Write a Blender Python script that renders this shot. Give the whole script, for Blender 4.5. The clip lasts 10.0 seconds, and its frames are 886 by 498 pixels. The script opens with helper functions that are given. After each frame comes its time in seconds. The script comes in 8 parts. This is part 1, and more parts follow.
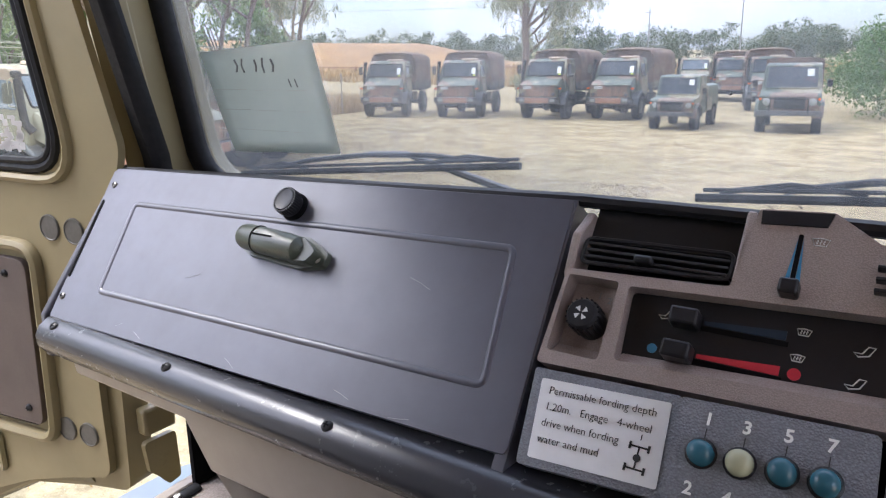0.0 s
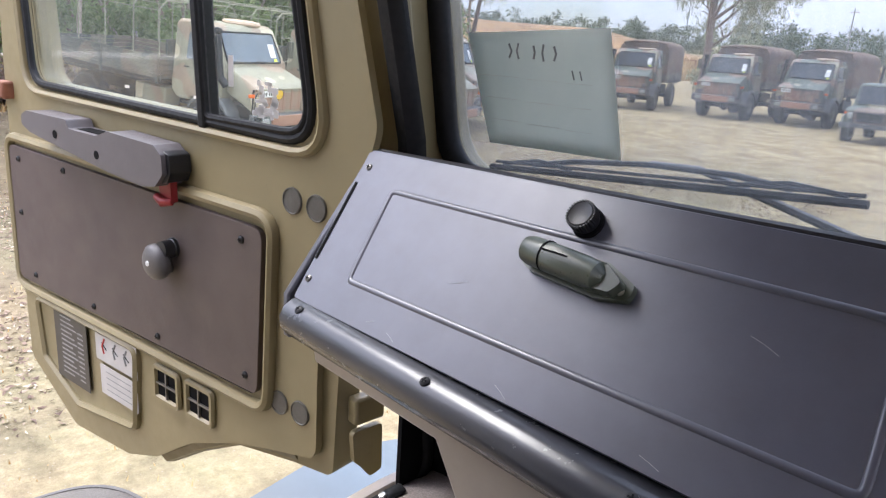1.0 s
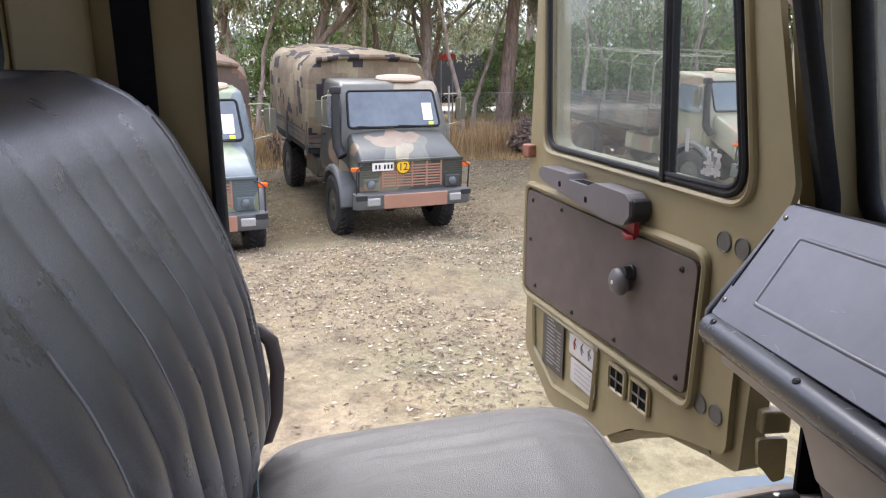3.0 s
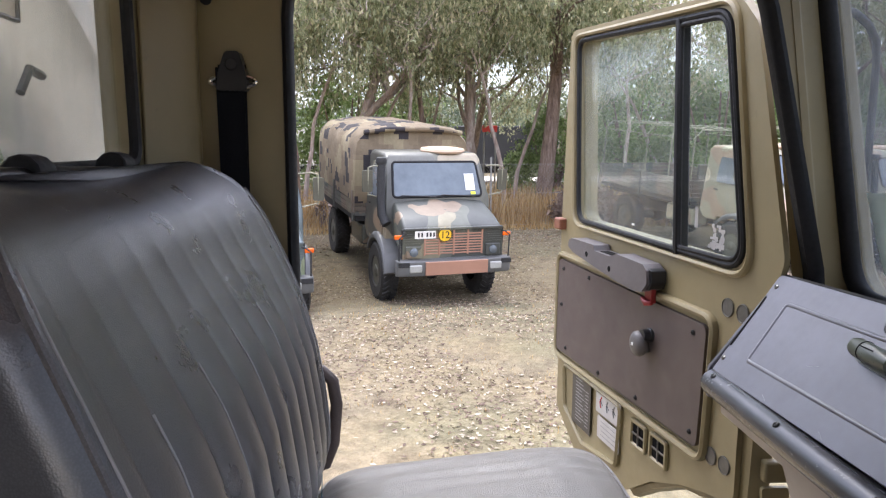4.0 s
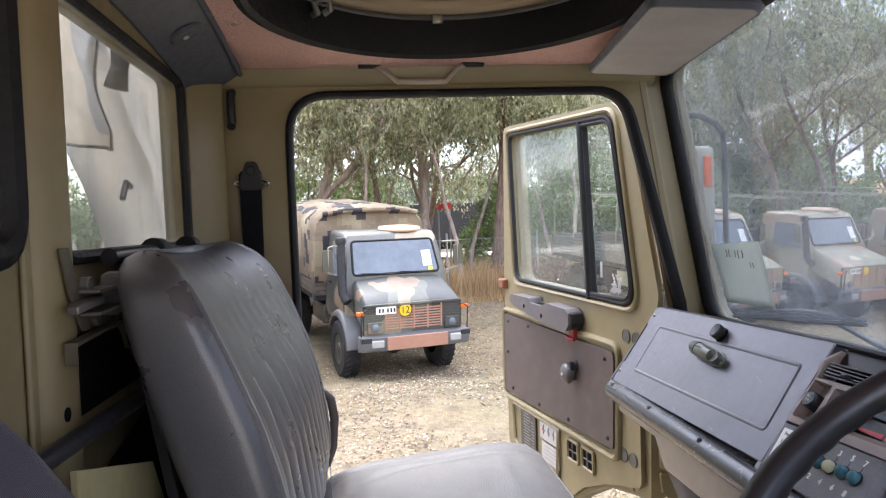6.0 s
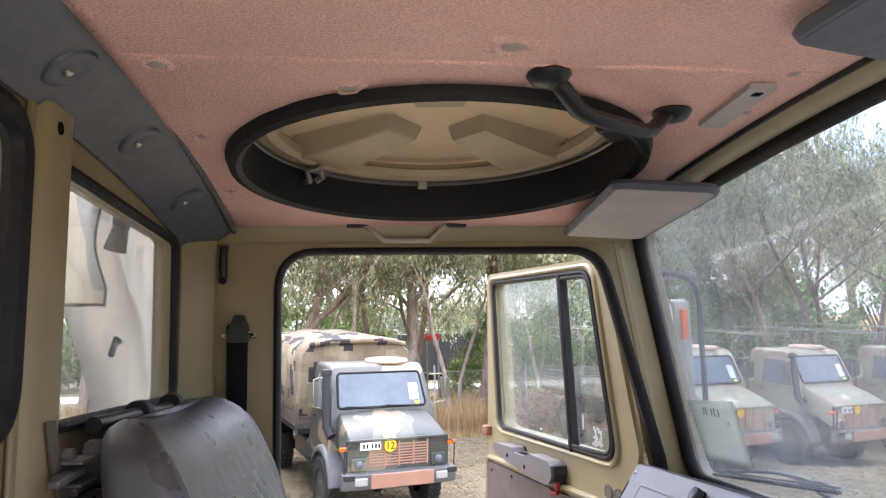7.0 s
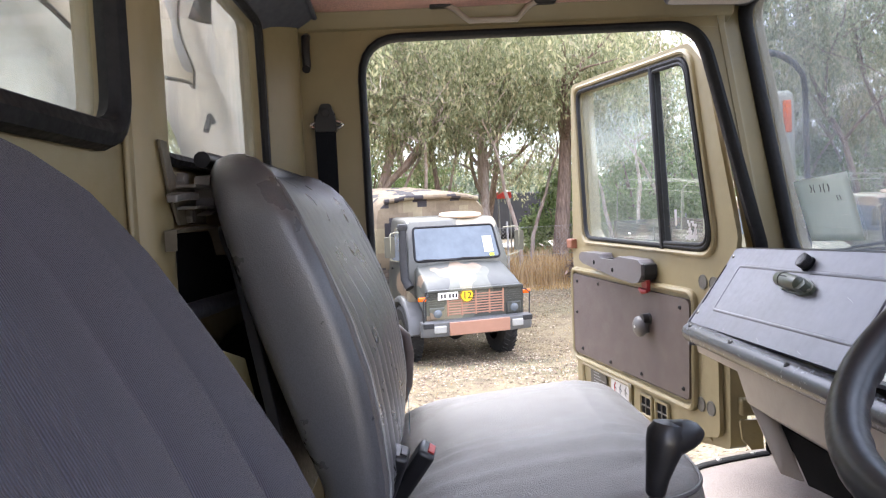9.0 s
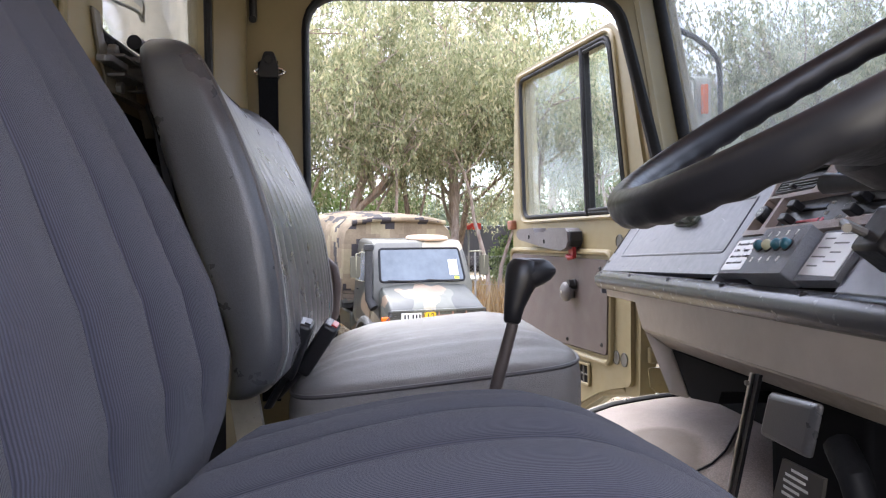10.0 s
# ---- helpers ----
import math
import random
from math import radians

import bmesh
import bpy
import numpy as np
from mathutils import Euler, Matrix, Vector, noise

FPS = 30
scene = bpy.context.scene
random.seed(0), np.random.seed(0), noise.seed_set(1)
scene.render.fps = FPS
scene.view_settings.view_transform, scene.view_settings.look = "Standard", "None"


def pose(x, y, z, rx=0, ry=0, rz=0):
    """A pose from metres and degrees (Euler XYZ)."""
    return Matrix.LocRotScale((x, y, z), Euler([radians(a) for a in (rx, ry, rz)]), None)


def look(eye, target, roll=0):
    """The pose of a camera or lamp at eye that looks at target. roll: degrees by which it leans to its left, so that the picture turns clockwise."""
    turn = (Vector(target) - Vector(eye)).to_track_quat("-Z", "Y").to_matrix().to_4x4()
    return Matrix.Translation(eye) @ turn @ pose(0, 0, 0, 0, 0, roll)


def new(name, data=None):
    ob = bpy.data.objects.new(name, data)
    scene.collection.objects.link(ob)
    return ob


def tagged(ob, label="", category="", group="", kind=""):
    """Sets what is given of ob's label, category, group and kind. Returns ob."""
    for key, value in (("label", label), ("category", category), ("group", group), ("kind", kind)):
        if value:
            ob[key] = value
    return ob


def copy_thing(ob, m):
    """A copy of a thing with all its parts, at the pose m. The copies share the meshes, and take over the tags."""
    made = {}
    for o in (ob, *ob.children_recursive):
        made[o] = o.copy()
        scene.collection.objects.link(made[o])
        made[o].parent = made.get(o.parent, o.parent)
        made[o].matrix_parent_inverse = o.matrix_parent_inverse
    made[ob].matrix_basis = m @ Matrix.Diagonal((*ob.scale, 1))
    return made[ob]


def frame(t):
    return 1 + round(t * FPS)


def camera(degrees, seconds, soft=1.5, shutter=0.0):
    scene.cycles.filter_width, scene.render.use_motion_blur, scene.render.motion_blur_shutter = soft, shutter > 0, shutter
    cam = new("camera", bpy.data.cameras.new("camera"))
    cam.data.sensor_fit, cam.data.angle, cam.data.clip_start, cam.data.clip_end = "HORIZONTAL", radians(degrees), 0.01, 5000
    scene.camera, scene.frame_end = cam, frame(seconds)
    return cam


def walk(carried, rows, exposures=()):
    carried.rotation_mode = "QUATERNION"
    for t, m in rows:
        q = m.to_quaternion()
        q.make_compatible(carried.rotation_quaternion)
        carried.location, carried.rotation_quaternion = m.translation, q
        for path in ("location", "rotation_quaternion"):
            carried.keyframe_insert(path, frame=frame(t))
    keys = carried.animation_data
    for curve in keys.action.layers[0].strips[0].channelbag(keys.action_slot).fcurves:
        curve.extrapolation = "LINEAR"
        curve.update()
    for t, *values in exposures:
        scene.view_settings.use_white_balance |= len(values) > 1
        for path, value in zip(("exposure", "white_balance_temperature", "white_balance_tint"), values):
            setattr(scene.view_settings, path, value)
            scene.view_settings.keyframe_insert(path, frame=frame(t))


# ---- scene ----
cam = camera(62.9, 10.0, 1.2)
PATH = [
    (0, (0.185, 0.185, 2.317), (-0.925, 1.773, 1.822), -0.7),
    (0.5, (0.088, 0.197, 2.315), (-1.119, 1.698, 1.777), 2),
    (0.7, (0.0615, 0.2016, 2.322), (-1.2, 1.651, 1.764), 2.67),
    (1, (0.008, 0.173, 2.325), (-1.39, 1.491, 1.772), 3.7),
    (1.2, (0.0138, 0.142, 2.332), (-1.488, 1.348, 1.794), 3.7),
    (1.5, (0.031, 0.119, 2.345), (-1.664, 1.043, 1.822), 3.8),
    (1.7, (0.0568, 0.103, 2.345), (-1.708, 0.8915, 1.829), 3.3),
    (2, (0.115, 0.091, 2.352), (-1.74, 0.625, 1.831), 1.8),
    (2.5, (0.217, 0.072, 2.359), (-1.689, 0.367, 1.832), 0.1),
    (3, (0.33, 0.074, 2.386), (-1.604, 0.272, 1.916), -0.2),
    (4.3, (0.597, 0.055, 2.417), (-1.385, 0.147, 2.161), 0.4),
    (4.5, (0.65, 0.047, 2.417), (-1.332, 0.153, 2.168), 0.4),
    (5, (0.77, 0.031, 2.396), (-1.207, 0.18, 2.135), 0.4),
    (5.5, (0.884, 0.026, 2.373), (-1.091, 0.215, 2.119), -0.4),
    (5.7, (0.908, 0.0273, 2.384), (-1.071, 0.2226, 2.167), -1.04),
    (6, (0.969, 0.03, 2.414), (-1.019, 0.237, 2.338), -2.1),
    (6.2, (0.987, 0.034, 2.428), (-1.002, 0.246, 2.431), -2.3),
    (7.3, (1.029, 0.041, 2.474), (-0.925, 0.286, 2.825), -1.6),
    (7.5, (1.022, 0.036, 2.461), (-0.927, 0.274, 2.84), -2.1),
    (8, (1.01, 0.007, 2.432), (-0.962, 0.168, 2.722), -3.3),
    (8.2, (0.9975, -0.0027, 2.413), (-0.9834, 0.1318, 2.654), -3.5),
    (8.5, (0.989, -0.009, 2.38), (-1.006, 0.067, 2.501), -2.4),
    (8.7, (0.9838, -0.014, 2.36), (-1.014, 0.0501, 2.413), -2.49),
    (9, (0.974, -0.005, 2.297), (-1.023, 0.037, 2.207), -2.8),
    (9.2, (0.9527, 0.0024, 2.271), (-1.041, 0.0515, 2.123), -3.04),
    (9.5, (1.009, 0.047, 2.217), (-0.98, 0.113, 2.023), -2.6),
    (9.7, (1.032, 0.064, 2.182), (-0.9602, 0.153, 2.03), -1.8),
    (10, (1.099, 0.086, 2.081), (-0.898, 0.21, 2.082), -0.7),
]
walk(cam, [(t, look(eye, target, roll)) for t, eye, target, roll in PATH], ((0, 2.44), (1.0, 2.18), (1.5, 1.82), (2.0, 1.74), (3.0, 1.8), (4.5, 2.1), (5.5, 2.3), (6.2, 2.42), (7.3, 2.75), (8.2, 2.8), (8.7, 2.7), (9.5, 2.66), (10, 2.58)))

# world and light: bright high overcast with thin blue gaps
world = bpy.data.worlds.new("world")
scene.world = world
world.use_nodes = True
wn = world.node_tree
wn.nodes.clear()
w_out = wn.nodes.new("ShaderNodeOutputWorld")
w_bg = wn.nodes.new("ShaderNodeBackground")
w_sky = wn.nodes.new("ShaderNodeTexSky")
w_sky.sky_type = "NISHITA"
w_sky.sun_disc = False
SUN_EL, SUN_AZ = 58.0, 250.0
w_sky.sun_elevation, w_sky.sun_rotation = radians(SUN_EL), radians(SUN_AZ)
w_co = wn.nodes.new("ShaderNodeTexCoord")
w_noise = wn.nodes.new("ShaderNodeTexNoise")
w_noise.inputs["Scale"].default_value = 3.2
w_noise.inputs["Detail"].default_value = 6.0
w_ramp = wn.nodes.new("ShaderNodeValToRGB")
w_ramp.color_ramp.elements[0].position, w_ramp.color_ramp.elements[1].position = 0.40, 0.62
w_ramp.color_ramp.elements[0].color = (0.25, 0.25, 0.25, 1)
w_mix = wn.nodes.new("ShaderNodeMix")
w_mix.data_type = "RGBA"
w_mix.inputs["B"].default_value = (9.0, 8.95, 10.8, 1)
wn.links.new(w_co.outputs["Generated"], w_noise.inputs["Vector"])
wn.links.new(w_noise.outputs["Fac"], w_ramp.inputs["Fac"])
wn.links.new(w_ramp.outputs["Color"], w_mix.inputs["Factor"])
wn.links.new(w_sky.outputs["Color"], w_mix.inputs["A"])
w_sep = wn.nodes.new("ShaderNodeSeparateXYZ")
w_grad = wn.nodes.new("ShaderNodeValToRGB")
for e_, (p_, v_) in zip((w_grad.color_ramp.elements[0], w_grad.color_ramp.elements[1], w_grad.color_ramp.elements.new(0.12), w_grad.color_ramp.elements.new(0.45)), ((0.0, 0.34), (1.0, 1.0), (0.12, 0.40), (0.45, 0.80))):
    e_.position, e_.color = p_, (v_, v_, v_, 1)
w_dim = wn.nodes.new("ShaderNodeMix")
w_dim.data_type, w_dim.blend_type = "RGBA", "MULTIPLY"
w_dim.inputs["Factor"].default_value = 1.0
wn.links.new(w_co.outputs["Generated"], w_sep.inputs[0])
wn.links.new(w_sep.outputs["Z"], w_grad.inputs["Fac"])
wn.links.new(w_mix.outputs["Result"], w_dim.inputs["A"])
wn.links.new(w_grad.outputs["Color"], w_dim.inputs["B"])
wn.links.new(w_dim.outputs["Result"], w_bg.inputs["Color"])
w_bg.inputs["Strength"].default_value = 0.165
wn.links.new(w_bg.outputs["Background"], w_out.inputs["Surface"])

sun = new("sun", bpy.data.lights.new("sun", "SUN"))
sun.data.energy, sun.data.angle, sun.data.color = 1.0, radians(28), (1.0, 0.97, 0.93)
az, el = radians(SUN_AZ), radians(SUN_EL)
sun.matrix_basis = look((0, 0, 60), (-math.sin(az) * math.cos(el), -math.cos(az) * math.cos(el), 60 - math.sin(el)))

# fill lamp added outside the open driver's door, aimed up to brighten the ceiling
door_light = new("door_fill_lamp", bpy.data.lights.new("door_fill_lamp", "AREA"))
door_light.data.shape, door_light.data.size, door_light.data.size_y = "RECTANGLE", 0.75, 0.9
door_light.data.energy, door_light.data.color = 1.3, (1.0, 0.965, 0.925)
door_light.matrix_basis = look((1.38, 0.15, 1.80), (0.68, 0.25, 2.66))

# ---- tools ----
from mathutils import geometry

IDENT = Matrix.Identity(4)


def thing(name, label, category, m=None, group="", kind=""):
    ob = new(name)
    ob.empty_display_size = 0.05
    ob.matrix_basis = m if m is not None else IDENT
    return tagged(ob, label, category, group, kind)


def root_of(ob):
    while ob.parent:
        ob = ob.parent
    return ob


def finish(bm, material, smooth=38):
    bmesh.ops.recalc_face_normals(bm, faces=bm.faces)
    me = bpy.data.meshes.new("mesh")
    bm.to_mesh(me)
    bm.free()
    me.materials.append(material)
    if smooth:
        me.shade_smooth()
        me.set_sharp_from_angle(angle=radians(smooth))
    return me


def part(name, bm, material, parent=None, label="", bevel=0.0, seg=2, world=False, smooth=38):
    """One mesh object under a thing or a part. world: the mesh is in world places."""
    if world and parent:
        bm.transform(root_of(parent).matrix_basis.inverted())
    ob = new(name, finish(bm, material, smooth))
    ob.parent = parent
    if label:
        ob["label"] = label
    if bevel:
        mod = ob.modifiers.new("bevel", "BEVEL")
        mod.width, mod.segments, mod.limit_method, mod.angle_limit = bevel, seg, "ANGLE", radians(40)
        mod.harden_normals = False
    return ob


def solo(name, bm, material, label, category, bevel=0.0, seg=2, kind="", group="", smooth=38):
    return tagged(part(name, bm, material, None, "", bevel, seg, False, smooth), label, category, group, kind)


def V(*a):
    return Vector(a)


def box(lo, hi, bm=None, m=None):
    bm = bm or bmesh.new()
    x0, y0, z0 = lo
    x1, y1, z1 = hi
    vs = [bm.verts.new(p) for p in ((x0, y0, z0), (x1, y0, z0), (x1, y1, z0), (x0, y1, z0), (x0, y0, z1), (x1, y0, z1), (x1, y1, z1), (x0, y1, z1))]
    for f in ((0, 3, 2, 1), (4, 5, 6, 7), (0, 1, 5, 4), (1, 2, 6, 5), (2, 3, 7, 6), (3, 0, 4, 7)):
        bm.faces.new([vs[i] for i in f])
    if m is not None:
        bmesh.ops.transform(bm, matrix=m, verts=vs)
    return bm


def cbox(c, s, bm=None, m=None):
    return box([c[i] - s[i] / 2 for i in range(3)], [c[i] + s[i] / 2 for i in range(3)], bm, m)


def loft(loops, bm=None, closed=True, cap0=True, cap1=True, ring=False):
    """Skin over loops of equal length. ring: the last loop joins the first."""
    bm = bm or bmesh.new()
    rows = [[bm.verts.new(p) for p in lp] for lp in loops]
    n = len(rows[0])
    pairs = list(zip(rows, rows[1:])) + ([(rows[-1], rows[0])] if ring else [])
    for a, b in pairs:
        for i in range(n if closed else n - 1):
            j = (i + 1) % n
            bm.faces.new((a[i], a[j], b[j], b[i]))
    if closed and not ring:
        if cap0:
            bm.faces.new(list(reversed(rows[0])))
        if cap1:
            bm.faces.new(rows[-1])
    return bm


def basis(d):
    d = Vector(d).normalized()
    u = d.cross(Vector((0, 0, 1)))
    if u.length < 0.05:
        u = d.cross(Vector((0, 1, 0)))
    u.normalize()
    return u, d.cross(u)


def tube(pts, r, n=8, bm=None, closed=False, flat=1.0):
    """A swept rod through pts; r: a number, or one for each point."""
    pts = [Vector(p) for p in pts]
    k = len(pts)
    rs = r if isinstance(r, (list, tuple)) else [r] * k
    loops = []
    u = None
    for i, p in enumerate(pts):
        a = pts[(i - 1) % k] if (i or closed) else p
        b = pts[(i + 1) % k] if (i < k - 1 or closed) else p
        d = (b - a).normalized()
        if u is None:
            u, w = basis(d)
        else:
            u = (u - d * u.dot(d)).normalized()
            w = d.cross(u)
        loops.append([p + (u * math.cos(t) + w * math.sin(t) * flat) * rs[i] for t in (2 * math.pi * j / n for j in range(n))])
    return loft(loops, bm, True, not closed, not closed, closed)


def cyl(p0, p1, r0, r1=None, n=20, bm=None):
    return tube([p0, p1], [r0, r0 if r1 is None else r1], n, bm)


def lathe(profile, n=24, m=None, bm=None, cap0=True, cap1=True):
    """profile: (radius, height) pairs, turned round z."""
    m = m if m is not None else IDENT
    loops = [[m @ Vector((r * math.cos(2 * math.pi * j / n), r * math.sin(2 * math.pi * j / n), z)) for j in range(n)] for r, z in profile]
    return loft(loops, bm, True, cap0, cap1)


def rounded(pts, r, seg=5):
    """A polygon with its corners rounded. r: one radius, or one a corner."""
    out = []
    k = len(pts)
    rs = r if isinstance(r, (list, tuple)) else [r] * k
    for i, p in enumerate(pts):
        p = Vector(p).to_2d()
        a, b = Vector(pts[i - 1]).to_2d(), Vector(pts[(i + 1) % k]).to_2d()
        da, db = (a - p), (b - p)
        la, lb = da.length, db.length
        da.normalize(), db.normalize()
        half = math.acos(max(-1, min(1, da.dot(db)))) / 2
        cut = min(rs[i] / max(math.tan(half), 0.05), la * 0.48, lb * 0.48)
        if rs[i] <= 0 or cut < 1e-5:
            out.append((p.x, p.y))
            continue
        s, e = p + da * cut, p + db * cut
        for j in range(seg + 1):
            t = j / seg
            q = s * (1 - t) ** 2 + p * 2 * t * (1 - t) + e * t * t
            out.append((q.x, q.y))
    return out


def rect(x0, y0, x1, y1):
    return [(x0, y0), (x1, y0), (x1, y1), (x0, y1)]


def plate(outer, holes, place, t0, t1, bm=None):
    """A flat sheet with holes, from depth t0 to t1. place(u, v, depth) gives the point."""
    bm = bm or bmesh.new()
    loops = [outer] + list(holes)
    flat = [[Vector((u, v, 0)) for u, v in lp] for lp in loops]
    tris = geometry.tessellate_polygon(flat)
    pts = [p for lp in loops for p in lp]
    lo = [bm.verts.new(place(u, v, t0)) for u, v in pts]
    hi = [bm.verts.new(place(u, v, t1)) for u, v in pts]
    for a, b, c in tris:
        bm.faces.new((lo[a], lo[b], lo[c]))
        bm.faces.new((hi[c], hi[b], hi[a]))
    base = 0
    for lp in loops:
        k = len(lp)
        for i in range(k):
            j = (i + 1) % k
            bm.faces.new((lo[base + i], lo[base + j], hi[base + j], hi[base + i]))
        base += k
    return bm


def xy(u, v, d):
    return (u, v, d)


def xz(u, v, d):
    return (u, d, v)


def yz(u, v, d):
    return (d, u, v)


def letters(text, size, m, material, parent, name="letters", align="LEFT", thick=0.0004, weight=0.0):
    """Words as a mesh, in the built-in font, on the plane of m."""
    cu = bpy.data.curves.new("words", "FONT")
    cu.body, cu.size, cu.extrude, cu.align_x, cu.resolution_u, cu.offset = text, size, thick, align, 2, weight
    tmp = new("words", cu)
    me = bpy.data.meshes.new_from_object(tmp.evaluated_get(bpy.context.evaluated_depsgraph_get()))
    bpy.data.objects.remove(tmp)
    me.transform(m)
    me.materials.clear()
    me.materials.append(material)
    ob = new(name, me)
    ob.parent = parent
    return ob


def smoothstep(a, b, x):
    t = max(0.0, min(1.0, (x - a) / (b - a)))
    return t * t * (3 - 2 * t)


# ---- materials ----
def nodes(name):
    m = bpy.data.materials.new(name)
    m.use_nodes = True
    nt = m.node_tree
    return m, nt, nt.nodes["Principled BSDF"]


def add(nt, kind, **inputs):
    n = nt.nodes.new(kind)
    for k, v in inputs.items():
        n.inputs[k.replace("_", " ")].default_value = v
    return n


def ramp(nt, src, stops, interp="LINEAR"):
    r = nt.nodes.new("ShaderNodeValToRGB")
    r.color_ramp.interpolation = interp
    els = r.color_ramp.elements
    while len(els) < len(stops):
        els.new(0.5)
    for e, (p, c) in zip(els, stops):
        e.position = p
        e.color = (*c, 1) if len(c) == 3 else c
    nt.links.new(src, r.inputs["Fac"])
    return r.outputs["Color"]


def mix(nt, fac, a, b, blend="MIX"):
    n = nt.nodes.new("ShaderNodeMix")
    n.data_type, n.blend_type = "RGBA", blend
    for key, v in (("Factor", fac), ("A", a), ("B", b)):
        if isinstance(v, bpy.types.NodeSocket):
            nt.links.new(v, n.inputs[key])
        elif isinstance(v, (int, float)):
            n.inputs[key].default_value = v
        else:
            n.inputs[key].default_value = (*v, 1)
    return n.outputs["Result"]


def coords(nt, scale=None):
    c = nt.nodes.new("ShaderNodeTexCoord").outputs["Object"]
    if scale is None:
        return c
    mp = nt.nodes.new("ShaderNodeMapping")
    mp.inputs["Scale"].default_value = scale
    nt.links.new(c, mp.inputs["Vector"])
    return mp.outputs["Vector"]


def noise_tex(nt, vec, scale, detail=4.0, rough=0.6, out="Fac"):
    n = add(nt, "ShaderNodeTexNoise", Scale=scale, Detail=detail, Roughness=rough)
    nt.links.new(vec, n.inputs["Vector"])
    return n.outputs[out]


def voro(nt, vec, scale, out="Distance"):
    n = add(nt, "ShaderNodeTexVoronoi", Scale=scale)
    nt.links.new(vec, n.inputs["Vector"])
    return n.outputs[out]


def bump(nt, b, height, strength=0.3, dist=0.002):
    n = add(nt, "ShaderNodeBump", Strength=strength, Distance=dist)
    nt.links.new(height, n.inputs["Height"])
    nt.links.new(n.outputs["Normal"], b.inputs["Normal"])


def rgb(c, k):
    return tuple(max(0.0, min(1.0, v * k)) for v in c)


def painted(name, col, rough=0.45, var=0.12, vscale=5.0, wear=None, wear_amount=0.0, bstr=0.08, bscale=220.0, metal=0.0, grit=0.0, grit_scale=90.0, spec=0.5):
    """Paint, plastic or metal with uneven tone, scuffs and fine relief."""
    m, nt, b = nodes(name)
    co = coords(nt)
    big = noise_tex(nt, co, vscale, 5, 0.65)
    c = ramp(nt, big, [(0.3, rgb(col, 1 - var)), (0.7, rgb(col, 1 + var))])
    if wear is not None:
        w = noise_tex(nt, co, vscale * 6, 8, 0.75)
        wf = ramp(nt, w, [(0.62 - wear_amount * 0.3, (0, 0, 0)), (0.75, (1, 1, 1))])
        wk = nt.nodes.new("ShaderNodeMath")
        wk.operation = "MULTIPLY"
        wk.inputs[1].default_value = min(1.0, 0.35 + wear_amount)
        nt.links.new(wf, wk.inputs[0])
        c = mix(nt, wk.outputs[0], c, wear)
    nt.links.new(c, b.inputs["Base Color"])
    r = noise_tex(nt, co, vscale * 9, 4, 0.6)
    rr = ramp(nt, r, [(0.3, (rough * 0.8,) * 3), (0.7, (min(1, rough * 1.2),) * 3)])
    nt.links.new(rr, b.inputs["Roughness"])
    b.inputs["Metallic"].default_value = metal
    b.inputs["Specular IOR Level"].default_value = spec
    h = noise_tex(nt, co, bscale, 3, 0.6)
    if grit:
        g = voro(nt, co, grit_scale)
        add_h = nt.nodes.new("ShaderNodeMath")
        add_h.operation = "MULTIPLY_ADD"
        add_h.inputs[1].default_value = grit
        nt.links.new(g, add_h.inputs[0])
        nt.links.new(h, add_h.inputs[2])
        h = add_h.outputs[0]
    bump(nt, b, h, bstr, 0.001)
    return m


def leatherette(name, col, rough, scale=300.0, strength=0.35, var=0.12, crease=0.0, dist=0.0012):
    m, nt, b = nodes(name)
    co = coords(nt)
    big = noise_tex(nt, co, 4.0, 5, 0.6)
    c = ramp(nt, big, [(0.3, rgb(col, 1 - var)), (0.7, rgb(col, 1 + var))])
    cells = voro(nt, co, scale)
    # grooves of the grain darkened in the colour, as shade in the relief
    shade = ramp(nt, cells, [(0.0, (1, 1, 1)), (0.7, (0.72, 0.72, 0.72))])
    c = mix(nt, 1.0, c, shade, "MULTIPLY")
    nt.links.new(c, b.inputs["Base Color"])
    r = noise_tex(nt, co, 14.0, 4, 0.6)
    nt.links.new(ramp(nt, r, [(0.3, (rough * 0.82,) * 3), (0.72, (min(1, rough * 1.2),) * 3)]), b.inputs["Roughness"])
    inv = nt.nodes.new("ShaderNodeMath")
    inv.operation = "MULTIPLY_ADD"
    inv.inputs[1].default_value = -1.0
    nt.links.new(cells, inv.inputs[0])
    if crease:
        cr = noise_tex(nt, coords(nt, (9, 9, 9)), 1.0, 5, 0.7)
        k = nt.nodes.new("ShaderNodeMath")
        k.operation = "MULTIPLY"
        k.inputs[1].default_value = crease
        nt.links.new(cr, k.inputs[0])
        nt.links.new(k.outputs[0], inv.inputs[2])
    bump(nt, b, inv.outputs[0], strength, dist)
    return m


def flat_mat(name, col, rough=0.5, metal=0.0, emit=0.0):
    m, nt, b = nodes(name)
    co = coords(nt)
    c = ramp(nt, noise_tex(nt, co, 30.0, 3), [(0.3, rgb(col, 0.93)), (0.7, rgb(col, 1.07))])
    nt.links.new(c, b.inputs["Base Color"])
    b.inputs["Roughness"].default_value = rough
    b.inputs["Metallic"].default_value = metal
    return m


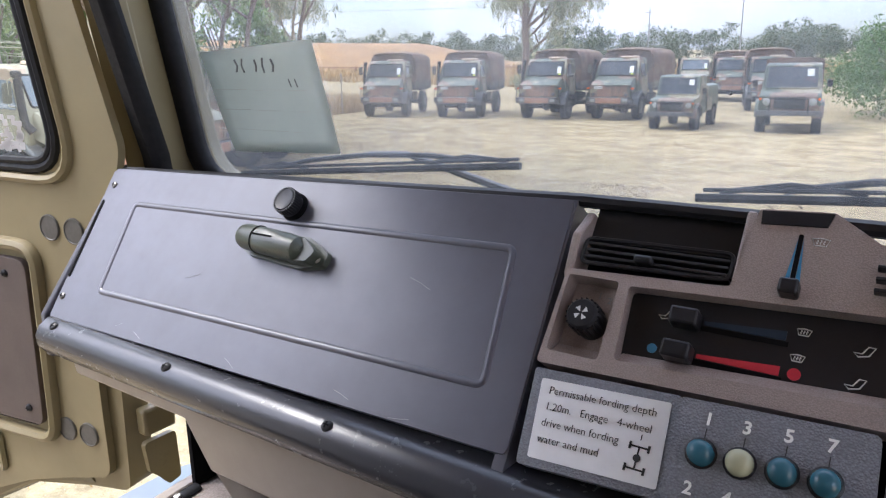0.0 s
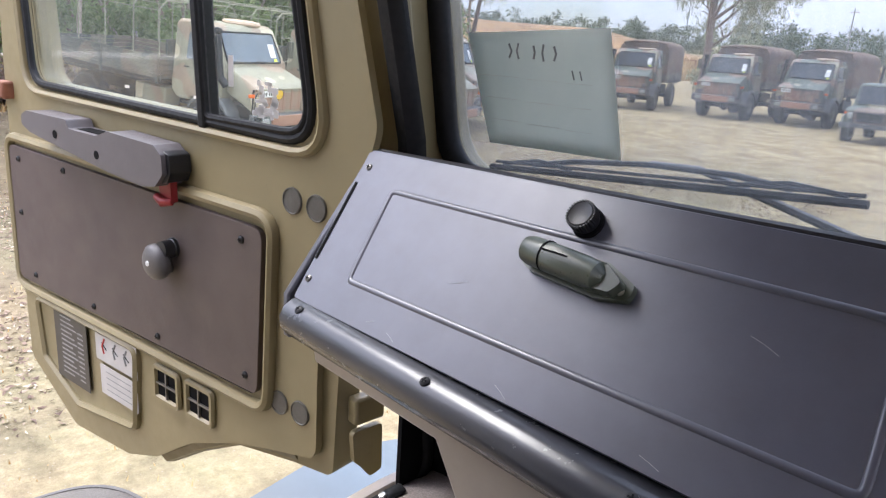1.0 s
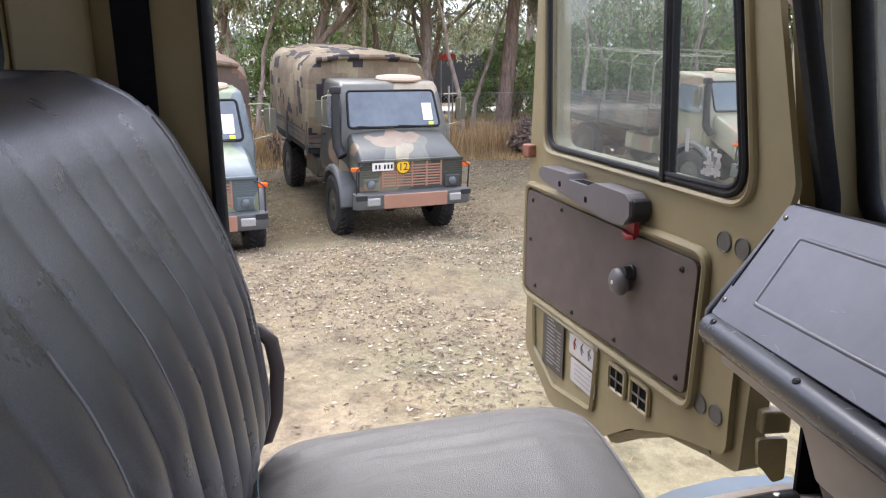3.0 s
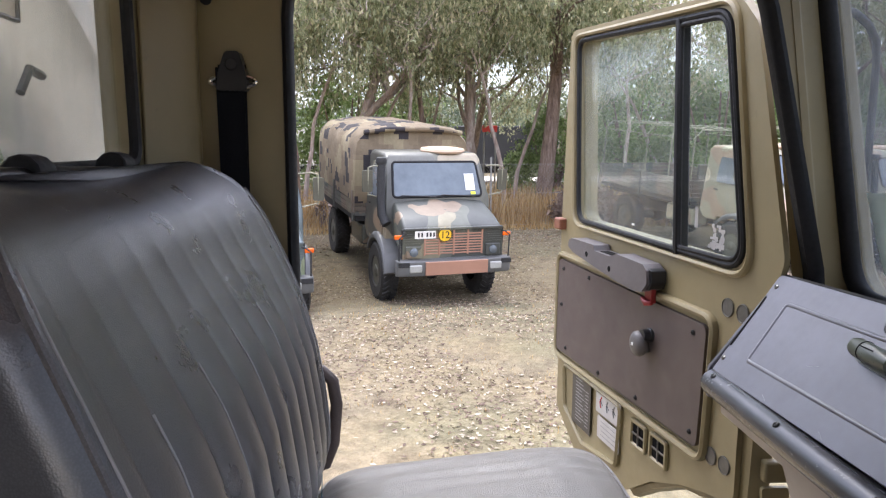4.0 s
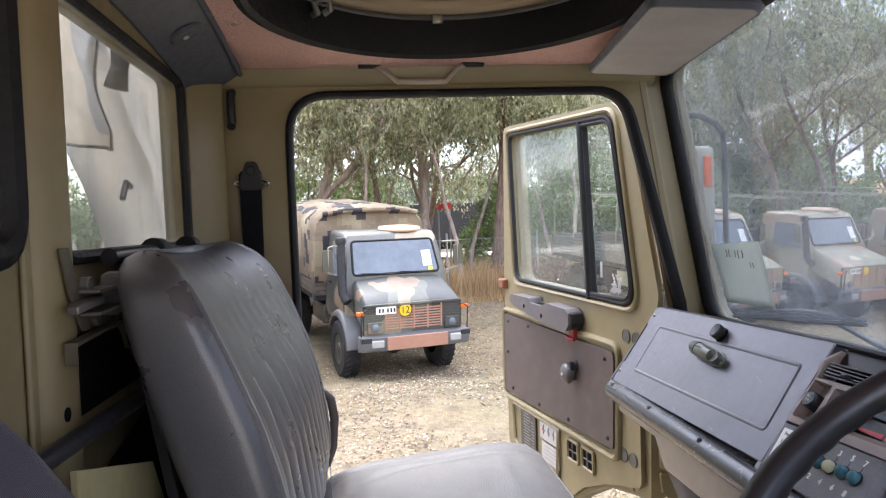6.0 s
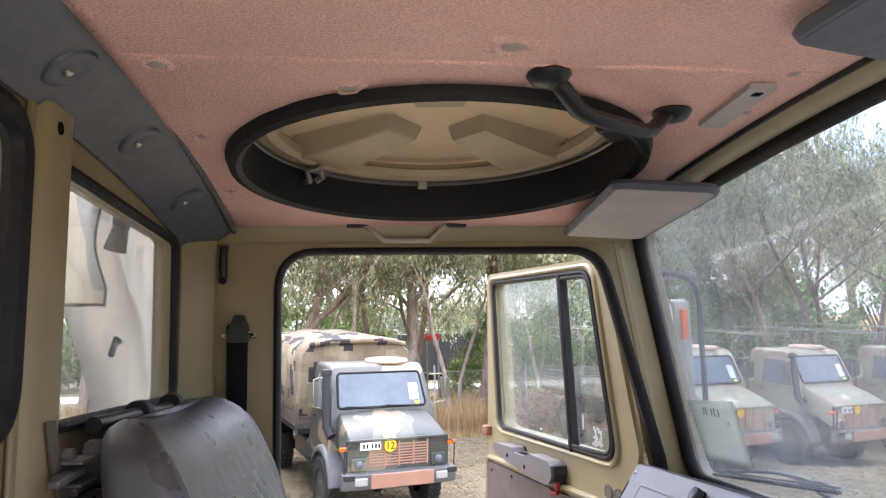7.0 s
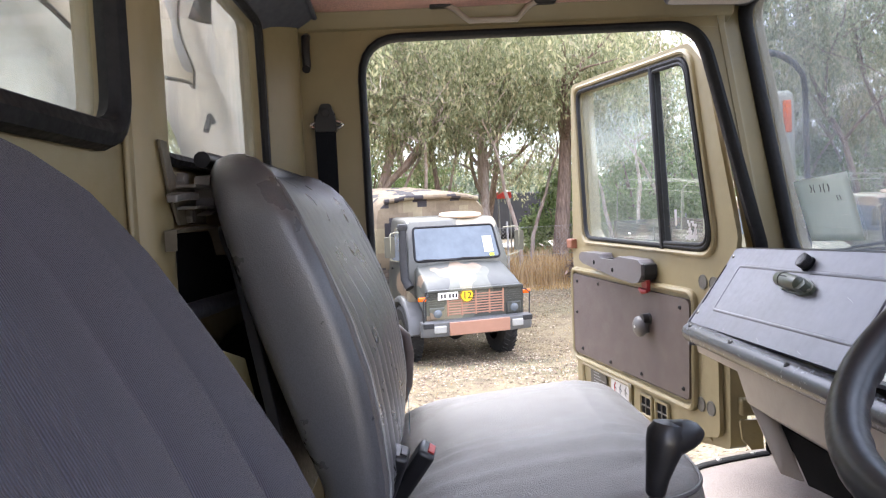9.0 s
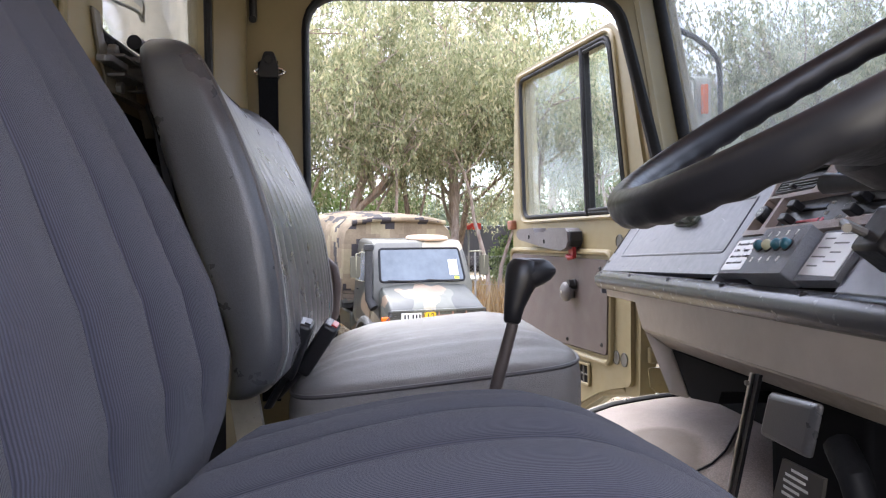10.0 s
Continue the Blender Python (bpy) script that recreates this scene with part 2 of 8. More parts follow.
def pane_mat(name, dust=0.1, tint=(0.93, 0.97, 0.95), dust_col=(0.62, 0.64, 0.6), streak=1.0, gloss=0.7):
    """Thin window glass: clear, with mirror gloss by Fresnel and a film of dust."""
    m, nt, b = nodes(name)
    nt.nodes.remove(b)
    out = nt.nodes["Material Output"]
    tr = add(nt, "ShaderNodeBsdfTransparent", Color=(*tint, 1))
    gl = add(nt, "ShaderNodeBsdfGlossy", Roughness=0.02)
    lw = add(nt, "ShaderNodeLayerWeight", Blend=0.5)
    p5 = nt.nodes.new("ShaderNodeMath")
    p5.operation = "POWER"
    p5.inputs[1].default_value = 4.5
    nt.links.new(lw.outputs["Facing"], p5.inputs[0])
    p6 = nt.nodes.new("ShaderNodeMath")
    p6.operation = "MULTIPLY_ADD"
    p6.inputs[1].default_value, p6.inputs[2].default_value = gloss, 0.035
    nt.links.new(p5.outputs[0], p6.inputs[0])
    a = nt.nodes.new("ShaderNodeMixShader")
    nt.links.new(p6.outputs[0], a.inputs[0])
    nt.links.new(tr.outputs[0], a.inputs[1])
    nt.links.new(gl.outputs[0], a.inputs[2])
    co = coords(nt)
    d1 = noise_tex(nt, co, 3.0, 5, 0.7)
    d2 = noise_tex(nt, coords(nt, (30, 30, 3.5)), 1.5, 4, 0.7)
    dm = nt.nodes.new("ShaderNodeMath")
    dm.operation = "MULTIPLY"
    nt.links.new(d1, dm.inputs[0])
    nt.links.new(d2, dm.inputs[1])
    f = ramp(nt, dm.outputs[0], [(0.12, (dust * 0.45,) * 3), (0.42, (dust * (1 + streak),) * 3)])
    df = add(nt, "ShaderNodeBsdfDiffuse", Color=(*dust_col, 1))
    tl = add(nt, "ShaderNodeBsdfTranslucent", Color=(*dust_col, 1))
    dd = nt.nodes.new("ShaderNodeMixShader")
    dd.inputs[0].default_value = 0.5
    nt.links.new(df.outputs[0], dd.inputs[1])
    nt.links.new(tl.outputs[0], dd.inputs[2])
    z = nt.nodes.new("ShaderNodeMixShader")
    nt.links.new(f, z.inputs[0])
    nt.links.new(a.outputs[0], z.inputs[1])
    nt.links.new(dd.outputs[0], z.inputs[2])
    nt.links.new(z.outputs[0], out.inputs["Surface"])
    return m


def camo_mat(name, colours, scale=0.55, rough=0.42, shift=0.0, snap=0.0):
    """Disruptive paint or printed canvas in four tones; every copy differs. snap: block size of a square-edged print."""
    m, nt, b = nodes(name)
    co = coords(nt)
    info = nt.nodes.new("ShaderNodeObjectInfo")
    if snap:
        sn = nt.nodes.new("ShaderNodeVectorMath")
        sn.operation = "SNAP"
        sn.inputs[1].default_value = (snap, snap, snap)
        nt.links.new(co, sn.inputs[0])
        vec = sn.outputs[0]
    else:
        vec = co
    off = nt.nodes.new("ShaderNodeVectorMath")
    off.operation = "ADD"
    off.inputs[1].default_value = (shift, shift * 1.7, shift * 0.6)
    nt.links.new(vec, off.inputs[0])
    p = noise_tex(nt, off.outputs[0], scale, 1.5, 0.5)
    q = noise_tex(nt, off.outputs[0], scale * 1.7, 1.5, 0.5)
    c = ramp(nt, p, [(0.0, colours[0]), (0.47, colours[1]), (0.575, colours[2])], "CONSTANT")
    k = ramp(nt, q, [(0.0, (0, 0, 0)), (0.585, (1, 1, 1))], "CONSTANT")
    c = mix(nt, k, c, colours[3])
    dirt = ramp(nt, noise_tex(nt, co, 3.5, 6, 0.7), [(0.35, (0.82, 0.8, 0.76)), (0.65, (1.08, 1.07, 1.05))])
    c = mix(nt, 1.0, c, dirt, "MULTIPLY")
    nt.links.new(c, b.inputs["Base Color"])
    b.inputs["Roughness"].default_value = rough
    bump(nt, b, noise_tex(nt, co, 9.0 if snap else 60.0, 5, 0.65), 0.5 if snap else 0.05, 0.03 if snap else 0.002)
    return m


OLIVE = (0.232, 0.19, 0.102)
M_cab = painted("olive_cab_paint", OLIVE, 0.42, 0.1, 4.0, (0.11, 0.085, 0.045), 0.05, 0.06)
# darker copy of the cab olive, with shade put into the colour
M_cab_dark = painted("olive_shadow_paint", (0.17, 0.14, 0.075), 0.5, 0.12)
M_rubber = painted("black_rubber_seal", (0.010, 0.0105, 0.012), 0.6, 0.2, 12, (0.04, 0.038, 0.036), 0.01, 0.12, 160, spec=0.25)
M_dash = painted("grey_dash_paint", (0.078, 0.080, 0.103), 0.36, 0.2, 7.0, (0.115, 0.108, 0.118), 0.0, 0.05, 420, spec=0.8)
M_scratch = flat_mat("pale_scratch", (0.3, 0.29, 0.3), 0.5)
M_dash_roll = painted("grey_dash_roll", (0.045, 0.047, 0.056), 0.24, 0.1, 7.0, (0.09, 0.085, 0.08), 0.01, 0.06, 300, spec=0.5)
M_lower = painted("taupe_lower_dash", (0.35, 0.305, 0.26), 0.38, 0.12, 5.0)
M_console = leatherette("brown_console_plastic", (0.42, 0.34, 0.305), 0.40, 900, 0.3)
M_black = painted("black_plastic", (0.016, 0.016, 0.0185), 0.38, 0.2, 14, (0.04, 0.038, 0.035), 0.01, 0.14, 400, spec=0.35)
M_gloss = painted("glossy_black_plastic", (0.013, 0.013, 0.015), 0.36, 0.1, 14, None, 0, 0.01, 500)
M_shaft = painted("brown_grey_shaft", (0.07, 0.055, 0.05), 0.4, 0.2, 20)
M_switch = leatherette("grey_grained_plastic", (0.25, 0.26, 0.29), 0.36, 700, 0.6)
# near-black for joints and slots, and for shade painted into deeper recesses
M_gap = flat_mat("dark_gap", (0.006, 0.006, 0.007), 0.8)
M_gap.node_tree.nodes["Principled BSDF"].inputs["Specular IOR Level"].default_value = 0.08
M_lamp = painted("olive_green_lamp_paint", (0.075, 0.088, 0.068), 0.33, 0.15, 20, (0.16, 0.16, 0.13), 0.03)
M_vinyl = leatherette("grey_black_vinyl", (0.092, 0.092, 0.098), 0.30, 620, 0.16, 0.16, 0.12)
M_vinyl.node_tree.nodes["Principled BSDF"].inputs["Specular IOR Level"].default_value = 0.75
# seat vinyl made paler: sheen and bounced light put into the colour
M_cushion = leatherette("lightened_seat_vinyl", (0.255, 0.24, 0.226), 0.42, 620, 0.3, 0.16, 1.1, 0.003)
M_vinyl_side = leatherette("dark_side_vinyl", (0.12, 0.112, 0.112), 0.42, 520, 0.28, 0.14, 0.5)
M_thread = flat_mat("grey_thread", (0.3, 0.3, 0.3), 0.7)
M_panel = leatherette("brown_door_card", (0.11, 0.082, 0.074), 0.55, 1100, 0.22, 0.08)
M_arm = leatherette("brown_grey_armrest", (0.14, 0.127, 0.132), 0.45, 800, 0.25)
M_lining = leatherette("brown_headlining", (0.82, 0.495, 0.425), 0.5, 260, 0.6, 0.1, 1.0, 0.0028)
M_strip = painted("grey_overhead_strip", (0.066, 0.074, 0.098), 0.45, 0.12, 7, (0.15, 0.15, 0.14), 0.02)
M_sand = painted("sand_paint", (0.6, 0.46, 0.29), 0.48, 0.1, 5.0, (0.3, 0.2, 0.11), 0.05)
M_plug = painted("dark_grey_plug", (0.095, 0.09, 0.078), 0.55, 0.15, 20)
M_steel = painted("bare_steel", (0.5, 0.49, 0.46), 0.34, 0.15, 20, (0.25, 0.17, 0.1), 0.06, 0.1, 200, 1.0)
M_chrome = painted("chrome", (0.75, 0.75, 0.74), 0.14, 0.05, 20, None, 0, 0.02, 200, 1.0)
M_dull = painted("dull_grey_metal", (0.19, 0.18, 0.17), 0.45, 0.2, 18, (0.1, 0.075, 0.05), 0.1, 0.1, 200, 0.6)
M_catch = painted("dark_olive_steel", (0.10, 0.086, 0.062), 0.5, 0.2, 14, (0.05, 0.04, 0.03), 0.1)
M_visor = leatherette("pale_visor_vinyl", (0.45, 0.42, 0.4), 0.55, 600, 0.2)
M_red = flat_mat("red_plastic", (0.45, 0.025, 0.02), 0.35)
M_sign_red = flat_mat("bright_sign_red", (0.72, 0.05, 0.035), 0.5)
M_rust = painted("rusty_catch", (0.2, 0.075, 0.04), 0.7, 0.3, 40)
M_white_bold = flat_mat("white_figures", (0.88, 0.88, 0.86), 0.5)
M_white_print = flat_mat("white_print", (0.7, 0.7, 0.68), 0.5)
M_black_print = flat_mat("black_print", (0.015, 0.015, 0.016), 0.5)
M_grey_print = flat_mat("grey_print", (0.25, 0.25, 0.25), 0.6)
M_alu = painted("brushed_alloy_plate", (0.82, 0.82, 0.81), 0.42, 0.06, 20, (0.4, 0.38, 0.35), 0.02, 0.05, 300, 0.1)
M_blue_btn = flat_mat("blue_button", (0.03, 0.12, 0.16), 0.25)
M_clear_btn = flat_mat("amber_lens", (0.45, 0.45, 0.3), 0.12)
M_blue_dark = flat_mat("dark_blue_mark", (0.012, 0.03, 0.055), 0.45)
M_blue = flat_mat("blue_mark", (0.05, 0.25, 0.45), 0.45)
M_redmark = flat_mat("red_mark", (0.55, 0.03, 0.05), 0.45)
M_belt = painted("black_webbing", (0.008, 0.009, 0.012), 0.8, 0.15, 30, None, 0, 0.5, 500, spec=0.1)
def paper_mat():
    m, nt, b = nodes("sun_faded_paper")
    co = coords(nt)
    c = ramp(nt, noise_tex(nt, co, 8.0, 5), [(0.3, (0.62, 0.66, 0.62)), (0.7, (0.70, 0.73, 0.68))])
    nt.links.new(c, b.inputs["Base Color"])
    b.inputs["Roughness"].default_value = 0.9
    tl = nt.nodes.new("ShaderNodeBsdfTranslucent")
    nt.links.new(c, tl.inputs["Color"])
    mx = nt.nodes.new("ShaderNodeMixShader")
    mx.inputs[0].default_value = 0.55
    nt.links.new(b.outputs[0], mx.inputs[1])
    nt.links.new(tl.outputs[0], mx.inputs[2])
    nt.links.new(mx.outputs[0], nt.nodes["Material Output"].inputs["Surface"])
    return m


M_paper = paper_mat()
M_carton = painted("pale_olive_board", (0.3, 0.26, 0.13), 0.7, 0.06, 6)
M_pale = flat_mat("pale_sticker", (0.72, 0.7, 0.64), 0.55)
M_plate_dark = flat_mat("dark_label", (0.05, 0.045, 0.04), 0.45)
M_sheet = flat_mat("faded_sheet", (0.46, 0.44, 0.42), 0.55)
M_orange = flat_mat("orange_lens", (0.8, 0.13, 0.01), 0.2)
M_mirror_shell = painted("mirror_shell", (0.36, 0.35, 0.27), 0.6)
M_glass_door = pane_mat("dusty_side_glass", 0.07, (0.88, 0.92, 0.90), (0.66, 0.68, 0.66), streak=0.3)
M_glass_front = pane_mat("hazy_windscreen", 0.075, (0.63, 0.665, 0.685), (0.70, 0.75, 0.79), 0.6)
M_glass_rear = pane_mat("dirty_rear_glass", 0.1, (0.93, 0.95, 0.93), (0.62, 0.63, 0.6), 0.8, 0.6)


def fabric():
    m, nt, b = nodes("blue_grey_seat_cloth")
    co = coords(nt)
    big = noise_tex(nt, co, 5.0, 5, 0.6)
    c = ramp(nt, big, [(0.3, (0.022, 0.022, 0.034)), (0.7, (0.029, 0.030, 0.044))])
    wv = add(nt, "ShaderNodeTexWave", Scale=170.0, Distortion=0.4)
    wv.bands_direction = "X"
    nt.links.new(co, wv.inputs["Vector"])
    both = wv.outputs["Color"]
    c = mix(nt, 1.0, c, ramp(nt, both, [(0.0, (0.5, 0.5, 0.52)), (1.0, (1.5, 1.5, 1.5))]), "MULTIPLY")
    fleck = ramp(nt, noise_tex(nt, co, 260.0, 2), [(0.74, (0, 0, 0)), (0.8, (0.35, 0.35, 0.35))])
    c = mix(nt, fleck, c, (0.1, 0.1, 0.12))
    nt.links.new(c, b.inputs["Base Color"])
    b.inputs["Roughness"].default_value = 0.9
    b.inputs["Sheen Weight"].default_value = 0.08
    bump(nt, b, both, 0.4, 0.0008)
    return m


M_cloth = fabric()


def ground_mat():
    m, nt, b = nodes("dry_paddock")
    co = coords(nt)
    big = noise_tex(nt, co, 0.22, 6, 0.6)
    mid = noise_tex(nt, co, 1.3, 7, 0.7)
    fine = noise_tex(nt, co, 11.0, 7, 0.75)
    soil = ramp(nt, mid, [(0.3, (0.19, 0.155, 0.098)), (0.5, (0.268, 0.220, 0.140)), (0.7, (0.34, 0.288, 0.20))])
    straw = ramp(nt, fine, [(0.3, (0.11, 0.08, 0.046)), (0.5, (0.22, 0.174, 0.094)), (0.72, (0.35, 0.285, 0.19))])
    c = mix(nt, ramp(nt, mid, [(0.38, (0, 0, 0)), (0.6, (1, 1, 1))]), soil, straw)
    green = ramp(nt, big, [(0.47, (0, 0, 0)), (0.64, (0.55, 0.55, 0.55))])
    c = mix(nt, green, c, (0.135, 0.14, 0.07))
    blotch = ramp(nt, noise_tex(nt, co, 2.6, 6, 0.75), [(0.36, (0.62, 0.58, 0.53)), (0.55, (1, 1, 1))])
    c = mix(nt, 1.0, c, blotch, "MULTIPLY")
    # litter darkens it towards -X; raised 1.5 times by the cab for bounced light
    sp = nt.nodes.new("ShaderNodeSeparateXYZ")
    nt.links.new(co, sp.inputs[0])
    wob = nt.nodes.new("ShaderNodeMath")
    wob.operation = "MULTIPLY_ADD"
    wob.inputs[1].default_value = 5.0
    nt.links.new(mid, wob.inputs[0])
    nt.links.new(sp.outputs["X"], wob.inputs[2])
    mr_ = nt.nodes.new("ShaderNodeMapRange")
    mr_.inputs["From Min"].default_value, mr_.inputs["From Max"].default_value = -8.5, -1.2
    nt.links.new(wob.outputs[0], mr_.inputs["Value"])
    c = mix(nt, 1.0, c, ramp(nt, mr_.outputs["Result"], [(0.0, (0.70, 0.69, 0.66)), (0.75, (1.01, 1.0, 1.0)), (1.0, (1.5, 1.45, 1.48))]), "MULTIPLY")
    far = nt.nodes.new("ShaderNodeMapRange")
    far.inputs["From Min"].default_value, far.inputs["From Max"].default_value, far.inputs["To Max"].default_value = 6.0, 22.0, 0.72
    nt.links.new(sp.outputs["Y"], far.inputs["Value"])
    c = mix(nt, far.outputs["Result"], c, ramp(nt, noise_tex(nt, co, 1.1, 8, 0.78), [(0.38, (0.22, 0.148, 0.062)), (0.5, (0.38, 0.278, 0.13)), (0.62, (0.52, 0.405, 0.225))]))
    specks = ramp(nt, voro(nt, co, 26.0), [(0.06, (1, 1, 1)), (0.16, (0, 0, 0))])
    sk = nt.nodes.new("ShaderNodeMath")
    sk.operation = "MULTIPLY"
    sk.inputs[1].default_value = 0.6
    nt.links.new(specks, sk.inputs[0])
    c = mix(nt, sk.outputs[0], c, (0.32, 0.28, 0.24))
    nt.links.new(c, b.inputs["Base Color"])
    b.inputs["Roughness"].default_value = 0.95
    bump(nt, b, fine, 0.9, 0.05)
    return m


M_ground = ground_mat()
M_road = painted("pale_gravel_road", (0.5, 0.45, 0.38), 0.95, 0.12, 0.6)


def island(name, stops, rough=0.6, trans=0.0):
    """Leaves, blades and chips: one tone for each piece."""
    m, nt, b = nodes(name)
    g = nt.nodes.new("ShaderNodeNewGeometry")
    c = ramp(nt, g.outputs["Random Per Island"], stops)
    nt.links.new(c, b.inputs["Base Color"])
    b.inputs["Roughness"].default_value = rough
    if trans:
        tl = nt.nodes.new("ShaderNodeBsdfTranslucent")
        nt.links.new(c, tl.inputs["Color"])
        mx = nt.nodes.new("ShaderNodeMixShader")
        mx.inputs[0].default_value = trans
        nt.links.new(b.outputs[0], mx.inputs[1])
        nt.links.new(tl.outputs[0], mx.inputs[2])
        nt.links.new(mx.outputs[0], nt.nodes["Material Output"].inputs["Surface"])
    return m


M_leaf = island("gum_leaves", [(0.0, (0.165, 0.186, 0.098)), (0.35, (0.275, 0.295, 0.158)), (0.7, (0.40, 0.405, 0.235)), (1.0, (0.56, 0.50, 0.32))], 0.4, 0.55)
M_leaf_far = island("far_leaves", [(0.0, (0.075, 0.095, 0.055)), (0.5, (0.125, 0.15, 0.085)), (1.0, (0.2, 0.22, 0.135))], 0.6, 0.45)
M_leaf_bush = island("bright_bush_leaves", [(0.0, (0.05, 0.1, 0.02)), (0.5, (0.1, 0.18, 0.04)), (1.0, (0.17, 0.26, 0.08))], 0.5, 0.3)
M_leaf_green = island("soft_green_leaves", [(0.0, (0.13, 0.19, 0.06)), (0.5, (0.22, 0.30, 0.11)), (1.0, (0.33, 0.39, 0.18))], 0.5, 0.55)
M_grass = island("dry_grass_blades", [(0.0, (0.3, 0.18, 0.07)), (0.5, (0.46, 0.3, 0.13)), (1.0, (0.6, 0.45, 0.24))], 0.8, 0.3)
M_litter = island("leaf_litter", [(0.0, (0.08, 0.05, 0.036)), (0.4, (0.19, 0.13, 0.09)), (0.7, (0.3, 0.24, 0.17)), (1.0, (0.46, 0.40, 0.30))], 0.85)
M_twig = island("grey_twigs", [(0.0, (0.12, 0.085, 0.065)), (1.0, (0.26, 0.19, 0.15))], 0.85)


def bark_mat(name, stops, relief):
    m, nt, b = nodes(name)
    co = coords(nt, (5, 5, 0.9))
    n1 = noise_tex(nt, co, 2.2, 8, 0.7)
    c = ramp(nt, n1, stops)
    nt.links.new(c, b.inputs["Base Color"])
    b.inputs["Roughness"].default_value = 0.9
    bump(nt, b, n1, 0.9, relief)
    return m


M_bark = bark_mat("gum_bark", [(0.3, (0.075, 0.05, 0.04)), (0.5, (0.21, 0.15, 0.115)), (0.72, (0.37, 0.28, 0.225))], 0.06)
M_bark_pale = bark_mat("pale_smooth_bark", [(0.3, (0.22, 0.16, 0.125)), (0.5, (0.40, 0.32, 0.27)), (0.72, (0.56, 0.49, 0.43))], 0.02)
CAMO = [(0.052, 0.056, 0.05), (0.10, 0.104, 0.084), (0.205, 0.185, 0.125), (0.20, 0.15, 0.105)]
M_camo = camo_mat("camouflage_paint", CAMO, 0.8, 0.4)
M_cab_camo = camo_mat("dark_cab_camouflage", [(0.066, 0.068, 0.060), (0.085, 0.086, 0.074), (0.10, 0.10, 0.08), (0.26, 0.225, 0.16)], 0.55, 0.42, 11.0)
M_camo_b = camo_mat("camouflage_paint_other", [(0.088, 0.105, 0.08), (0.2, 0.135, 0.098), (0.13, 0.145, 0.105), (0.30, 0.265, 0.185)], 0.7, 0.42, 3.1)
M_camo_tan = camo_mat("pale_camouflage_paint", [(0.26, 0.245, 0.175), (0.30, 0.225, 0.16), (0.32, 0.30, 0.215), (0.48, 0.42, 0.30)], 0.7, 0.42, 3.1)
M_rim = painted("dark_olive_rim", (0.07, 0.068, 0.05), 0.5, 0.15, 6, (0.14, 0.12, 0.09), 0.05)
M_truck_grey = painted("dark_truck_paint", (0.092, 0.093, 0.09), 0.45, 0.15, 3, (0.16, 0.14, 0.11), 0.04)
M_mirror_olive = painted("olive_mirror_back", (0.075, 0.072, 0.05), 0.6)
M_truck_tube = painted("olive_tube_paint", (0.26, 0.25, 0.17), 0.5)
M_camo_green = camo_mat("green_camouflage_paint", [(0.19, 0.235, 0.15), (0.105, 0.135, 0.145), (0.24, 0.28, 0.185), (0.13, 0.16, 0.17)], 0.8, 0.4, 7.7)
M_camo_bed = camo_mat("faded_camouflage_boards", [(0.10, 0.10, 0.085), (0.145, 0.115, 0.09), (0.17, 0.155, 0.115), (0.08, 0.085, 0.078)], 0.9, 0.6, 1.3)
M_canvas = camo_mat("square_print_canvas", [(0.165, 0.128, 0.082), (0.195, 0.152, 0.097), (0.25, 0.21, 0.13), (0.03, 0.026, 0.028)], 1.5, 0.85, 2.0, 0.10)
M_canvas_plain = camo_mat("dull_brown_canvas", [(0.14, 0.085, 0.06), (0.17, 0.11, 0.075), (0.2, 0.14, 0.095), (0.11, 0.08, 0.06)], 0.7, 0.85, 5.0, 0.1)
M_tyre = painted("tyre_rubber", (0.022, 0.021, 0.02), 0.8, 0.25, 8, (0.13, 0.1, 0.075), 0.08, 0.5, 60)
M_under = painted("black_chassis", (0.018, 0.018, 0.018), 0.75, 0.2, 6, (0.1, 0.08, 0.06), 0.06)
M_tan = painted("tan_lid_paint", (0.5, 0.36, 0.25), 0.45, 0.08, 3)
M_terracotta = painted("brown_bumper_paint", (0.34, 0.18, 0.12), 0.42, 0.08, 3)
# opaque glass, base lightened to put some reflected sky into the colour
M_screen = painted("reflecting_screen_glass", (0.11, 0.13, 0.145), 0.05, 0.25, 1.2, None, 0, 0.0, 10, 0.0, spec=0.9)
M_screen_dim = painted("dull_screen_glass", (0.05, 0.058, 0.065), 0.22, 0.3, 1.2, None, 0, 0.0, 10, 0.0, spec=0.35)
M_lens = flat_mat("clear_lamp_lens", (0.34, 0.34, 0.31), 0.12)
M_yellow = flat_mat("yellow_disc", (0.75, 0.45, 0.02), 0.45)
M_lime = flat_mat("lime_sticker", (0.65, 0.75, 0.03), 0.5)
M_galv = painted("galvanised_wire", (0.34, 0.33, 0.31), 0.5, 0.15, 10, None, 0, 0.05, 80, 0.6)

# ---- the cab shell: x to the right, y forward ----
XL, XR, YR = -0.69, 0.97, -0.33
DOOR_OPEN = rounded([(-0.125, 1.46), (0.30, 1.46), (0.50, 1.56), (0.66, 1.665), (0.81, 1.70), (0.757, 2.2), (0.634, 2.701), (-0.128, 2.701)],
                    [0.05, 0.08, 0.1, 0.08, 0.05, 0.0, 0.085, 0.085], 6)


def screen_y(z):
    return 0.862 - 0.174 * (z - 2.2)


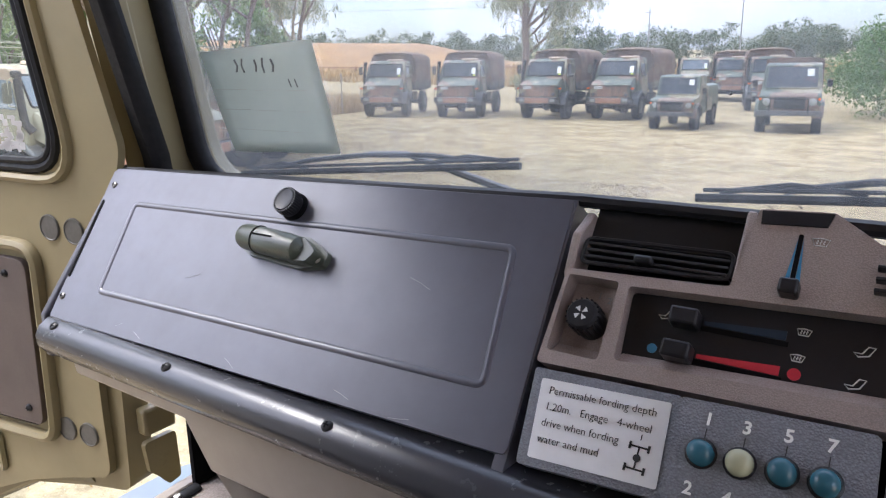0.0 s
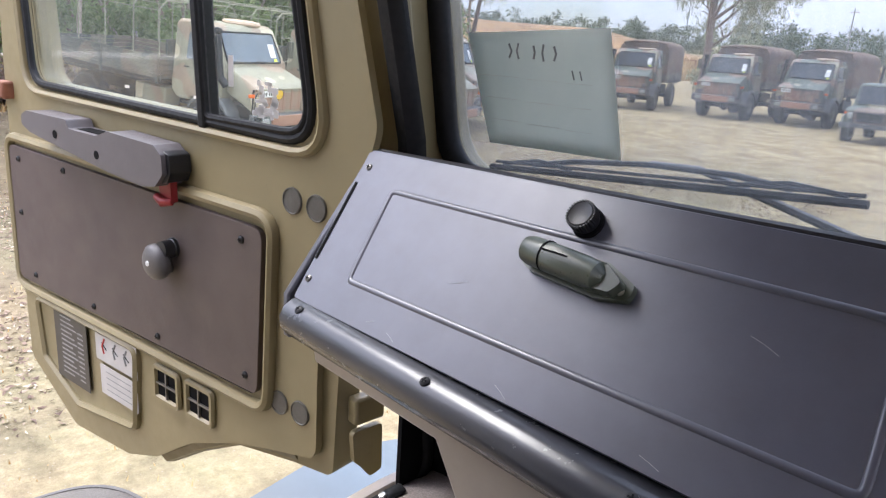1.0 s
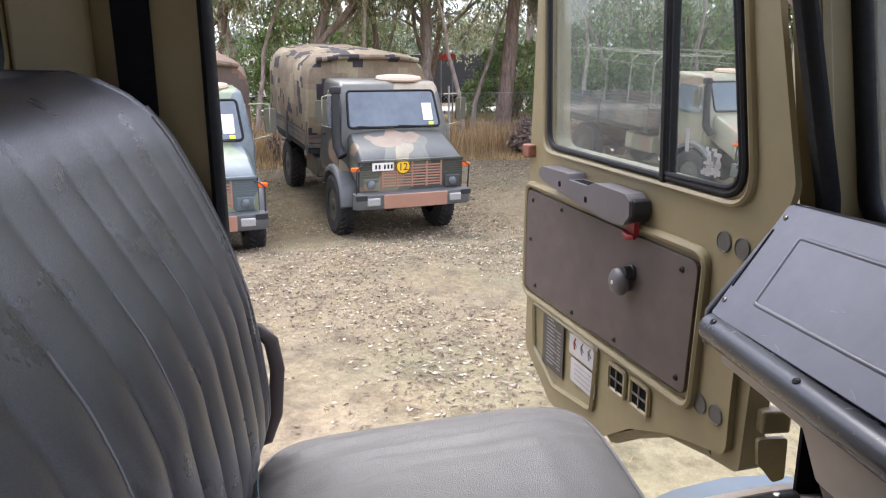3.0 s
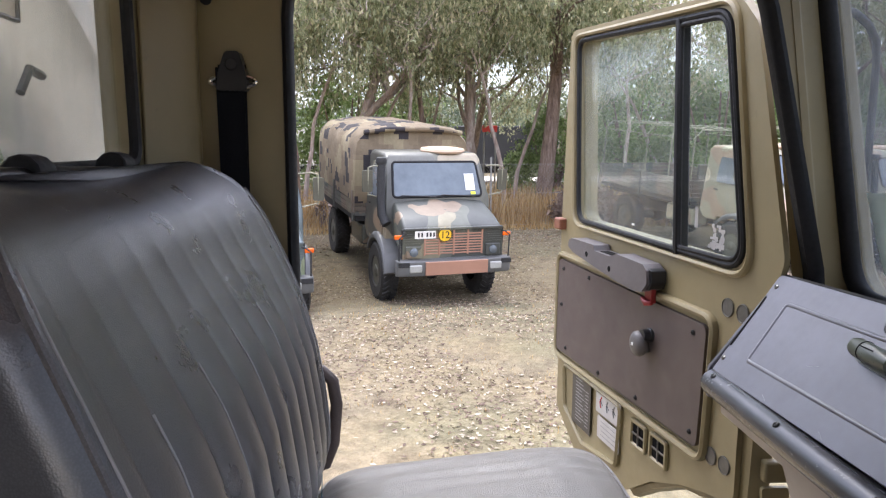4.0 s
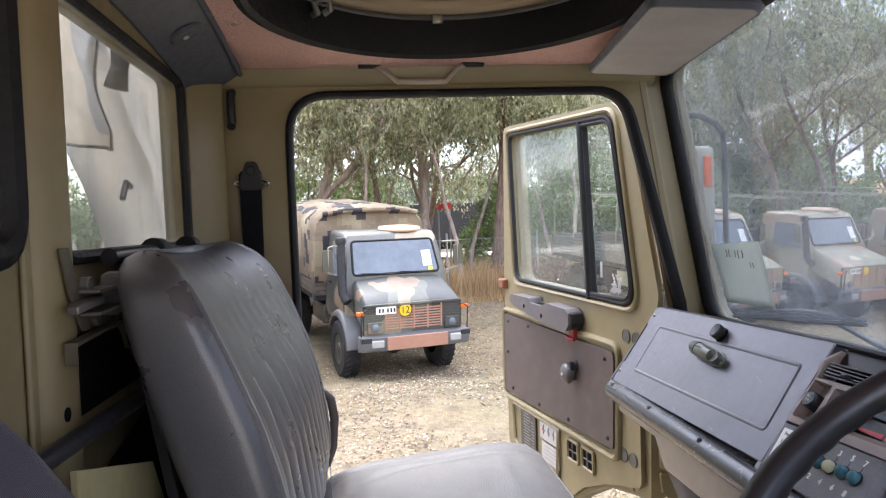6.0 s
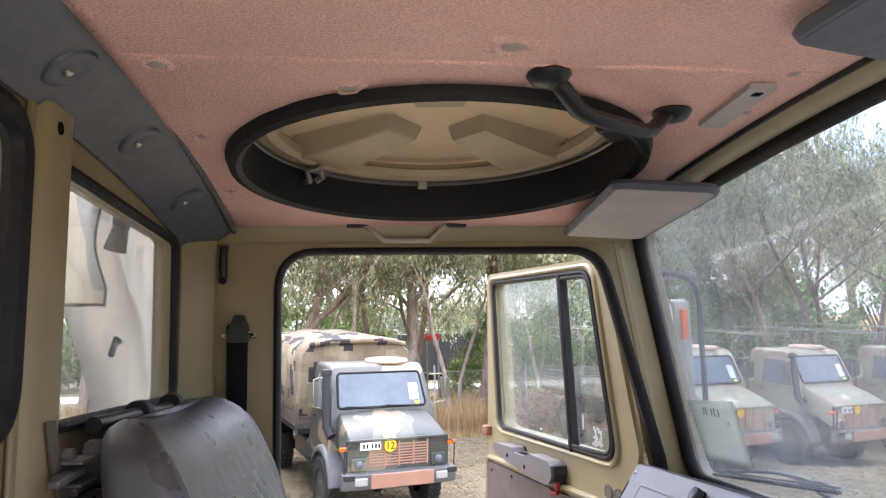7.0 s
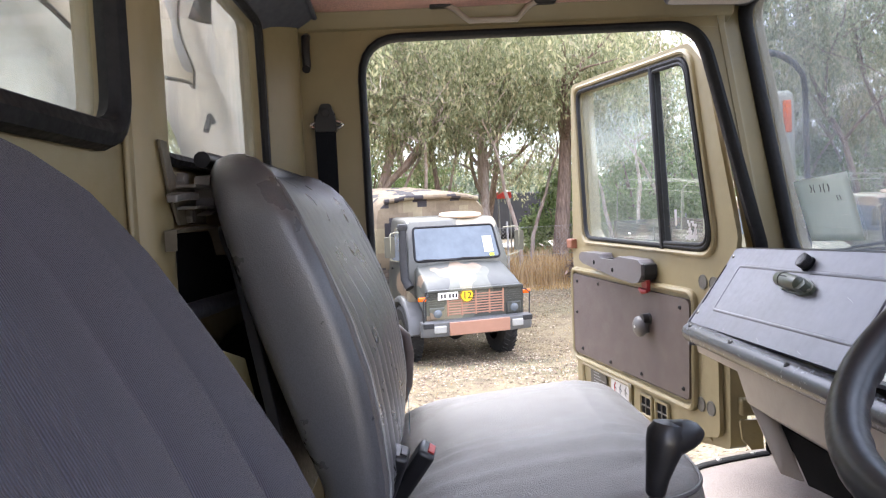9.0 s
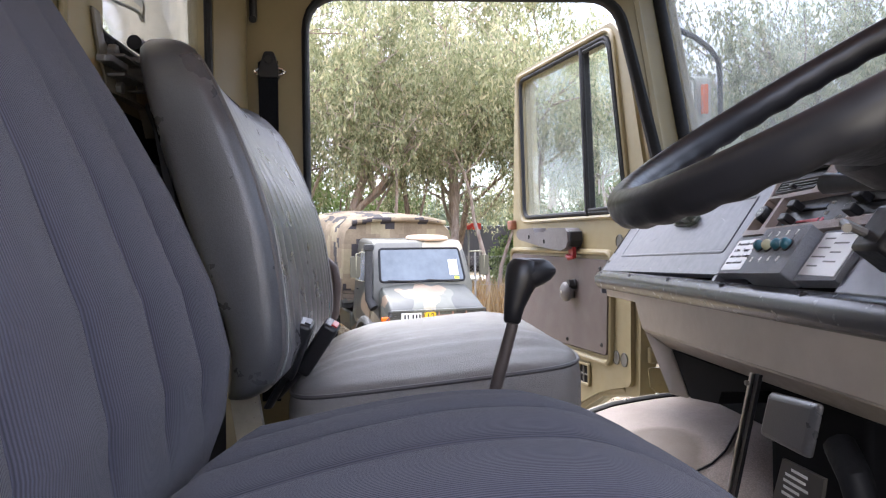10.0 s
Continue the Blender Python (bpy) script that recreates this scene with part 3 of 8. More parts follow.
def side_wall(name, x0, x1):
    outer = [(-0.37, 1.2), (0.98, 1.2), (0.99, 2.02), (0.806, 2.05), (0.702, 2.700), (0.70, 2.86), (-0.30, 2.86), (-0.37, 2.78)]
    ob = solo(name, plate(outer, [DOOR_OPEN], yz, x0, x1), M_cab, "olive painted steel cab side round the door opening", "cab wall", 0.004, 2, "structure")
    return ob


side_wall("wall_left", XL, XL - 0.018)
side_wall("wall_right", XR, XR + 0.018)

# black seal on the flange round the door opening
def outward(pts, k):
    """A closed outline moved out along its own normals, further at the front edge."""
    n = len(pts)
    out = []
    for i, p in enumerate(pts):
        a, b = V(*pts[i - 1]).to_2d(), V(*pts[(i + 1) % n]).to_2d()
        d = (b - a).normalized()
        w = k * (0.55 + 0.35 * smoothstep(0.55, 0.70, p[0]))
        out.append((p[0] + d.y * w, p[1] - d.x * w))
    return out


for x, side in ((XL, -1), (XR, 1)):
    lp = []
    for off, dep in ((-0.002, 0.016), (-0.003, -0.004), (0.004, -0.012), (0.014, -0.015), (0.024, -0.012), (0.029, -0.001)):
        lp.append([V(x + side * dep, y, z) for y, z in outward(DOOR_OPEN, off)])
    solo("door_seal", loft(lp, None, True, False, False), M_rubber, "wide black rubber seal round the door opening", "door seal", kind="structure")


# rear wall with two windows
W_PASS = rounded([(-0.532, 2.386), (0.082, 2.386), (0.082, 2.712), (-0.520, 2.706)], 0.03, 4)
W_DRIV = rounded([(0.195, 2.395), (0.80, 2.395), (0.80, 2.735), (0.195, 2.735)], 0.055, 6)
solo("wall_rear", plate(rect(XL - 0.03, 1.2, XR + 0.03, 2.83), [W_PASS, W_DRIV], xz, YR, YR - 0.04), M_cab,
     "olive painted steel rear cab wall", "cab wall", 0.006, 2, "structure")
for nm, loop, r in (("window_trim", W_PASS, 0.009), ("window_trim", W_DRIV, 0.017)):
    solo(nm, tube([V(u, YR + 0.004, v) for u, v in loop], r, 8, None, True), M_rubber, "black rubber rear window surround", "window trim", kind="structure")
for k, loop in enumerate((W_PASS, W_DRIV)):
    w = solo("window_%d" % (k + 1), plate(loop, [], xz, YR - 0.018, YR - 0.022), M_glass_rear, "dirty fixed rear window pane", "window", kind="structure", smooth=0)
    w.visible_shadow = False
# rear corner posts, slanted between rear wall and side
for s, x in ((1, XL), (-1, XR)):
    prof = [(x - s * 0.02, -0.285), (x + s * 0.03, -0.268), (x + s * 0.085, -0.30), (x + s * 0.125, YR + 0.001), (x - s * 0.02, YR + 0.001)]
    solo("corner_post", plate(prof, [], xy, 1.3, 2.80), M_cab, "olive painted rear corner post of the cab", "post", 0.008, 2, "structure")
# ribs on the lower rear wall
for z in (1.62, 1.86):
    solo("wall_rib", tube([V(-0.6, YR + 0.002, z), V(0.9, YR + 0.002, z)], 0.014, 8, None, False, 0.6), M_cab, "pressed rib on the olive rear wall", "wall rib", kind="structure")

# middle post, a bent steel channel that carries the seat catch
post = thing("middle_post", "olive steel channel post between the two rear windows", "post", Matrix.Translation((0.1, YR, 1.5)), kind="structure")
part("channel", plate([(0.066, -0.329), (0.083, -0.315), (0.090, -0.309), (0.150, -0.309), (0.160, -0.316), (0.165, -0.329)], [], xy, 1.42, 2.775), M_cab, post, "", 0.005, 2, True)
part("flange", box((0.165, -0.329, 1.5), (0.182, -0.322, 2.77)), M_cab, post, "", 0.003, 2, True)
for z in (2.745, 2.215):
    part("hole", cyl((0.132, -0.310, z), (0.132, -0.3075, z), 0.008, None, 14), M_gap, post, "dark drilled hole", world=True)

# seat catch bracket on the post
catch = thing("seat_catch", "worn steel catch bracket fixed to the middle post", "bracket", Matrix.Translation((0.1, -0.29, 2.25)))
part("back_plate", plate([(0.142, 2.400), (0.120, 2.400), (0.104, 2.366), (0.075, 2.352), (-0.005, 2.352), (-0.015, 2.302), (0.092, 2.302), (0.122, 2.347)], [], xz, -0.306, -0.302), M_catch, catch, "dark olive bracket plate", 0.001, 2, True)
part("lower_shelf", loft([[V(x, -0.302, z), V(x, -0.288, z), V(x, -0.288, z - 0.004), V(x, -0.302, z - 0.004)] for x, z in ((0.148, 2.276), (0.146, 2.296), (0.06, 2.300), (-0.015, 2.300), (-0.030, 2.288), (-0.048, 2.262))]), M_catch, catch, "bent olive shelf", 0.001, 2, True)
part("tongue", loft([[V(x, y0, z + 0.005), V(x, y1, z + 0.005), V(x, y1, z - 0.004), V(x, y0, z - 0.004)] for x, z, y0, y1 in ((0.150, 2.331, -0.296, -0.284), (0.135, 2.334, -0.299, -0.280), (0.075, 2.336, -0.30, -0.282))]), M_dull, catch, "worn pale tongue", 0.0015, 2, True)
part("channel", loft([[V(x, -0.302, z), V(x, -0.278, z), V(x, -0.278, z - 0.004), V(x, -0.302, z - 0.004)] for x, z in ((0.100, 2.350), (0.030, 2.351), (0.022, 2.338), (0.028, 2.326), (0.10, 2.324))]), M_dull, catch, "steel channel", 0.0008, 2, True)
part("hook", loft([[V(x, -0.300, z), V(x, -0.280, z), V(x + 0.004, -0.280, z - 0.003), V(x + 0.004, -0.300, z - 0.003)] for x, z in ((0.034, 2.352), (0.030, 2.364), (0.008, 2.366), (-0.004, 2.360), (-0.016, 2.322), (0.03, 2.316))]), M_dull, catch, "bent steel hook", 0.0008, 2, True)
part("bolt", cyl((0.088, -0.302, 2.355), (0.088, -0.292, 2.355), 0.011, None, 6), M_dull, catch, "steel bolt head", 0.001, 2, True)
part("bolt", cyl((0.062, -0.302, 2.312), (0.062, -0.294, 2.312), 0.009, None, 6), M_dull, catch, "steel bolt head", 0.001, 2, True)

# front: cowl under the windscreen, header above, pillars
def screen_top(x):
    return 2.806 - 0.05 * ((x - 0.14) / 0.83) ** 2


SCREEN = rounded([(-0.718, 2.150), (0.998, 2.150), (1.006, screen_top(1.006))] + [(x, screen_top(x)) for x in (0.8, 0.6, 0.37, 0.14, -0.09, -0.32, -0.52)] + [(-0.726, screen_top(-0.726))],
                 [0.07, 0.07, 0.06, 0, 0, 0, 0, 0, 0, 0, 0.06], 7)


def on_screen(u, v, d):
    return (u, screen_y(v) + d * 0.985, v + d * 0.171)


solo("wall_front", plate([(-0.765, 2.07), (1.045, 2.07), (1.045, 2.16), (1.035, 2.85), (-0.755, 2.85), (-0.765, 2.16)], [SCREEN], on_screen, -0.01, 0.035), M_cab,
     "olive painted windscreen frame with its pillars", "cab wall", 0.008, 2, "structure")
solo("windscreen_seal", tube([V(*on_screen(u, v, -0.010)) for u, v in SCREEN], 0.0165, 10, None, True), M_rubber, "black rubber windscreen surround", "window trim", kind="structure")
w = solo("window_3", plate(SCREEN, [], on_screen, 0.010, 0.014), M_glass_front, "hazy flat windscreen pane", "windscreen", kind="structure", smooth=0)
w.visible_shadow = False
# black base colour stands in for the shade on this bulkhead
solo("firewall", plate(rect(-0.75, 1.2, 1.03, 2.09), [], xz, 0.93, 0.96), M_gap, "bulkhead under the windscreen, painted black for its shade", "cab wall", kind="structure")
# windscreen pillars: the olive inner face between the door opening and the glass
for x, s in ((XL, 1), (XR, -1)):
    rows_ = []
    for z in np.linspace(2.04, 2.78, 20):
        y1, y2 = 0.776 - 0.158 * (z - 2.2), screen_y(z) - 0.012
        prof = ((0.004, y1 - 0.012), (-0.010, y1 - 0.004), (-0.020, y1 + 0.008), (-0.030, y1 + 0.024), (-0.034, y2), (-0.075, y2), (-0.075, y1 - 0.012))
        rows_.append([V(x + s * q, y, z) for q, y in prof])
    solo("windscreen_pillar", loft(rows_), M_cab, "olive painted inner face of the windscreen pillar", "pillar", 0.003, 2, "structure")

# roof skin, headlining with the round hatch hole
HC, HR = V(-0.235, 0.195, 0), 0.345
hole = [(HC.x + HR * math.cos(2 * math.pi * i / 64), HC.y + HR * math.sin(2 * math.pi * i / 64)) for i in range(64)]


def roof_z(x):
    return 2.812 - 0.05 * ((x - 0.14) / 0.83) ** 2


def strip_z(x):
    return 0.006 - 0.075 * ((x - 0.14) / 0.83) ** 2


def roof_ring(z_up):
    """Rings from the hatch hole out to the edge of the roof, following its camber."""
    x0, x1, y0, y1 = -0.675, 0.955, -0.235, 0.67
    rings = []
    for k in range(15):
        lp = []
        for i in range(128):
            a_ = 2 * math.pi * i / 128
            c_, s_ = math.cos(a_), math.sin(a_)
            far = min(((x1 if c_ > 0 else x0) - HC.x) / c_ if abs(c_) > 1e-6 else 9e9, ((y1 if s_ > 0 else y0) - HC.y) / s_ if abs(s_) > 1e-6 else 9e9)
            r = HR + (far - HR) * (k / 14)
            x, y = HC.x + c_ * r, HC.y + s_ * r
            w = 0.0028 * noise.noise(V(x * 6, y * 6, 3.0)) + 0.0016 * noise.noise(V(x * 17, y * 17, 7.0))
            lp.append(V(x, y, roof_z(x) + z_up + (w if 0 < k < 14 else 0)))
        rings.append(lp)
    return rings


ceil = solo("ceiling", loft(roof_ring(0.0), None, True, False, False), M_lining, "brown grained vinyl headlining", "ceiling", 0, 2, "structure", "", 60)
ceil_t = ceil.modifiers.new("thick", "SOLIDIFY")
ceil_t.thickness, ceil_t.offset = 0.012, 1.0
solo("roof", plate(rect(-0.76, -0.36, 1.04, 0.80), [hole], xy, 2.855, 2.885), M_cab, "olive painted steel cab roof", "roof", 0.01, 2, "structure")
# buttons that pull puckers into the lining
for x, y, r in ((0.26, 0.222, 0.035), (0.178, -0.189, 0.025), (-0.096, -0.19, 0.022), (0.114, 0.034, 0.028), (-0.405, -0.196, 0.018), (0.2, 0.6, 0.02), (0.05, 0.62, 0.02), (0.62, 0.2, 0.03), (0.6, -0.19, 0.025), (-0.6, 0.6, 0.02)):
    bt = thing("lining_button", "covered button puckering the brown headlining", "lining button", Matrix.Translation((x, y, roof_z(x))), kind="structure")
    part("button", lathe([(r * 0.46, 0.002), (r * 0.44, -0.002), (r * 0.3, -0.004), (r * 0.03, -0.0045)], 14), M_console, bt, "dark button")
    loops_ = []
    for q, dz in ((1.1, 0.004), (0.85, -0.0005), (0.68, -0.0035), (0.54, -0.0045), (0.42, -0.001), (0.3, 0.003)):
        lp_ = []
        for i in range(30):
            a = 2 * math.pi * i / 30
            k = q * (1 + 0.16 * math.sin(3 * a + 40 * x) + 0.10 * math.sin(5 * a + 60 * y)) if q > 0.5 else q
            lp_.append(V(r * k * math.cos(a), r * k * math.sin(a), roof_z(x + r * k * math.cos(a)) - roof_z(x) + dz * r / 0.028))
        loops_.append(lp_)
    part("pucker", loft(loops_, None, True, False, True), M_lining, bt, "", 0, 2, False, 80)
solo("lining_seam", tube([V(0.2, -0.22, roof_z(0.2) + 0.002), V(0.205, 0.2, roof_z(0.2) + 0.001), V(0.2, 0.64, roof_z(0.2) + 0.002)], 0.0042, 8), M_lining, "raised seam across the brown headlining", "seam", kind="structure")
# headers over the doors and windscreen
for x, s in ((XL, 1), (XR, -1)):
    solo("door_header", plate([(x - s * 0.05, 2.71), (x + s * 0.002, 2.725), (x + s * 0.02, 2.765), (x + s * 0.02, 2.79), (x - s * 0.05, 2.85)], [], xz, -0.29, 0.72), M_cab, "olive painted header above the door", "header", 0.006, 2, "structure")
hd = [[V(x, y, roof_z(x) + z) for y, z in ((0.660, 0.002), (0.676, -0.008), (0.700, -0.012), (0.722, -0.008), (0.742, 0.002), (0.752, 0.010), (0.756, 0.07), (0.660, 0.07))] for x in np.linspace(-0.70, 0.98, 18)]
solo("front_header", loft(hd), M_cab, "olive painted header above the windscreen", "header", 0.004, 2, "structure")
solo("header_groove", tube([V(x, 0.662, roof_z(x) - 0.003) for x in np.linspace(-0.66, 0.94, 18)], 0.005, 6), M_rubber, "black strip where the headlining meets the header", "trim", kind="structure")
# grey padded strip at the back of the roof
strip = thing("overhead_strip", "dark grey pressed panel along the rear of the roof", "overhead panel", Matrix.Translation((0.1, -0.28, 2.78)))
part("panel", loft([[V(x, y, z + strip_z(x)) for y, z in ((-0.228, 2.832), (-0.232, 2.818), (-0.25, 2.805), (-0.315, 2.765), (-0.329, 2.752), (-0.329, 2.832))] for x in np.linspace(XL + 0.02, XR - 0.02, 16)]), M_strip, strip, "", 0.006, 3, True)
part("edge_bead", tube([V(x, -0.231, 2.818 + strip_z(x) - 0.004) for x in np.linspace(XL + 0.03, XR - 0.03, 14)], 0.006, 8), M_strip, strip, "", 0, 2, True)
for x in (-0.38, -0.07, 0.2, 0.5, 0.8):
    part("dimple", lathe([(0.034, -0.002), (0.031, 0.003), (0.024, 0.0045), (0.016, 0.001), (0.010, 0.002), (0.004, 0.003)], 20, Matrix.Translation((x, -0.275, 2.7885 + strip_z(x))) @ Matrix.Rotation(radians(180 + 31), 4, "X")), M_strip, strip, "fastener in a pressed dimple", 0, 2, True)
    part("screw", lathe([(0.006, 0), (0.005, 0.003), (0.001, 0.004)], 10, Matrix.Translation((x, -0.2775, 2.7835 + strip_z(x))) @ Matrix.Rotation(radians(180 + 31), 4, "X")), M_steel, strip, "", 0, 2, True)

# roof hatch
# tan of collar and ring; on the ribs it is the lid's sand shaded
M_rib = painted("shaded_tan_hatch_paint", (0.34, 0.262, 0.165), 0.45, 0.1, 6)
hatch = thing("roof_hatch", "round roof hatch with black rubber rim and sand painted lid", "roof hatch", Matrix.Translation((HC.x, HC.y, 2.8)))
MH = Matrix.Translation((HC.x, HC.y, 2.8095)) @ Matrix.Rotation(radians(-2.7), 4, "Y") @ Matrix.Translation((0, 0, -2.812))
part("rubber_rim", lathe([(0.346, 2.866), (0.339, 2.862), (0.339, 2.806), (0.343, 2.786), (0.352, 2.780), (0.364, 2.783), (0.370, 2.799), (0.369, 2.822), (0.346, 2.822)], 72, MH, None, False, False), M_rubber, hatch, "black rubber rim", 0, 2, True)
part("inner_bead", lathe([(0.340, 2.858), (0.335, 2.861), (0.335, 2.866), (0.341, 2.870)], 72, MH, None, False, False), M_dull, hatch, "bright worn edge strip", 0, 2, True)
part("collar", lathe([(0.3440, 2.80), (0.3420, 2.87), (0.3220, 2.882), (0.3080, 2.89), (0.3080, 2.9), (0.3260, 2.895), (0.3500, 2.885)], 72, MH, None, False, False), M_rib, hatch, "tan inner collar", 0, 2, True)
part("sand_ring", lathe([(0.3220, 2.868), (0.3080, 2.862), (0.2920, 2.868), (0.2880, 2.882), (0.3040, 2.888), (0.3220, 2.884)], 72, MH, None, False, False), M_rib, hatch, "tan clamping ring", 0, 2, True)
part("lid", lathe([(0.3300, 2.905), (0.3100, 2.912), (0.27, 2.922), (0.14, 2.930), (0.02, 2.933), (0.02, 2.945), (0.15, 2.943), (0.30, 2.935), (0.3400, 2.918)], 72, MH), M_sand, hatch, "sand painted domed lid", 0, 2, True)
for a in (131, 227, 355):
    d = Matrix.Rotation(radians(a), 4, "Z")
    rows_ = []
    for u, w, dz in ((0.060, 0.042, 0.0), (0.085, 0.050, 0.026), (0.15, 0.060, 0.03), (0.24, 0.072, 0.034), (0.296, 0.080, 0.034), (0.302, 0.080, 0.0)):
        rows_.append([MH @ d @ V(u, s_ * w * k, 2.924 - q * dz * 1.75) for s_, k, q in ((-1, 1.25, -0.2), (-1, 0.8, 1), (1, 0.8, 1), (1, 1.25, -0.2))])
    part("lid_rib", loft(rows_), M_rib, hatch, "stiffening rib, lid sand darkened for shade", 0.004, 2, True)
for a in (75, 15, 180, 300):
    d = MH @ Matrix.Rotation(radians(a), 4, "Z")
    part("clip", cbox((0.322, 0, 2.862), (0.012, 0.022, 0.03), None, d), M_steel, hatch, "small steel clip", 0.002, 2, True)
lv = MH @ Matrix.Rotation(radians(228), 4, "Z")
part("lever", tube([lv @ V(0.34, 0, 2.835), lv @ V(0.315, 0.012, 2.83), lv @ V(0.30, 0.035, 2.845), lv @ V(0.285, 0.01, 2.85), lv @ V(0.31, -0.02, 2.845), lv @ V(0.322, -0.012, 2.835)], 0.007, 8), M_dull, hatch, "bent locking lever", 0, 2, True)
lv2 = MH @ Matrix.Rotation(radians(52), 4, "Z")
part("latch", cbox((0.325, 0.0, 2.815), (0.05, 0.07, 0.05), None, lv2), M_black, hatch, "black latch block", 0.008, 2, True)
part("latch_arm", tube([lv2 @ V(0.35, 0.03, 2.81), lv2 @ V(0.33, 0.05, 2.80), lv2 @ V(0.30, 0.05, 2.83)], 0.008, 8), M_black, hatch, "black latch arm", 0, 2, True)

# grab handles
def grab(name, a, b, drop, r, label, metal=M_black):
    a, b, drop = V(*a), V(*b), V(*drop)
    d = (b - a)
    t = thing(name, label, "grab handle", Matrix.Translation(a))
    part("bar", tube([a, a + d * 0.06 + drop * 0.25, a + d * 0.2 + drop * 0.9, a + d * 0.28 + drop, a + d * 0.72 + drop, a + d * 0.8 + drop * 0.9, a + d * 0.94 + drop * 0.25, b], r, 10, None, False, 0.8), metal, t, "", 0, 2, True)
    for p in (a, b):
        part("end_cap", lathe([(r * 2.0, 0.004), (r * 2.2, -0.006), (r * 1.6, -0.016), (r * 0.5, -0.02)], 18, Matrix.Translation(p)), M_black, t, "black end cap", 0, 2, True)
    return t


grab("grab_handle", (0.180, 0.285, 2.813), (0.050, 0.505, 2.812), (0.0, 0.0, -0.045), 0.013, "black plastic grab handle on the headlining beside the hatch")
dg = thing("door_grab_handle", "olive grab bar above the door with black end brackets", "grab handle", Matrix.Translation((-0.67, 0.17, 2.77)))
part("bar", tube([V(-0.660, 0.060, 2.766), V(-0.656, 0.080, 2.756), V(-0.654, 0.112, 2.728), V(-0.654, 0.219, 2.727), V(-0.656, 0.245, 2.755), V(-0.660, 0.265, 2.766)], 0.0065, 10), M_lower, dg, "", 0, 2, True)
for y in (0.050, 0.283):
    part("end_bracket", cbox((-0.662, y, 2.768), (0.022, 0.05, 0.016)), M_black, dg, "black end bracket", 0.004, 2, True)

# beige plate on the lining, lamp cover
cover = solo("ceiling_plate", plate(rounded(rect(-0.02, -0.085, 0.02, 0.085), 0.006), [], lambda u, v, d: (0.083 + v * 1.0, 0.585 + u - 0.06 * v, 2.8095 - d), 0.0, 0.007), M_visor, "small pale plastic plate on the headlining", "plate", 0.002)
hole_m = solo("plate_slot", cbox((0.145, 0.582, 2.8022), (0.012, 0.012, 0.002)), M_gap, "small dark slot in the pale plate", "slot")
hole_m.parent = cover
del hole_m["category"]

# sun visors
def visor(x0, x1, y0, z0, tilt, turn, label, skin=M_visor):
    t = thing("sun_visor", label, "sun visor", Matrix.Translation((x0, y0, z0)))
    lp = rounded(rect(0.0, 0.0, x1 - x0, 0.168), [0.03, 0.03, 0.015, 0.015], 5)
    m = Matrix.Rotation(radians(turn), 4, "Z") @ Matrix.Rotation(radians(tilt), 4, "X")
    part("pad", plate(lp, [], lambda u, v, d: m @ V(u, -v, d), -0.009, 0.009), skin, t, "", 0.007, 3)
    part("edge_trim", tube([m @ V(u, -v, 0) for u, v in lp], 0.0105, 6, None, True, 0.9), M_strip, t, "dark edge binding")
    part("rod", tube([m @ V(-0.02, 0.0, 0.01), m @ V(0.03, -0.006, 0.0), m @ V(x1 - x0 - 0.02, -0.006, 0)], 0.006, 8), M_black, t, "black pivot rod")
    part("mount", cbox((-0.02, 0.0, 0.012), (0.035, 0.03, 0.03)), M_black, t, "black mounting bracket", 0.005)
    return t


visor(-0.570, -0.078, 0.700, 2.724, -4, -7, "pale grey padded sun visor folded up at the windscreen")
# darker skin than its twin: the shade on it is put into the colour
visor(0.37, 0.80, 0.650, 2.758, -6, 5, "padded sun visor over the steering wheel, greyed for its shade", M_strip)

# seat belt on the pillar
belt = thing("seat_belt", "black webbing seat belt through a chrome loop on the door pillar", "seat belt", Matrix.Translation((XL, -0.22, 2.5)))
part("webbing", plate([(-0.244, 1.72), (-0.200, 1.72), (-0.198, 2.54), (-0.242, 2.54)], [], yz, XL + 0.018, XL + 0.021), M_belt, belt, "", 0, 2, True)
part("webbing_outer", plate([(-0.238, 2.10), (-0.196, 2.10), (-0.200, 2.535), (-0.244, 2.535)], [], yz, XL + 0.027, XL + 0.030), M_belt, belt, "", 0, 2, True)
part("loop_cover", plate(rounded([(-0.243, 2.498), (-0.194, 2.498), (-0.196, 2.525), (-0.206, 2.560), (-0.228, 2.560), (-0.240, 2.525)], 0.008), [], yz, XL + 0.010, XL + 0.034), M_black, belt, "black loop cover", 0.005, 2, True)
part("loop", tube([V(XL + 0.026, -0.2175 + 0.036 * math.cos(a), 2.513 + 0.009 * math.sin(a)) for a in (2 * math.pi * i / 24 for i in range(24))], 0.0042, 8, None, True), M_chrome, belt, "chrome loop", 0, 2, True)
part("anchor", cyl((XL, -0.218, 2.54), (XL + 0.036, -0.218, 2.54), 0.011, None, 16), M_black, belt, "", 0.003, 2, True)
hook = solo("coat_hook", tube([V(XL + 0.002, -0.255, 2.715), V(XL + 0.02, -0.255, 2.71), V(XL + 0.024, -0.255, 2.67), V(XL + 0.018, -0.255, 2.645), V(XL + 0.03, -0.255, 2.638)], 0.0095, 10), M_black, "small black plastic coat hook on the door pillar", "coat hook")

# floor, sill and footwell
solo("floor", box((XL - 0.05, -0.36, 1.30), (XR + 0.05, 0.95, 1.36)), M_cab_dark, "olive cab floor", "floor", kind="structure")
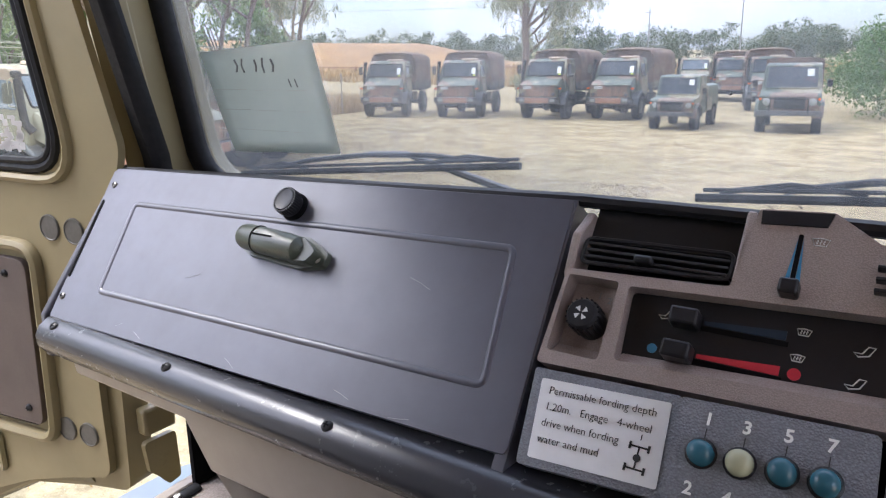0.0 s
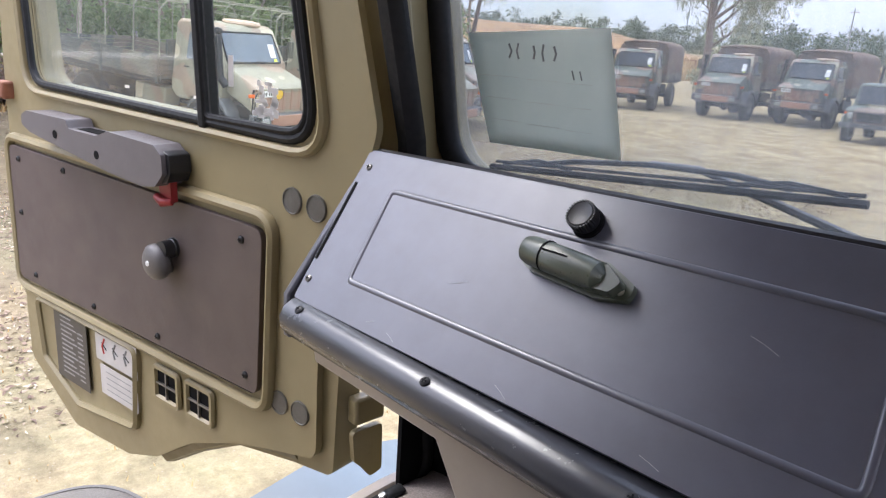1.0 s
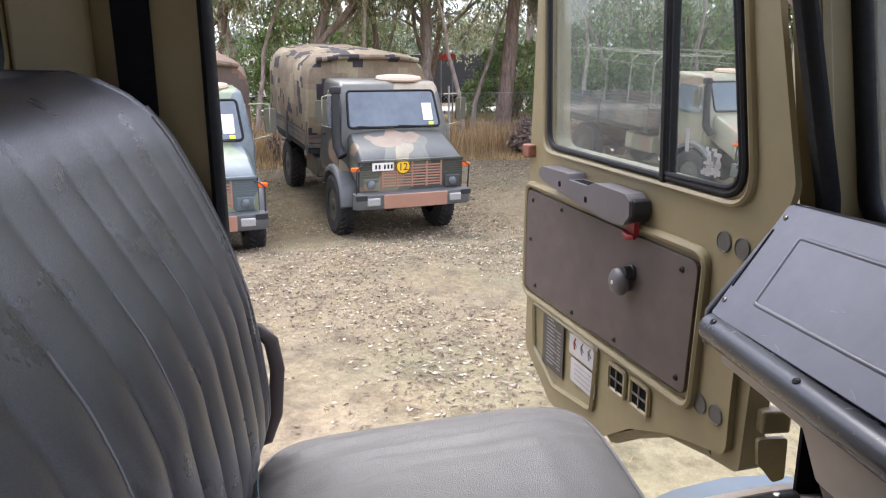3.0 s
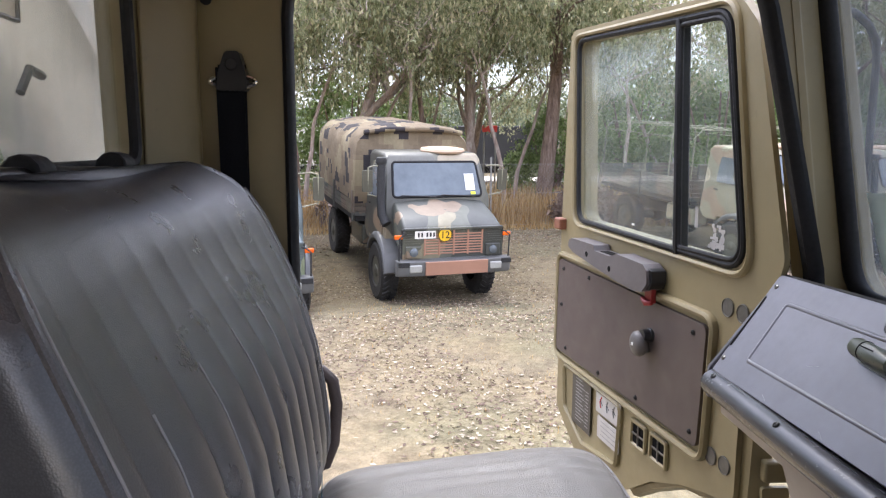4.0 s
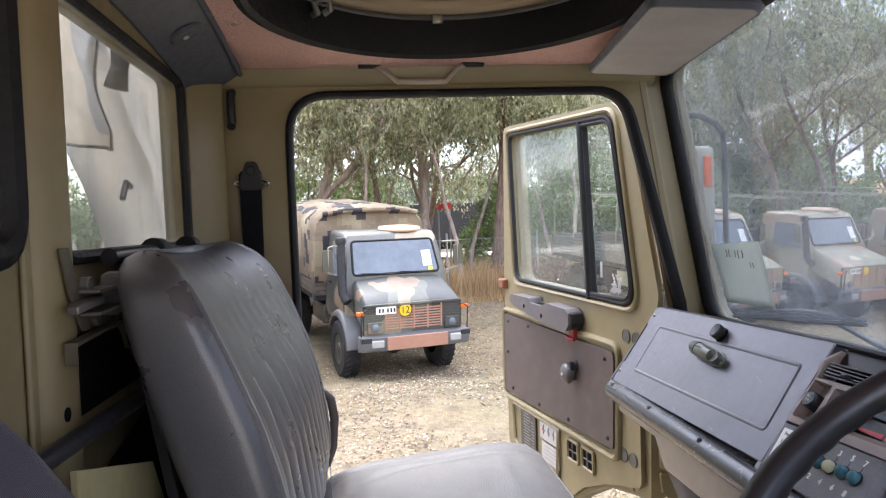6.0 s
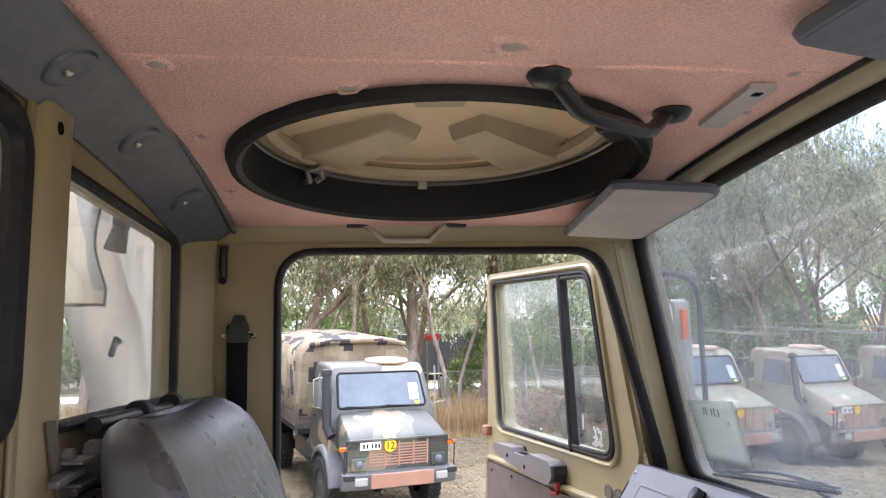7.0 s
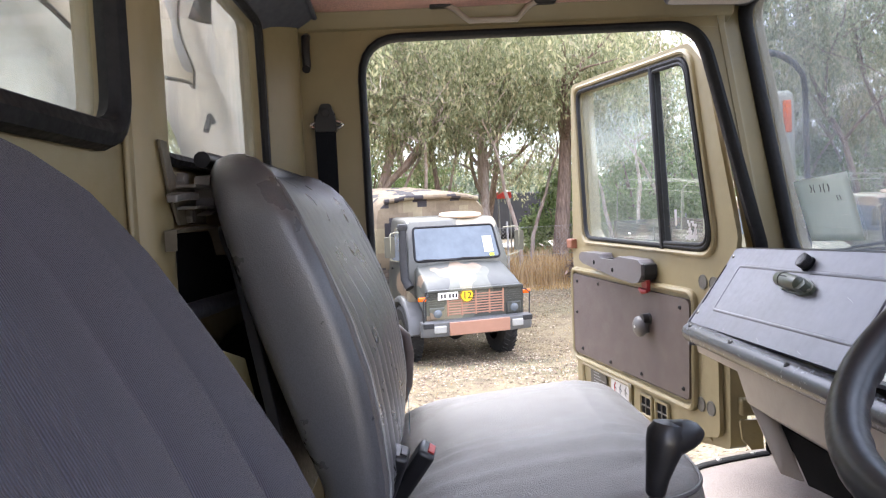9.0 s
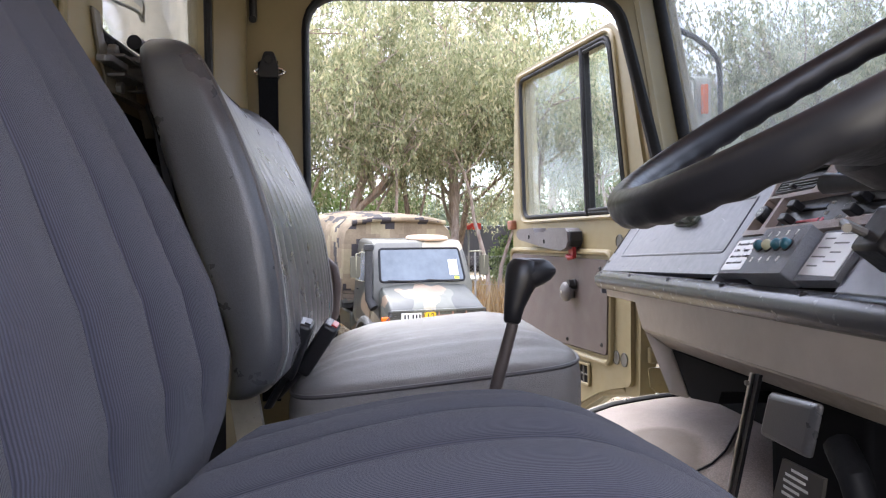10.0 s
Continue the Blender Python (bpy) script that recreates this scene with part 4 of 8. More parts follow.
def mat_z(x, y):
    z = float(np.interp(y, [0.20, 0.30, 0.40, 0.47, 0.53, 0.61, 0.67, 0.74, 0.92], [1.43, 1.51, 1.588, 1.634, 1.664, 1.69, 1.70, 1.709, 1.715]))
    return z - 0.10 * smoothstep(-0.30, -0.02, x) - 0.008 * smoothstep(-0.645, -0.69, x)


hump = []
for i in range(29):
    y = 0.24 + 0.68 * i / 28
    hump.append([V(x, y, mat_z(x, y)) for x in np.linspace(-0.69, 0.02, 22)])


def mat_material():
    """Grained beige vinyl with a brown patch worn by heels."""
    m = leatherette("grey_floor_vinyl", (0.375, 0.322, 0.30), 0.6, 320, 0.5, 0.12, 0.15, 0.0015)
    nt = m.node_tree
    b = next(n for n in nt.nodes if n.type == "BSDF_PRINCIPLED")
    old = b.inputs["Base Color"].links[0].from_socket
    co = coords(nt, (1, 1, 1))
    ob = nt.nodes.new("ShaderNodeVectorMath")
    ob.operation = "DISTANCE"
    ob.inputs[1].default_value = (-0.315, 0.555, 1.655)
    nz = noise_tex(nt, co, 14, 4, 0.6)
    nt.links.new(nt.nodes.new("ShaderNodeNewGeometry").outputs["Position"], ob.inputs[0])
    add = nt.nodes.new("ShaderNodeMath")
    add.operation = "MULTIPLY_ADD"
    add.inputs[1].default_value = 0.05
    nt.links.new(nz, add.inputs[0])
    nt.links.new(ob.outputs["Value"], add.inputs[2])
    f = ramp(nt, add.outputs[0], [(0.145, (0.92, 0.92, 0.92)), (0.172, (0, 0, 0))])
    nt.links.new(mix(nt, f, old, (0.14, 0.115, 0.10)), b.inputs["Base Color"])
    b.inputs["Specular IOR Level"].default_value = 0.22
    return m


M_mat = mat_material()
fm = solo("footwell_mat", loft(hump, None, False), M_mat, "grey beige grained vinyl mat with a brown worn patch", "floor mat")
sol = fm.modifiers.new("thick", "SOLIDIFY")
sol.thickness = 0.012
solo("sill_edge", tube([V(XL - 0.008, y, mat_z(-0.66, y) - 0.004) for y in np.linspace(0.25, 0.79, 16)], 0.012, 8, None, False, 0.6), M_lower, "pale grey painted edge along the door sill", "sill trim", kind="structure")
# black sheet added over the olive wall as the footwell's shade
solo("footwell_dark_sheet", box((-0.688, 0.765, 1.62), (-0.680, 0.925, 2.0)), M_gap, "added black sheet for the dark void beside the footwell", "cab wall", kind="structure")
kp = thing("sill_strip", "black rubber sill strip held by bright screws", "sill strip", Matrix.Translation((-0.66, 0.65, 1.7)))
part("strip", tube([V(-0.668, y, mat_z(-0.66, y) + 0.004) for y in np.linspace(0.32, 0.76, 16)], 0.011, 8, None, False, 0.45), M_rubber, kp, "", 0, 2, True)
for y in (0.725, 0.645, 0.55):
    part("screw", lathe([(0.0065, 0), (0.005, 0.003), (0.001, 0.004)], 12, Matrix.Translation((-0.668, y, mat_z(-0.66, y) + 0.008)) @ Matrix.Rotation(radians(15), 4, "X")), M_steel, kp, "", 0, 2, True)
solo("mat_binding", tube([V(x, y, mat_z(x, y) + 0.001) for x, y in ((-0.36, 0.79), (-0.295, 0.746), (-0.262, 0.722), (-0.238, 0.70), (-0.214, 0.664), (-0.198, 0.611), (-0.193, 0.568), (-0.195, 0.50), (-0.205, 0.42), (-0.21, 0.34))], 0.0022, 6), M_black, "black binding along the floor mat", "mat edge")
solo("tunnel", plate([(-0.03, 1.36), (0.0, 1.60), (0.06, 1.66), (0.34, 1.66), (0.40, 1.60), (0.42, 1.36)], [], xz, -0.1, 0.92), M_black, "black rubber covered engine tunnel", "engine tunnel", 0.03, 4, "structure")

# front wings outside the doors, below the sills
M_wing = painted("grey_blue_wing_paint", (0.085, 0.115, 0.135), 0.35, 0.1, 4)
for s_ in (-1, 1):
    wing = []
    for i in range(16):
        a = math.pi * (0.02 + 0.96 * i / 15)
        wing.append([V(0.14 + s_ * (x + 0.14), 0.95 - 0.62 * math.cos(a), 0.86 + 0.60 * math.sin(a)) for x in np.linspace(0.76, 1.13, 6)] + [V(0.14 + s_ * 1.29, 0.95 - 0.61 * math.cos(a), 0.84 + 0.585 * math.sin(a)), V(0.14 + s_ * 1.29, 0.95 - 0.57 * math.cos(a), 0.8 + 0.55 * math.sin(a))])
    fw = solo("front_wing", loft(wing, None, False), M_wing, "grey blue painted front wing of the truck", "wing", group="front wings")
    sw = fw.modifiers.new("thick", "SOLIDIFY")
    sw.thickness = 0.02

# olive board, and black sheets standing in for the shade behind the seats
solo("rear_board", plate([(0.262, 2.192), (0.030, 2.125), (-0.086, 1.945), (-0.086, 1.6), (0.27, 1.6)], [], xz, -0.257, -0.250), M_carton, "flat pale olive board standing behind the seats", "board", 0.001)
solo("rear_rail", tube([V(-0.6, -0.268, 2.19), V(0.0, -0.272, 2.20), V(0.36, -0.275, 2.208)], 0.011, 10), M_black, "dark steel rail behind the seats", "rail")
solo("rear_shade_sheet", box((-0.66, -0.3285, 2.196), (0.064, -0.318, 2.292)), M_gap, "black sheet painted as the shade behind the passenger seat", "recess", 0.002, 2, "structure")
solo("rear_shade_sheet", plate([(-0.66, 1.4), (0.25, 1.4), (0.06, 2.09), (-0.20, 2.135), (-0.66, 2.14)], [], xz, -0.3285, -0.312), M_gap, "lower black sheet painted as the shade behind the passenger seat", "recess", 0.002, 2, "structure")
bar = thing("window_rod", "black rod with rubber clamps along the rear window sill", "rod", Matrix.Translation((-0.3, -0.29, 2.39)))
part("rod", tube([V(-0.60, -0.29, 2.372), V(-0.1, -0.285, 2.385), V(0.03, -0.29, 2.385)], 0.011, 10), M_black, bar, "", 0, 2, True)
for x in (-0.16, -0.36):
    part("clamp", tube([V(x - 0.018, -0.287, 2.386), V(x + 0.018, -0.287, 2.387)], 0.019, 12), M_rubber, bar, "black rubber clamp", 0.003, 2, True)

# ---- dashboard: local x across, y up the slope, z out of the panel ----
MD = Matrix(((1, 0, 0, 0), (0, 0.599, -0.80, 0.598), (0, 0.80, 0.599, 2.023), (0, 0, 0, 1)))
dash = thing("dashboard", "grey painted metal dashboard with glovebox cover and brown console", "dashboard", MD)
GB = [(-0.695, 0.0), (-0.055, 0.014), (-0.064, 0.229), (-0.7165, 0.207)]
part("glovebox_cover", plate(rounded(GB, 0.006, 3), [], xy, -0.012, 0.0), M_dash, dash, "dark grey glovebox cover with faint scratches", 0.003)
part("cover_side", plate([(-0.064, 0.0), (-0.054, 0.0), (-0.062, 0.229), (-0.072, 0.229)], [], xy, -0.05, -0.001), M_dash, dash)
# raised field pressed into the cover
EMB = [(-0.623, 0.046), (-0.092, 0.060), (-0.105, 0.178), (-0.638, 0.162)]
bead = [V(u, v, -0.0028) for u, v in rounded(EMB, 0.008, 6)]
part("pressed_ridge", tube(bead, 0.0046, 12, None, True, 1.0), M_dash, dash, "thin pressed ridge round the cover", 0, 2)
part("slot", plate(rounded([(-0.698, 0.053), (-0.694, 0.053), (-0.704, 0.160), (-0.708, 0.160)], 0.002), [], xy, 0.0003, 0.0012), M_gap, dash, "narrow dark slot")
rs_ = random.Random(4)
for _ in range(8):
    su, sv, sl, sa = rs_.uniform(-0.66, -0.10), 0.012 + 0.19 * rs_.random() ** 2, rs_.uniform(0.006, 0.03), rs_.uniform(-0.5, 0.5)
    part("scratch", tube([V(su, sv, 0.0001), V(su + sl * math.cos(sa) * 0.5, sv + sl * math.sin(sa) * 0.4, 0.0002), V(su + sl * math.cos(sa), sv + sl * math.sin(sa), 0.0001)], 0.00025, 4), M_scratch, dash)


def screw(x, y, z, r, parent, m=M_steel, mat4=None):
    base = (mat4 if mat4 is not None else IDENT) @ Matrix.Translation((x, y, z))
    s = part("screw", lathe([(r, 0), (r * 0.95, r * 0.35), (r * 0.6, r * 0.6), (r * 0.1, r * 0.68)], 14, base), m, parent)
    c = cbox((0, 0, r * 0.62), (r * 1.1, r * 0.25, r * 0.2), None, base)
    cbox((0, 0, r * 0.62), (r * 0.25, r * 1.1, r * 0.2), c, base)
    part("recess", c, M_gap, s)
    return s


screw(-0.688, 0.028, 0.0, 0.0045, dash, M_dull)
screw(-0.700, 0.183, 0.0, 0.0045, dash, M_dull)
# rolled lower lip and its screws
LIP = [(0.604, 2.024), (0.594, 2.024), (0.582, 2.017), (0.576, 2.006), (0.577, 1.994), (0.584, 1.983), (0.594, 1.977), (0.66, 1.975), (0.66, 2.018)]
part("lip", plate(LIP, [], yz, -0.690, 0.95), M_dash_roll, dash, "smooth dark grey rolled lip", 0.004, 3, True)
for x in (-0.662, -0.443, -0.218, 0.005, 0.23, 0.45):
    screw(0, 0, 0, 0.0055, dash, M_black, MD.inverted() @ Matrix.Translation((x, 0.5865, 2.0195)) @ Matrix.Rotation(radians(35), 4, "X"))
# valance under the lip, with its dark opening below
part("valance", plate([(-0.640, 1.984), (0.95, 1.984), (0.95, 1.906), (-0.405, 1.906), (-0.432, 1.962), (-0.640, 1.962)], [], lambda u, v, d: (u, 0.590 + (1.984 - v) * 0.12 + d, v), 0.0, 0.012), M_lower, dash, "taupe valance below the lip", 0.004, 2, True)
part("valance_return", plate([(-0.406, 0.0), (0.95, 0.0), (0.95, 0.070), (-0.42, 0.070)], [], lambda u, v, d: (u, 0.602 + v * 0.80 + d * 0.5, 1.905 - v * 0.56 + d), 0.0, 0.008), M_lower, dash, "bent taupe lower edge", 0.003, 2, True)
gus = [V(-0.406, 0.603, 1.907), V(-0.418, 0.658, 1.868), V(-0.33, 0.662, 1.775), V(-0.372, 0.645, 1.775)]
part("gusset", loft([gus, [p + V(0.004, 0.008, 0.0) for p in gus]]), M_lower, dash, "taupe side gusset under the dashboard", 0.002, 2, True)
# black plates stand in for the shade of the opening under the valance
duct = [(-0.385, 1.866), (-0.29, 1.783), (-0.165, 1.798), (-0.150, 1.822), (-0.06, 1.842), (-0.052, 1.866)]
part("void_plate", plate(duct, [], lambda u, v, d: V(u, 0.655 + d, v), 0.0, 0.10), M_gap, dash, "solid black plate for the shaded void under the dashboard", 0.002, 2, True)
part("void_back", box((-0.68, 0.83, 1.6), (0.9, 0.86, 1.95)), M_gap, dash, "", 0, 2, True)
part("top_pad", plate([(-0.705, 0.74), (0.95, 0.74), (0.97, 0.86), (-0.70, 0.86)], [], lambda u, v, d: (u, v, 2.160 - 0.12 * (v - 0.74) + d), -0.02, 0.0), M_black, dash, "black top of the dashboard", 0.004, 2, True)
part("top_edge", tube([V(-0.71, 0.731, 2.184), V(-0.06, 0.742, 2.205), V(0.95, 0.742, 2.207)], 0.006, 8), M_black, dash, "black rubber edge strip", 0, 2, True)
part("top_edge", tube([V(-0.71, 0.744, 2.178), V(-0.06, 0.755, 2.201), V(0.95, 0.755, 2.203)], 0.005, 8), M_rubber, dash, "", 0, 2, True)
part("side_cheek", plate([(0.60, 1.965), (0.60, 2.02), (0.718, 2.176), (0.84, 2.14), (0.84, 1.95)], [], yz, -0.722, -0.710), M_dash, dash, "", 0.003, 2, True)

# ribbed knob above the lamp
kn = part("knob", lathe([(0.0145, 0.004), (0.0155, 0.007), (0.0155, 0.018), (0.0135, 0.021), (0.010, 0.0202), (0.001, 0.02)], 40, Matrix.Translation((-0.370, 0.187, 0)) @ Matrix.Diagonal((0.87, 0.87, 0.95, 1))), M_black, dash, "ribbed black plastic knob")
for i in range(30):
    a = 2 * math.pi * i / 30
    part("rib", cbox((-0.370 + 0.0136 * math.cos(a), 0.187 + 0.0136 * math.sin(a), 0.014), (0.0016, 0.0016, 0.011)), M_black, kn)
part("washer", lathe([(0.018, 0.0), (0.018, 0.003), (0.015, 0.005)], 30, Matrix.Translation((-0.370, 0.187, 0)) @ Matrix.Diagonal((0.87, 0.87, 0.95, 1))), M_gap, dash, "dark washer under the knob")

# small reading lamp
LS = Matrix.Translation((0.0225, -0.006, 0.0))
LC = Matrix.Translation((-0.360, 0.141, 0)) @ Matrix.Diagonal((0.80, 0.84, 0.84, 1)) @ Matrix.Translation((0.365, -0.140, 0))
rl = part("reading_lamp", tube([LC @ LS @ V(x, 0.146 - 0.05 * (x + 0.44), 0.021) for x in (-0.4455, -0.443, -0.435, -0.3995, -0.3995, -0.36, -0.342, -0.334)], [0.0075, 0.012, 0.0138, 0.0138, 0.0138, 0.0138, 0.0125, 0.005], 22), M_lamp, dash, "dark green metal reading lamp")
part("collar", tube([LC @ LS @ V(-0.414, 0.145, 0.021), LC @ LS @ V(-0.412, 0.1449, 0.021)], 0.0145, 22), M_gap, rl)
part("base_plate", plate(rounded([(-0.448, 0.133), (-0.428, 0.125), (-0.335, 0.120), (-0.298, 0.128), (-0.296, 0.145), (-0.335, 0.160), (-0.435, 0.162)], 0.008), [], lambda u, v, d: tuple(LC @ V(u + 0.014, v - 0.004, d)), 0.0002, 0.0085), M_lamp, rl, "", 0.002)
part("lamp_block", plate(rounded([(-0.355, 0.124), (-0.315, 0.126), (-0.305, 0.14), (-0.33, 0.154), (-0.356, 0.155)], 0.006), [], lambda u, v, d: tuple(LC @ V(u + 0.016, v - 0.004, d)), 0.0085, 0.024), M_lamp, rl, "", 0.004)
part("rivet", lathe([(0.003, 0.024), (0.0025, 0.026), (0.0005, 0.0265)], 10, LC @ Matrix.Translation((-0.319, 0.139, 0))), M_lamp, rl)
screw(-0.3045, 0.1335, 0.0072, 0.004, rl)
part("slit", cbox((-0.366, 0.141, 0.0318), (0.03, 0.0015, 0.0006)), M_gap, rl)

# brown console: one frame with openings, and what sits in them
con = part("console", plate(rounded([(-0.052, 0.088), (0.30, 0.100), (0.30, 0.232), (0.158, 0.216), (0.128, 0.236), (0.080, 0.234), (0.074, 0.205), (0.072, 0.1715), (-0.050, 0.1665)], 0.0035, 3),
                            [rounded(rect(-0.047, 0.099, -0.006, 0.162), 0.003, 3), rounded([(0.006, 0.102), (0.285, 0.115), (0.285, 0.172), (0.002, 0.160)], 0.004, 3)],
                            xy, -0.02, 0.006), M_console, dash, "brown grained plastic console", 0.002)
part("ledge", plate([(0.097, 0.0035), (0.110, -0.0135), (0.097, -0.0135)], [], yz, -0.047, -0.006), M_console, con, "sloping ledge", 0.001)
lg = [[V(x, 0.100 + 0.046 * (x - 0.006), 0.0035), V(x, 0.112 + 0.046 * (x - 0.006), -0.0075), V(x, 0.100 + 0.046 * (x - 0.006), -0.0075)] for x in (0.006, 0.285)]
part("ledge", loft(lg), M_console, con, "sloping ledge", 0.001)
part("fan_recess", box((-0.049, 0.106, -0.022), (-0.006, 0.165, -0.014)), M_console, con)
part("heater_panel", box((0.002, 0.107, -0.02), (0.287, 0.174, -0.008)), M_black, con, "matt black heater panel")
part("vent_box", box((-0.046, 0.165, -0.034), (0.074, 0.200, -0.022)), M_gap, con)
part("bezel_cheek", plate([(0.172, 0.006), (0.232, 0.006), (0.232, -0.03), (0.172, -0.03)], [], yz, 0.072, 0.079), M_console, con, "", 0.002)
for v in (0.178, 0.1835, 0.189):
    part("vent_slat", cbox((0.014, v + 0.002, -0.004), (0.108, 0.0024, 0.018)), M_gloss, con, "black vent slat", 0.0006)
part("vent_frame", tube([V(u, v, 0.004) for u, v in rounded([(-0.042, 0.174), (0.070, 0.177), (0.070, 0.197), (-0.042, 0.195)], 0.006, 4)], 0.0018, 6, None, True), M_black, con)
part("vent_tab", cbox((0.008, 0.181, 0.006), (0.014, 0.006, 0.012)), M_black, con, "small black vent tab", 0.002)
part("vent_top", box((-0.046, 0.200, -0.03), (0.074, 0.236, -0.012)), M_black, con)
part("cowl_cheek", plate([(0.160, 0.004), (0.196, 0.010), (0.222, -0.006), (0.222, -0.03), (0.160, -0.03)], [], yz, -0.053, -0.046), M_console, con, "", 0.002)
fk = part("fan_knob", lathe([(0.0125, -0.014), (0.013, -0.004), (0.012, 0.012), (0.0105, 0.014), (0.001, 0.0142)], 28, Matrix.Translation((-0.0250, 0.130, 0))), M_black, con, "ribbed black fan knob")
for i in range(20):
    a = 2 * math.pi * i / 20
    part("rib", cbox((-0.0250 + 0.0127 * math.cos(a), 0.130 + 0.0127 * math.sin(a), 0.003), (0.0014, 0.0014, 0.016)), M_black, fk)
for i in range(4):
    a = radians(45 + 90 * i)
    part("fan_mark", plate([(-0.0250 + 0.001 * math.cos(a), 0.130 + 0.001 * math.sin(a)), (-0.0250 + 0.0055 * math.cos(a - 0.45), 0.130 + 0.0055 * math.sin(a - 0.45)), (-0.0250 + 0.006 * math.cos(a + 0.25), 0.130 + 0.006 * math.sin(a + 0.25))], [], xy, 0.0142, 0.0146), M_white_print, fk, "white fan symbol")
for n_, u, v in (("1", -0.027, 0.152), ("2", -0.0185, 0.149), ("3", -0.0125, 0.143)):
    letters(n_, 0.0075, Matrix.Translation((u, v, -0.0138)), M_grey_print, con)
# defroster slider
part("slider_slot", plate(rounded(rect(0.1085, 0.178, 0.1115, 0.217), 0.001), [], xy, 0.006, 0.0066), M_gap, con)
part("blue_wedge", plate([(0.1050, 0.180), (0.108, 0.180), (0.1085, 0.214)], [], xy, 0.0061, 0.0065), M_blue, con, "blue wedge mark")
part("blue_wedge", plate([(0.112, 0.180), (0.1150, 0.180), (0.1118, 0.214)], [], xy, 0.0061, 0.0065), M_blue, con, "blue wedge mark")
part("slider_knob", cbox((0.110, 0.1745, 0.012), (0.0125, 0.011, 0.015)), M_black, con, "black slider knob", 0.002)
part("shade_lip", plate([(0.083, 0.222), (0.125, 0.224), (0.128, 0.234), (0.082, 0.232)], [], xy, 0.006, 0.008), M_black, con)


def defrost_mark(x, y, s, z, parent):
    part("symbol", tube([V(x - s * 0.6, y - s * 0.4, z), V(x + s * 0.6, y - s * 0.4, z), V(x + s * 0.9, y + s * 0.4, z), V(x, y + s * 0.55, z), V(x - s * 0.9, y + s * 0.4, z)], 0.0005, 4, None, True), M_white_print, parent, "white line symbol")
    for k in (-0.35, 0, 0.35):
        part("symbol", tube([V(x + k * s, y - s * 0.2, z), V(x + k * s - s * 0.08, y, z), V(x + k * s + s * 0.08, y + s * 0.12, z), V(x + k * s, y + s * 0.3, z)], 0.0004, 4), M_white_print, parent)


defrost_mark(0.1225, 0.2125, 0.006, 0.0064, con)
defrost_mark(0.122, 0.152, 0.005, -0.0075, con)
defrost_mark(0.121, 0.1335, 0.005, -0.0075, con)
for v0, strip_m in ((0.1440, M_blue_dark), (0.1190, M_redmark)):
    part("track", plate(rect(0.045, v0 - 0.004, 0.114, v0 - 0.0005), [], xy, -0.0078, -0.0074), M_gap, con)
    part("colour_strip", plate([(0.058, v0 + 0.0005), (0.112, v0 + 0.0002), (0.112, v0 + 0.0070), (0.058, v0 + 0.0035)], [], xy, -0.0078, -0.0072), strip_m, con, "coloured temperature strip")
    part("slider_knob", cbox((0.047, v0, 0.002), (0.020, 0.0125, 0.018)), M_black, con, "black slider knob", 0.002)
part("blue_dot", lathe([(0.0036, 0), (0.0036, 0.0006), (0.0005, 0.0007)], 16, Matrix.Translation((0.0265, 0.120, -0.0078))), M_blue, con)
part("red_dot", lathe([(0.0042, 0), (0.0042, 0.0006), (0.0005, 0.0007)], 16, Matrix.Translation((0.121, 0.1225, -0.0078))), M_redmark, con)
for x, y in ((0.031, 0.148), (0.158, 0.147), (0.156, 0.125)):
    part("symbol", tube([V(x - 0.006, y - 0.002, -0.0075), V(x - 0.001, y - 0.002, -0.0075), V(x + 0.002, y + 0.003, -0.0075), V(x + 0.006, y + 0.003, -0.0075), V(x + 0.003, y - 0.003, -0.0075), V(x - 0.003, y - 0.0045, -0.0075)], 0.0005, 4, None, True), M_white_print, con)
for v0 in (0.149, 0.126):
    part("track", plate(rect(0.175, v0 - 0.004, 0.26, v0), [], xy, -0.0078, -0.0074), M_pale if v0 < 0.13 else M_gap, con)
    part("slider_knob", cbox((0.20, v0, 0.002), (0.020, 0.0125, 0.018)), M_black, con, "black slider knob", 0.002)
# second vent further along
part("vent_box", box((0.155, 0.174, 0.0), (0.29, 0.212, 0.004)), M_gap, con)
for v in (0.182, 0.19, 0.198):
    part("vent_slat", cbox((0.222, v, 0.008), (0.128, 0.0025, 0.010)), M_black, con, "black vent slat", 0.0006)

# fording notice
sign_base = part("notice_base", plate(rounded([(-0.043, 0.012), (0.064, 0.018), (0.059, 0.088), (-0.050, 0.0835)], 0.003), [], xy, -0.01, 0.007), M_switch, dash, "dark grey plastic notice holder", 0.0015)
sign = part("notice_plate", plate(rounded([(-0.0355, 0.0185), (0.0575, 0.0235), (0.054, 0.0815), (-0.0420, 0.0765)], 0.002), [], xy, 0.0071, 0.0078), M_alu, sign_base, "worn silver notice with black print")
MT = Matrix.Translation((-0.0335, 0.0662, 0.0079)) @ Matrix.Rotation(radians(2.6), 4, "Z")
for k, line in enumerate(("Permissable fording depth", "1.20m.   Engage   4-wheel", "drive when fording", "water and mud")):
    letters(line, 0.0082, MT @ Matrix.Translation((0, -0.0119 * k, 0)) @ Matrix.Diagonal((0.93, 1, 1, 1)), M_black_print, sign, weight=-0.00012)
ax = V(0.0405, 0.0395, 0.0081)
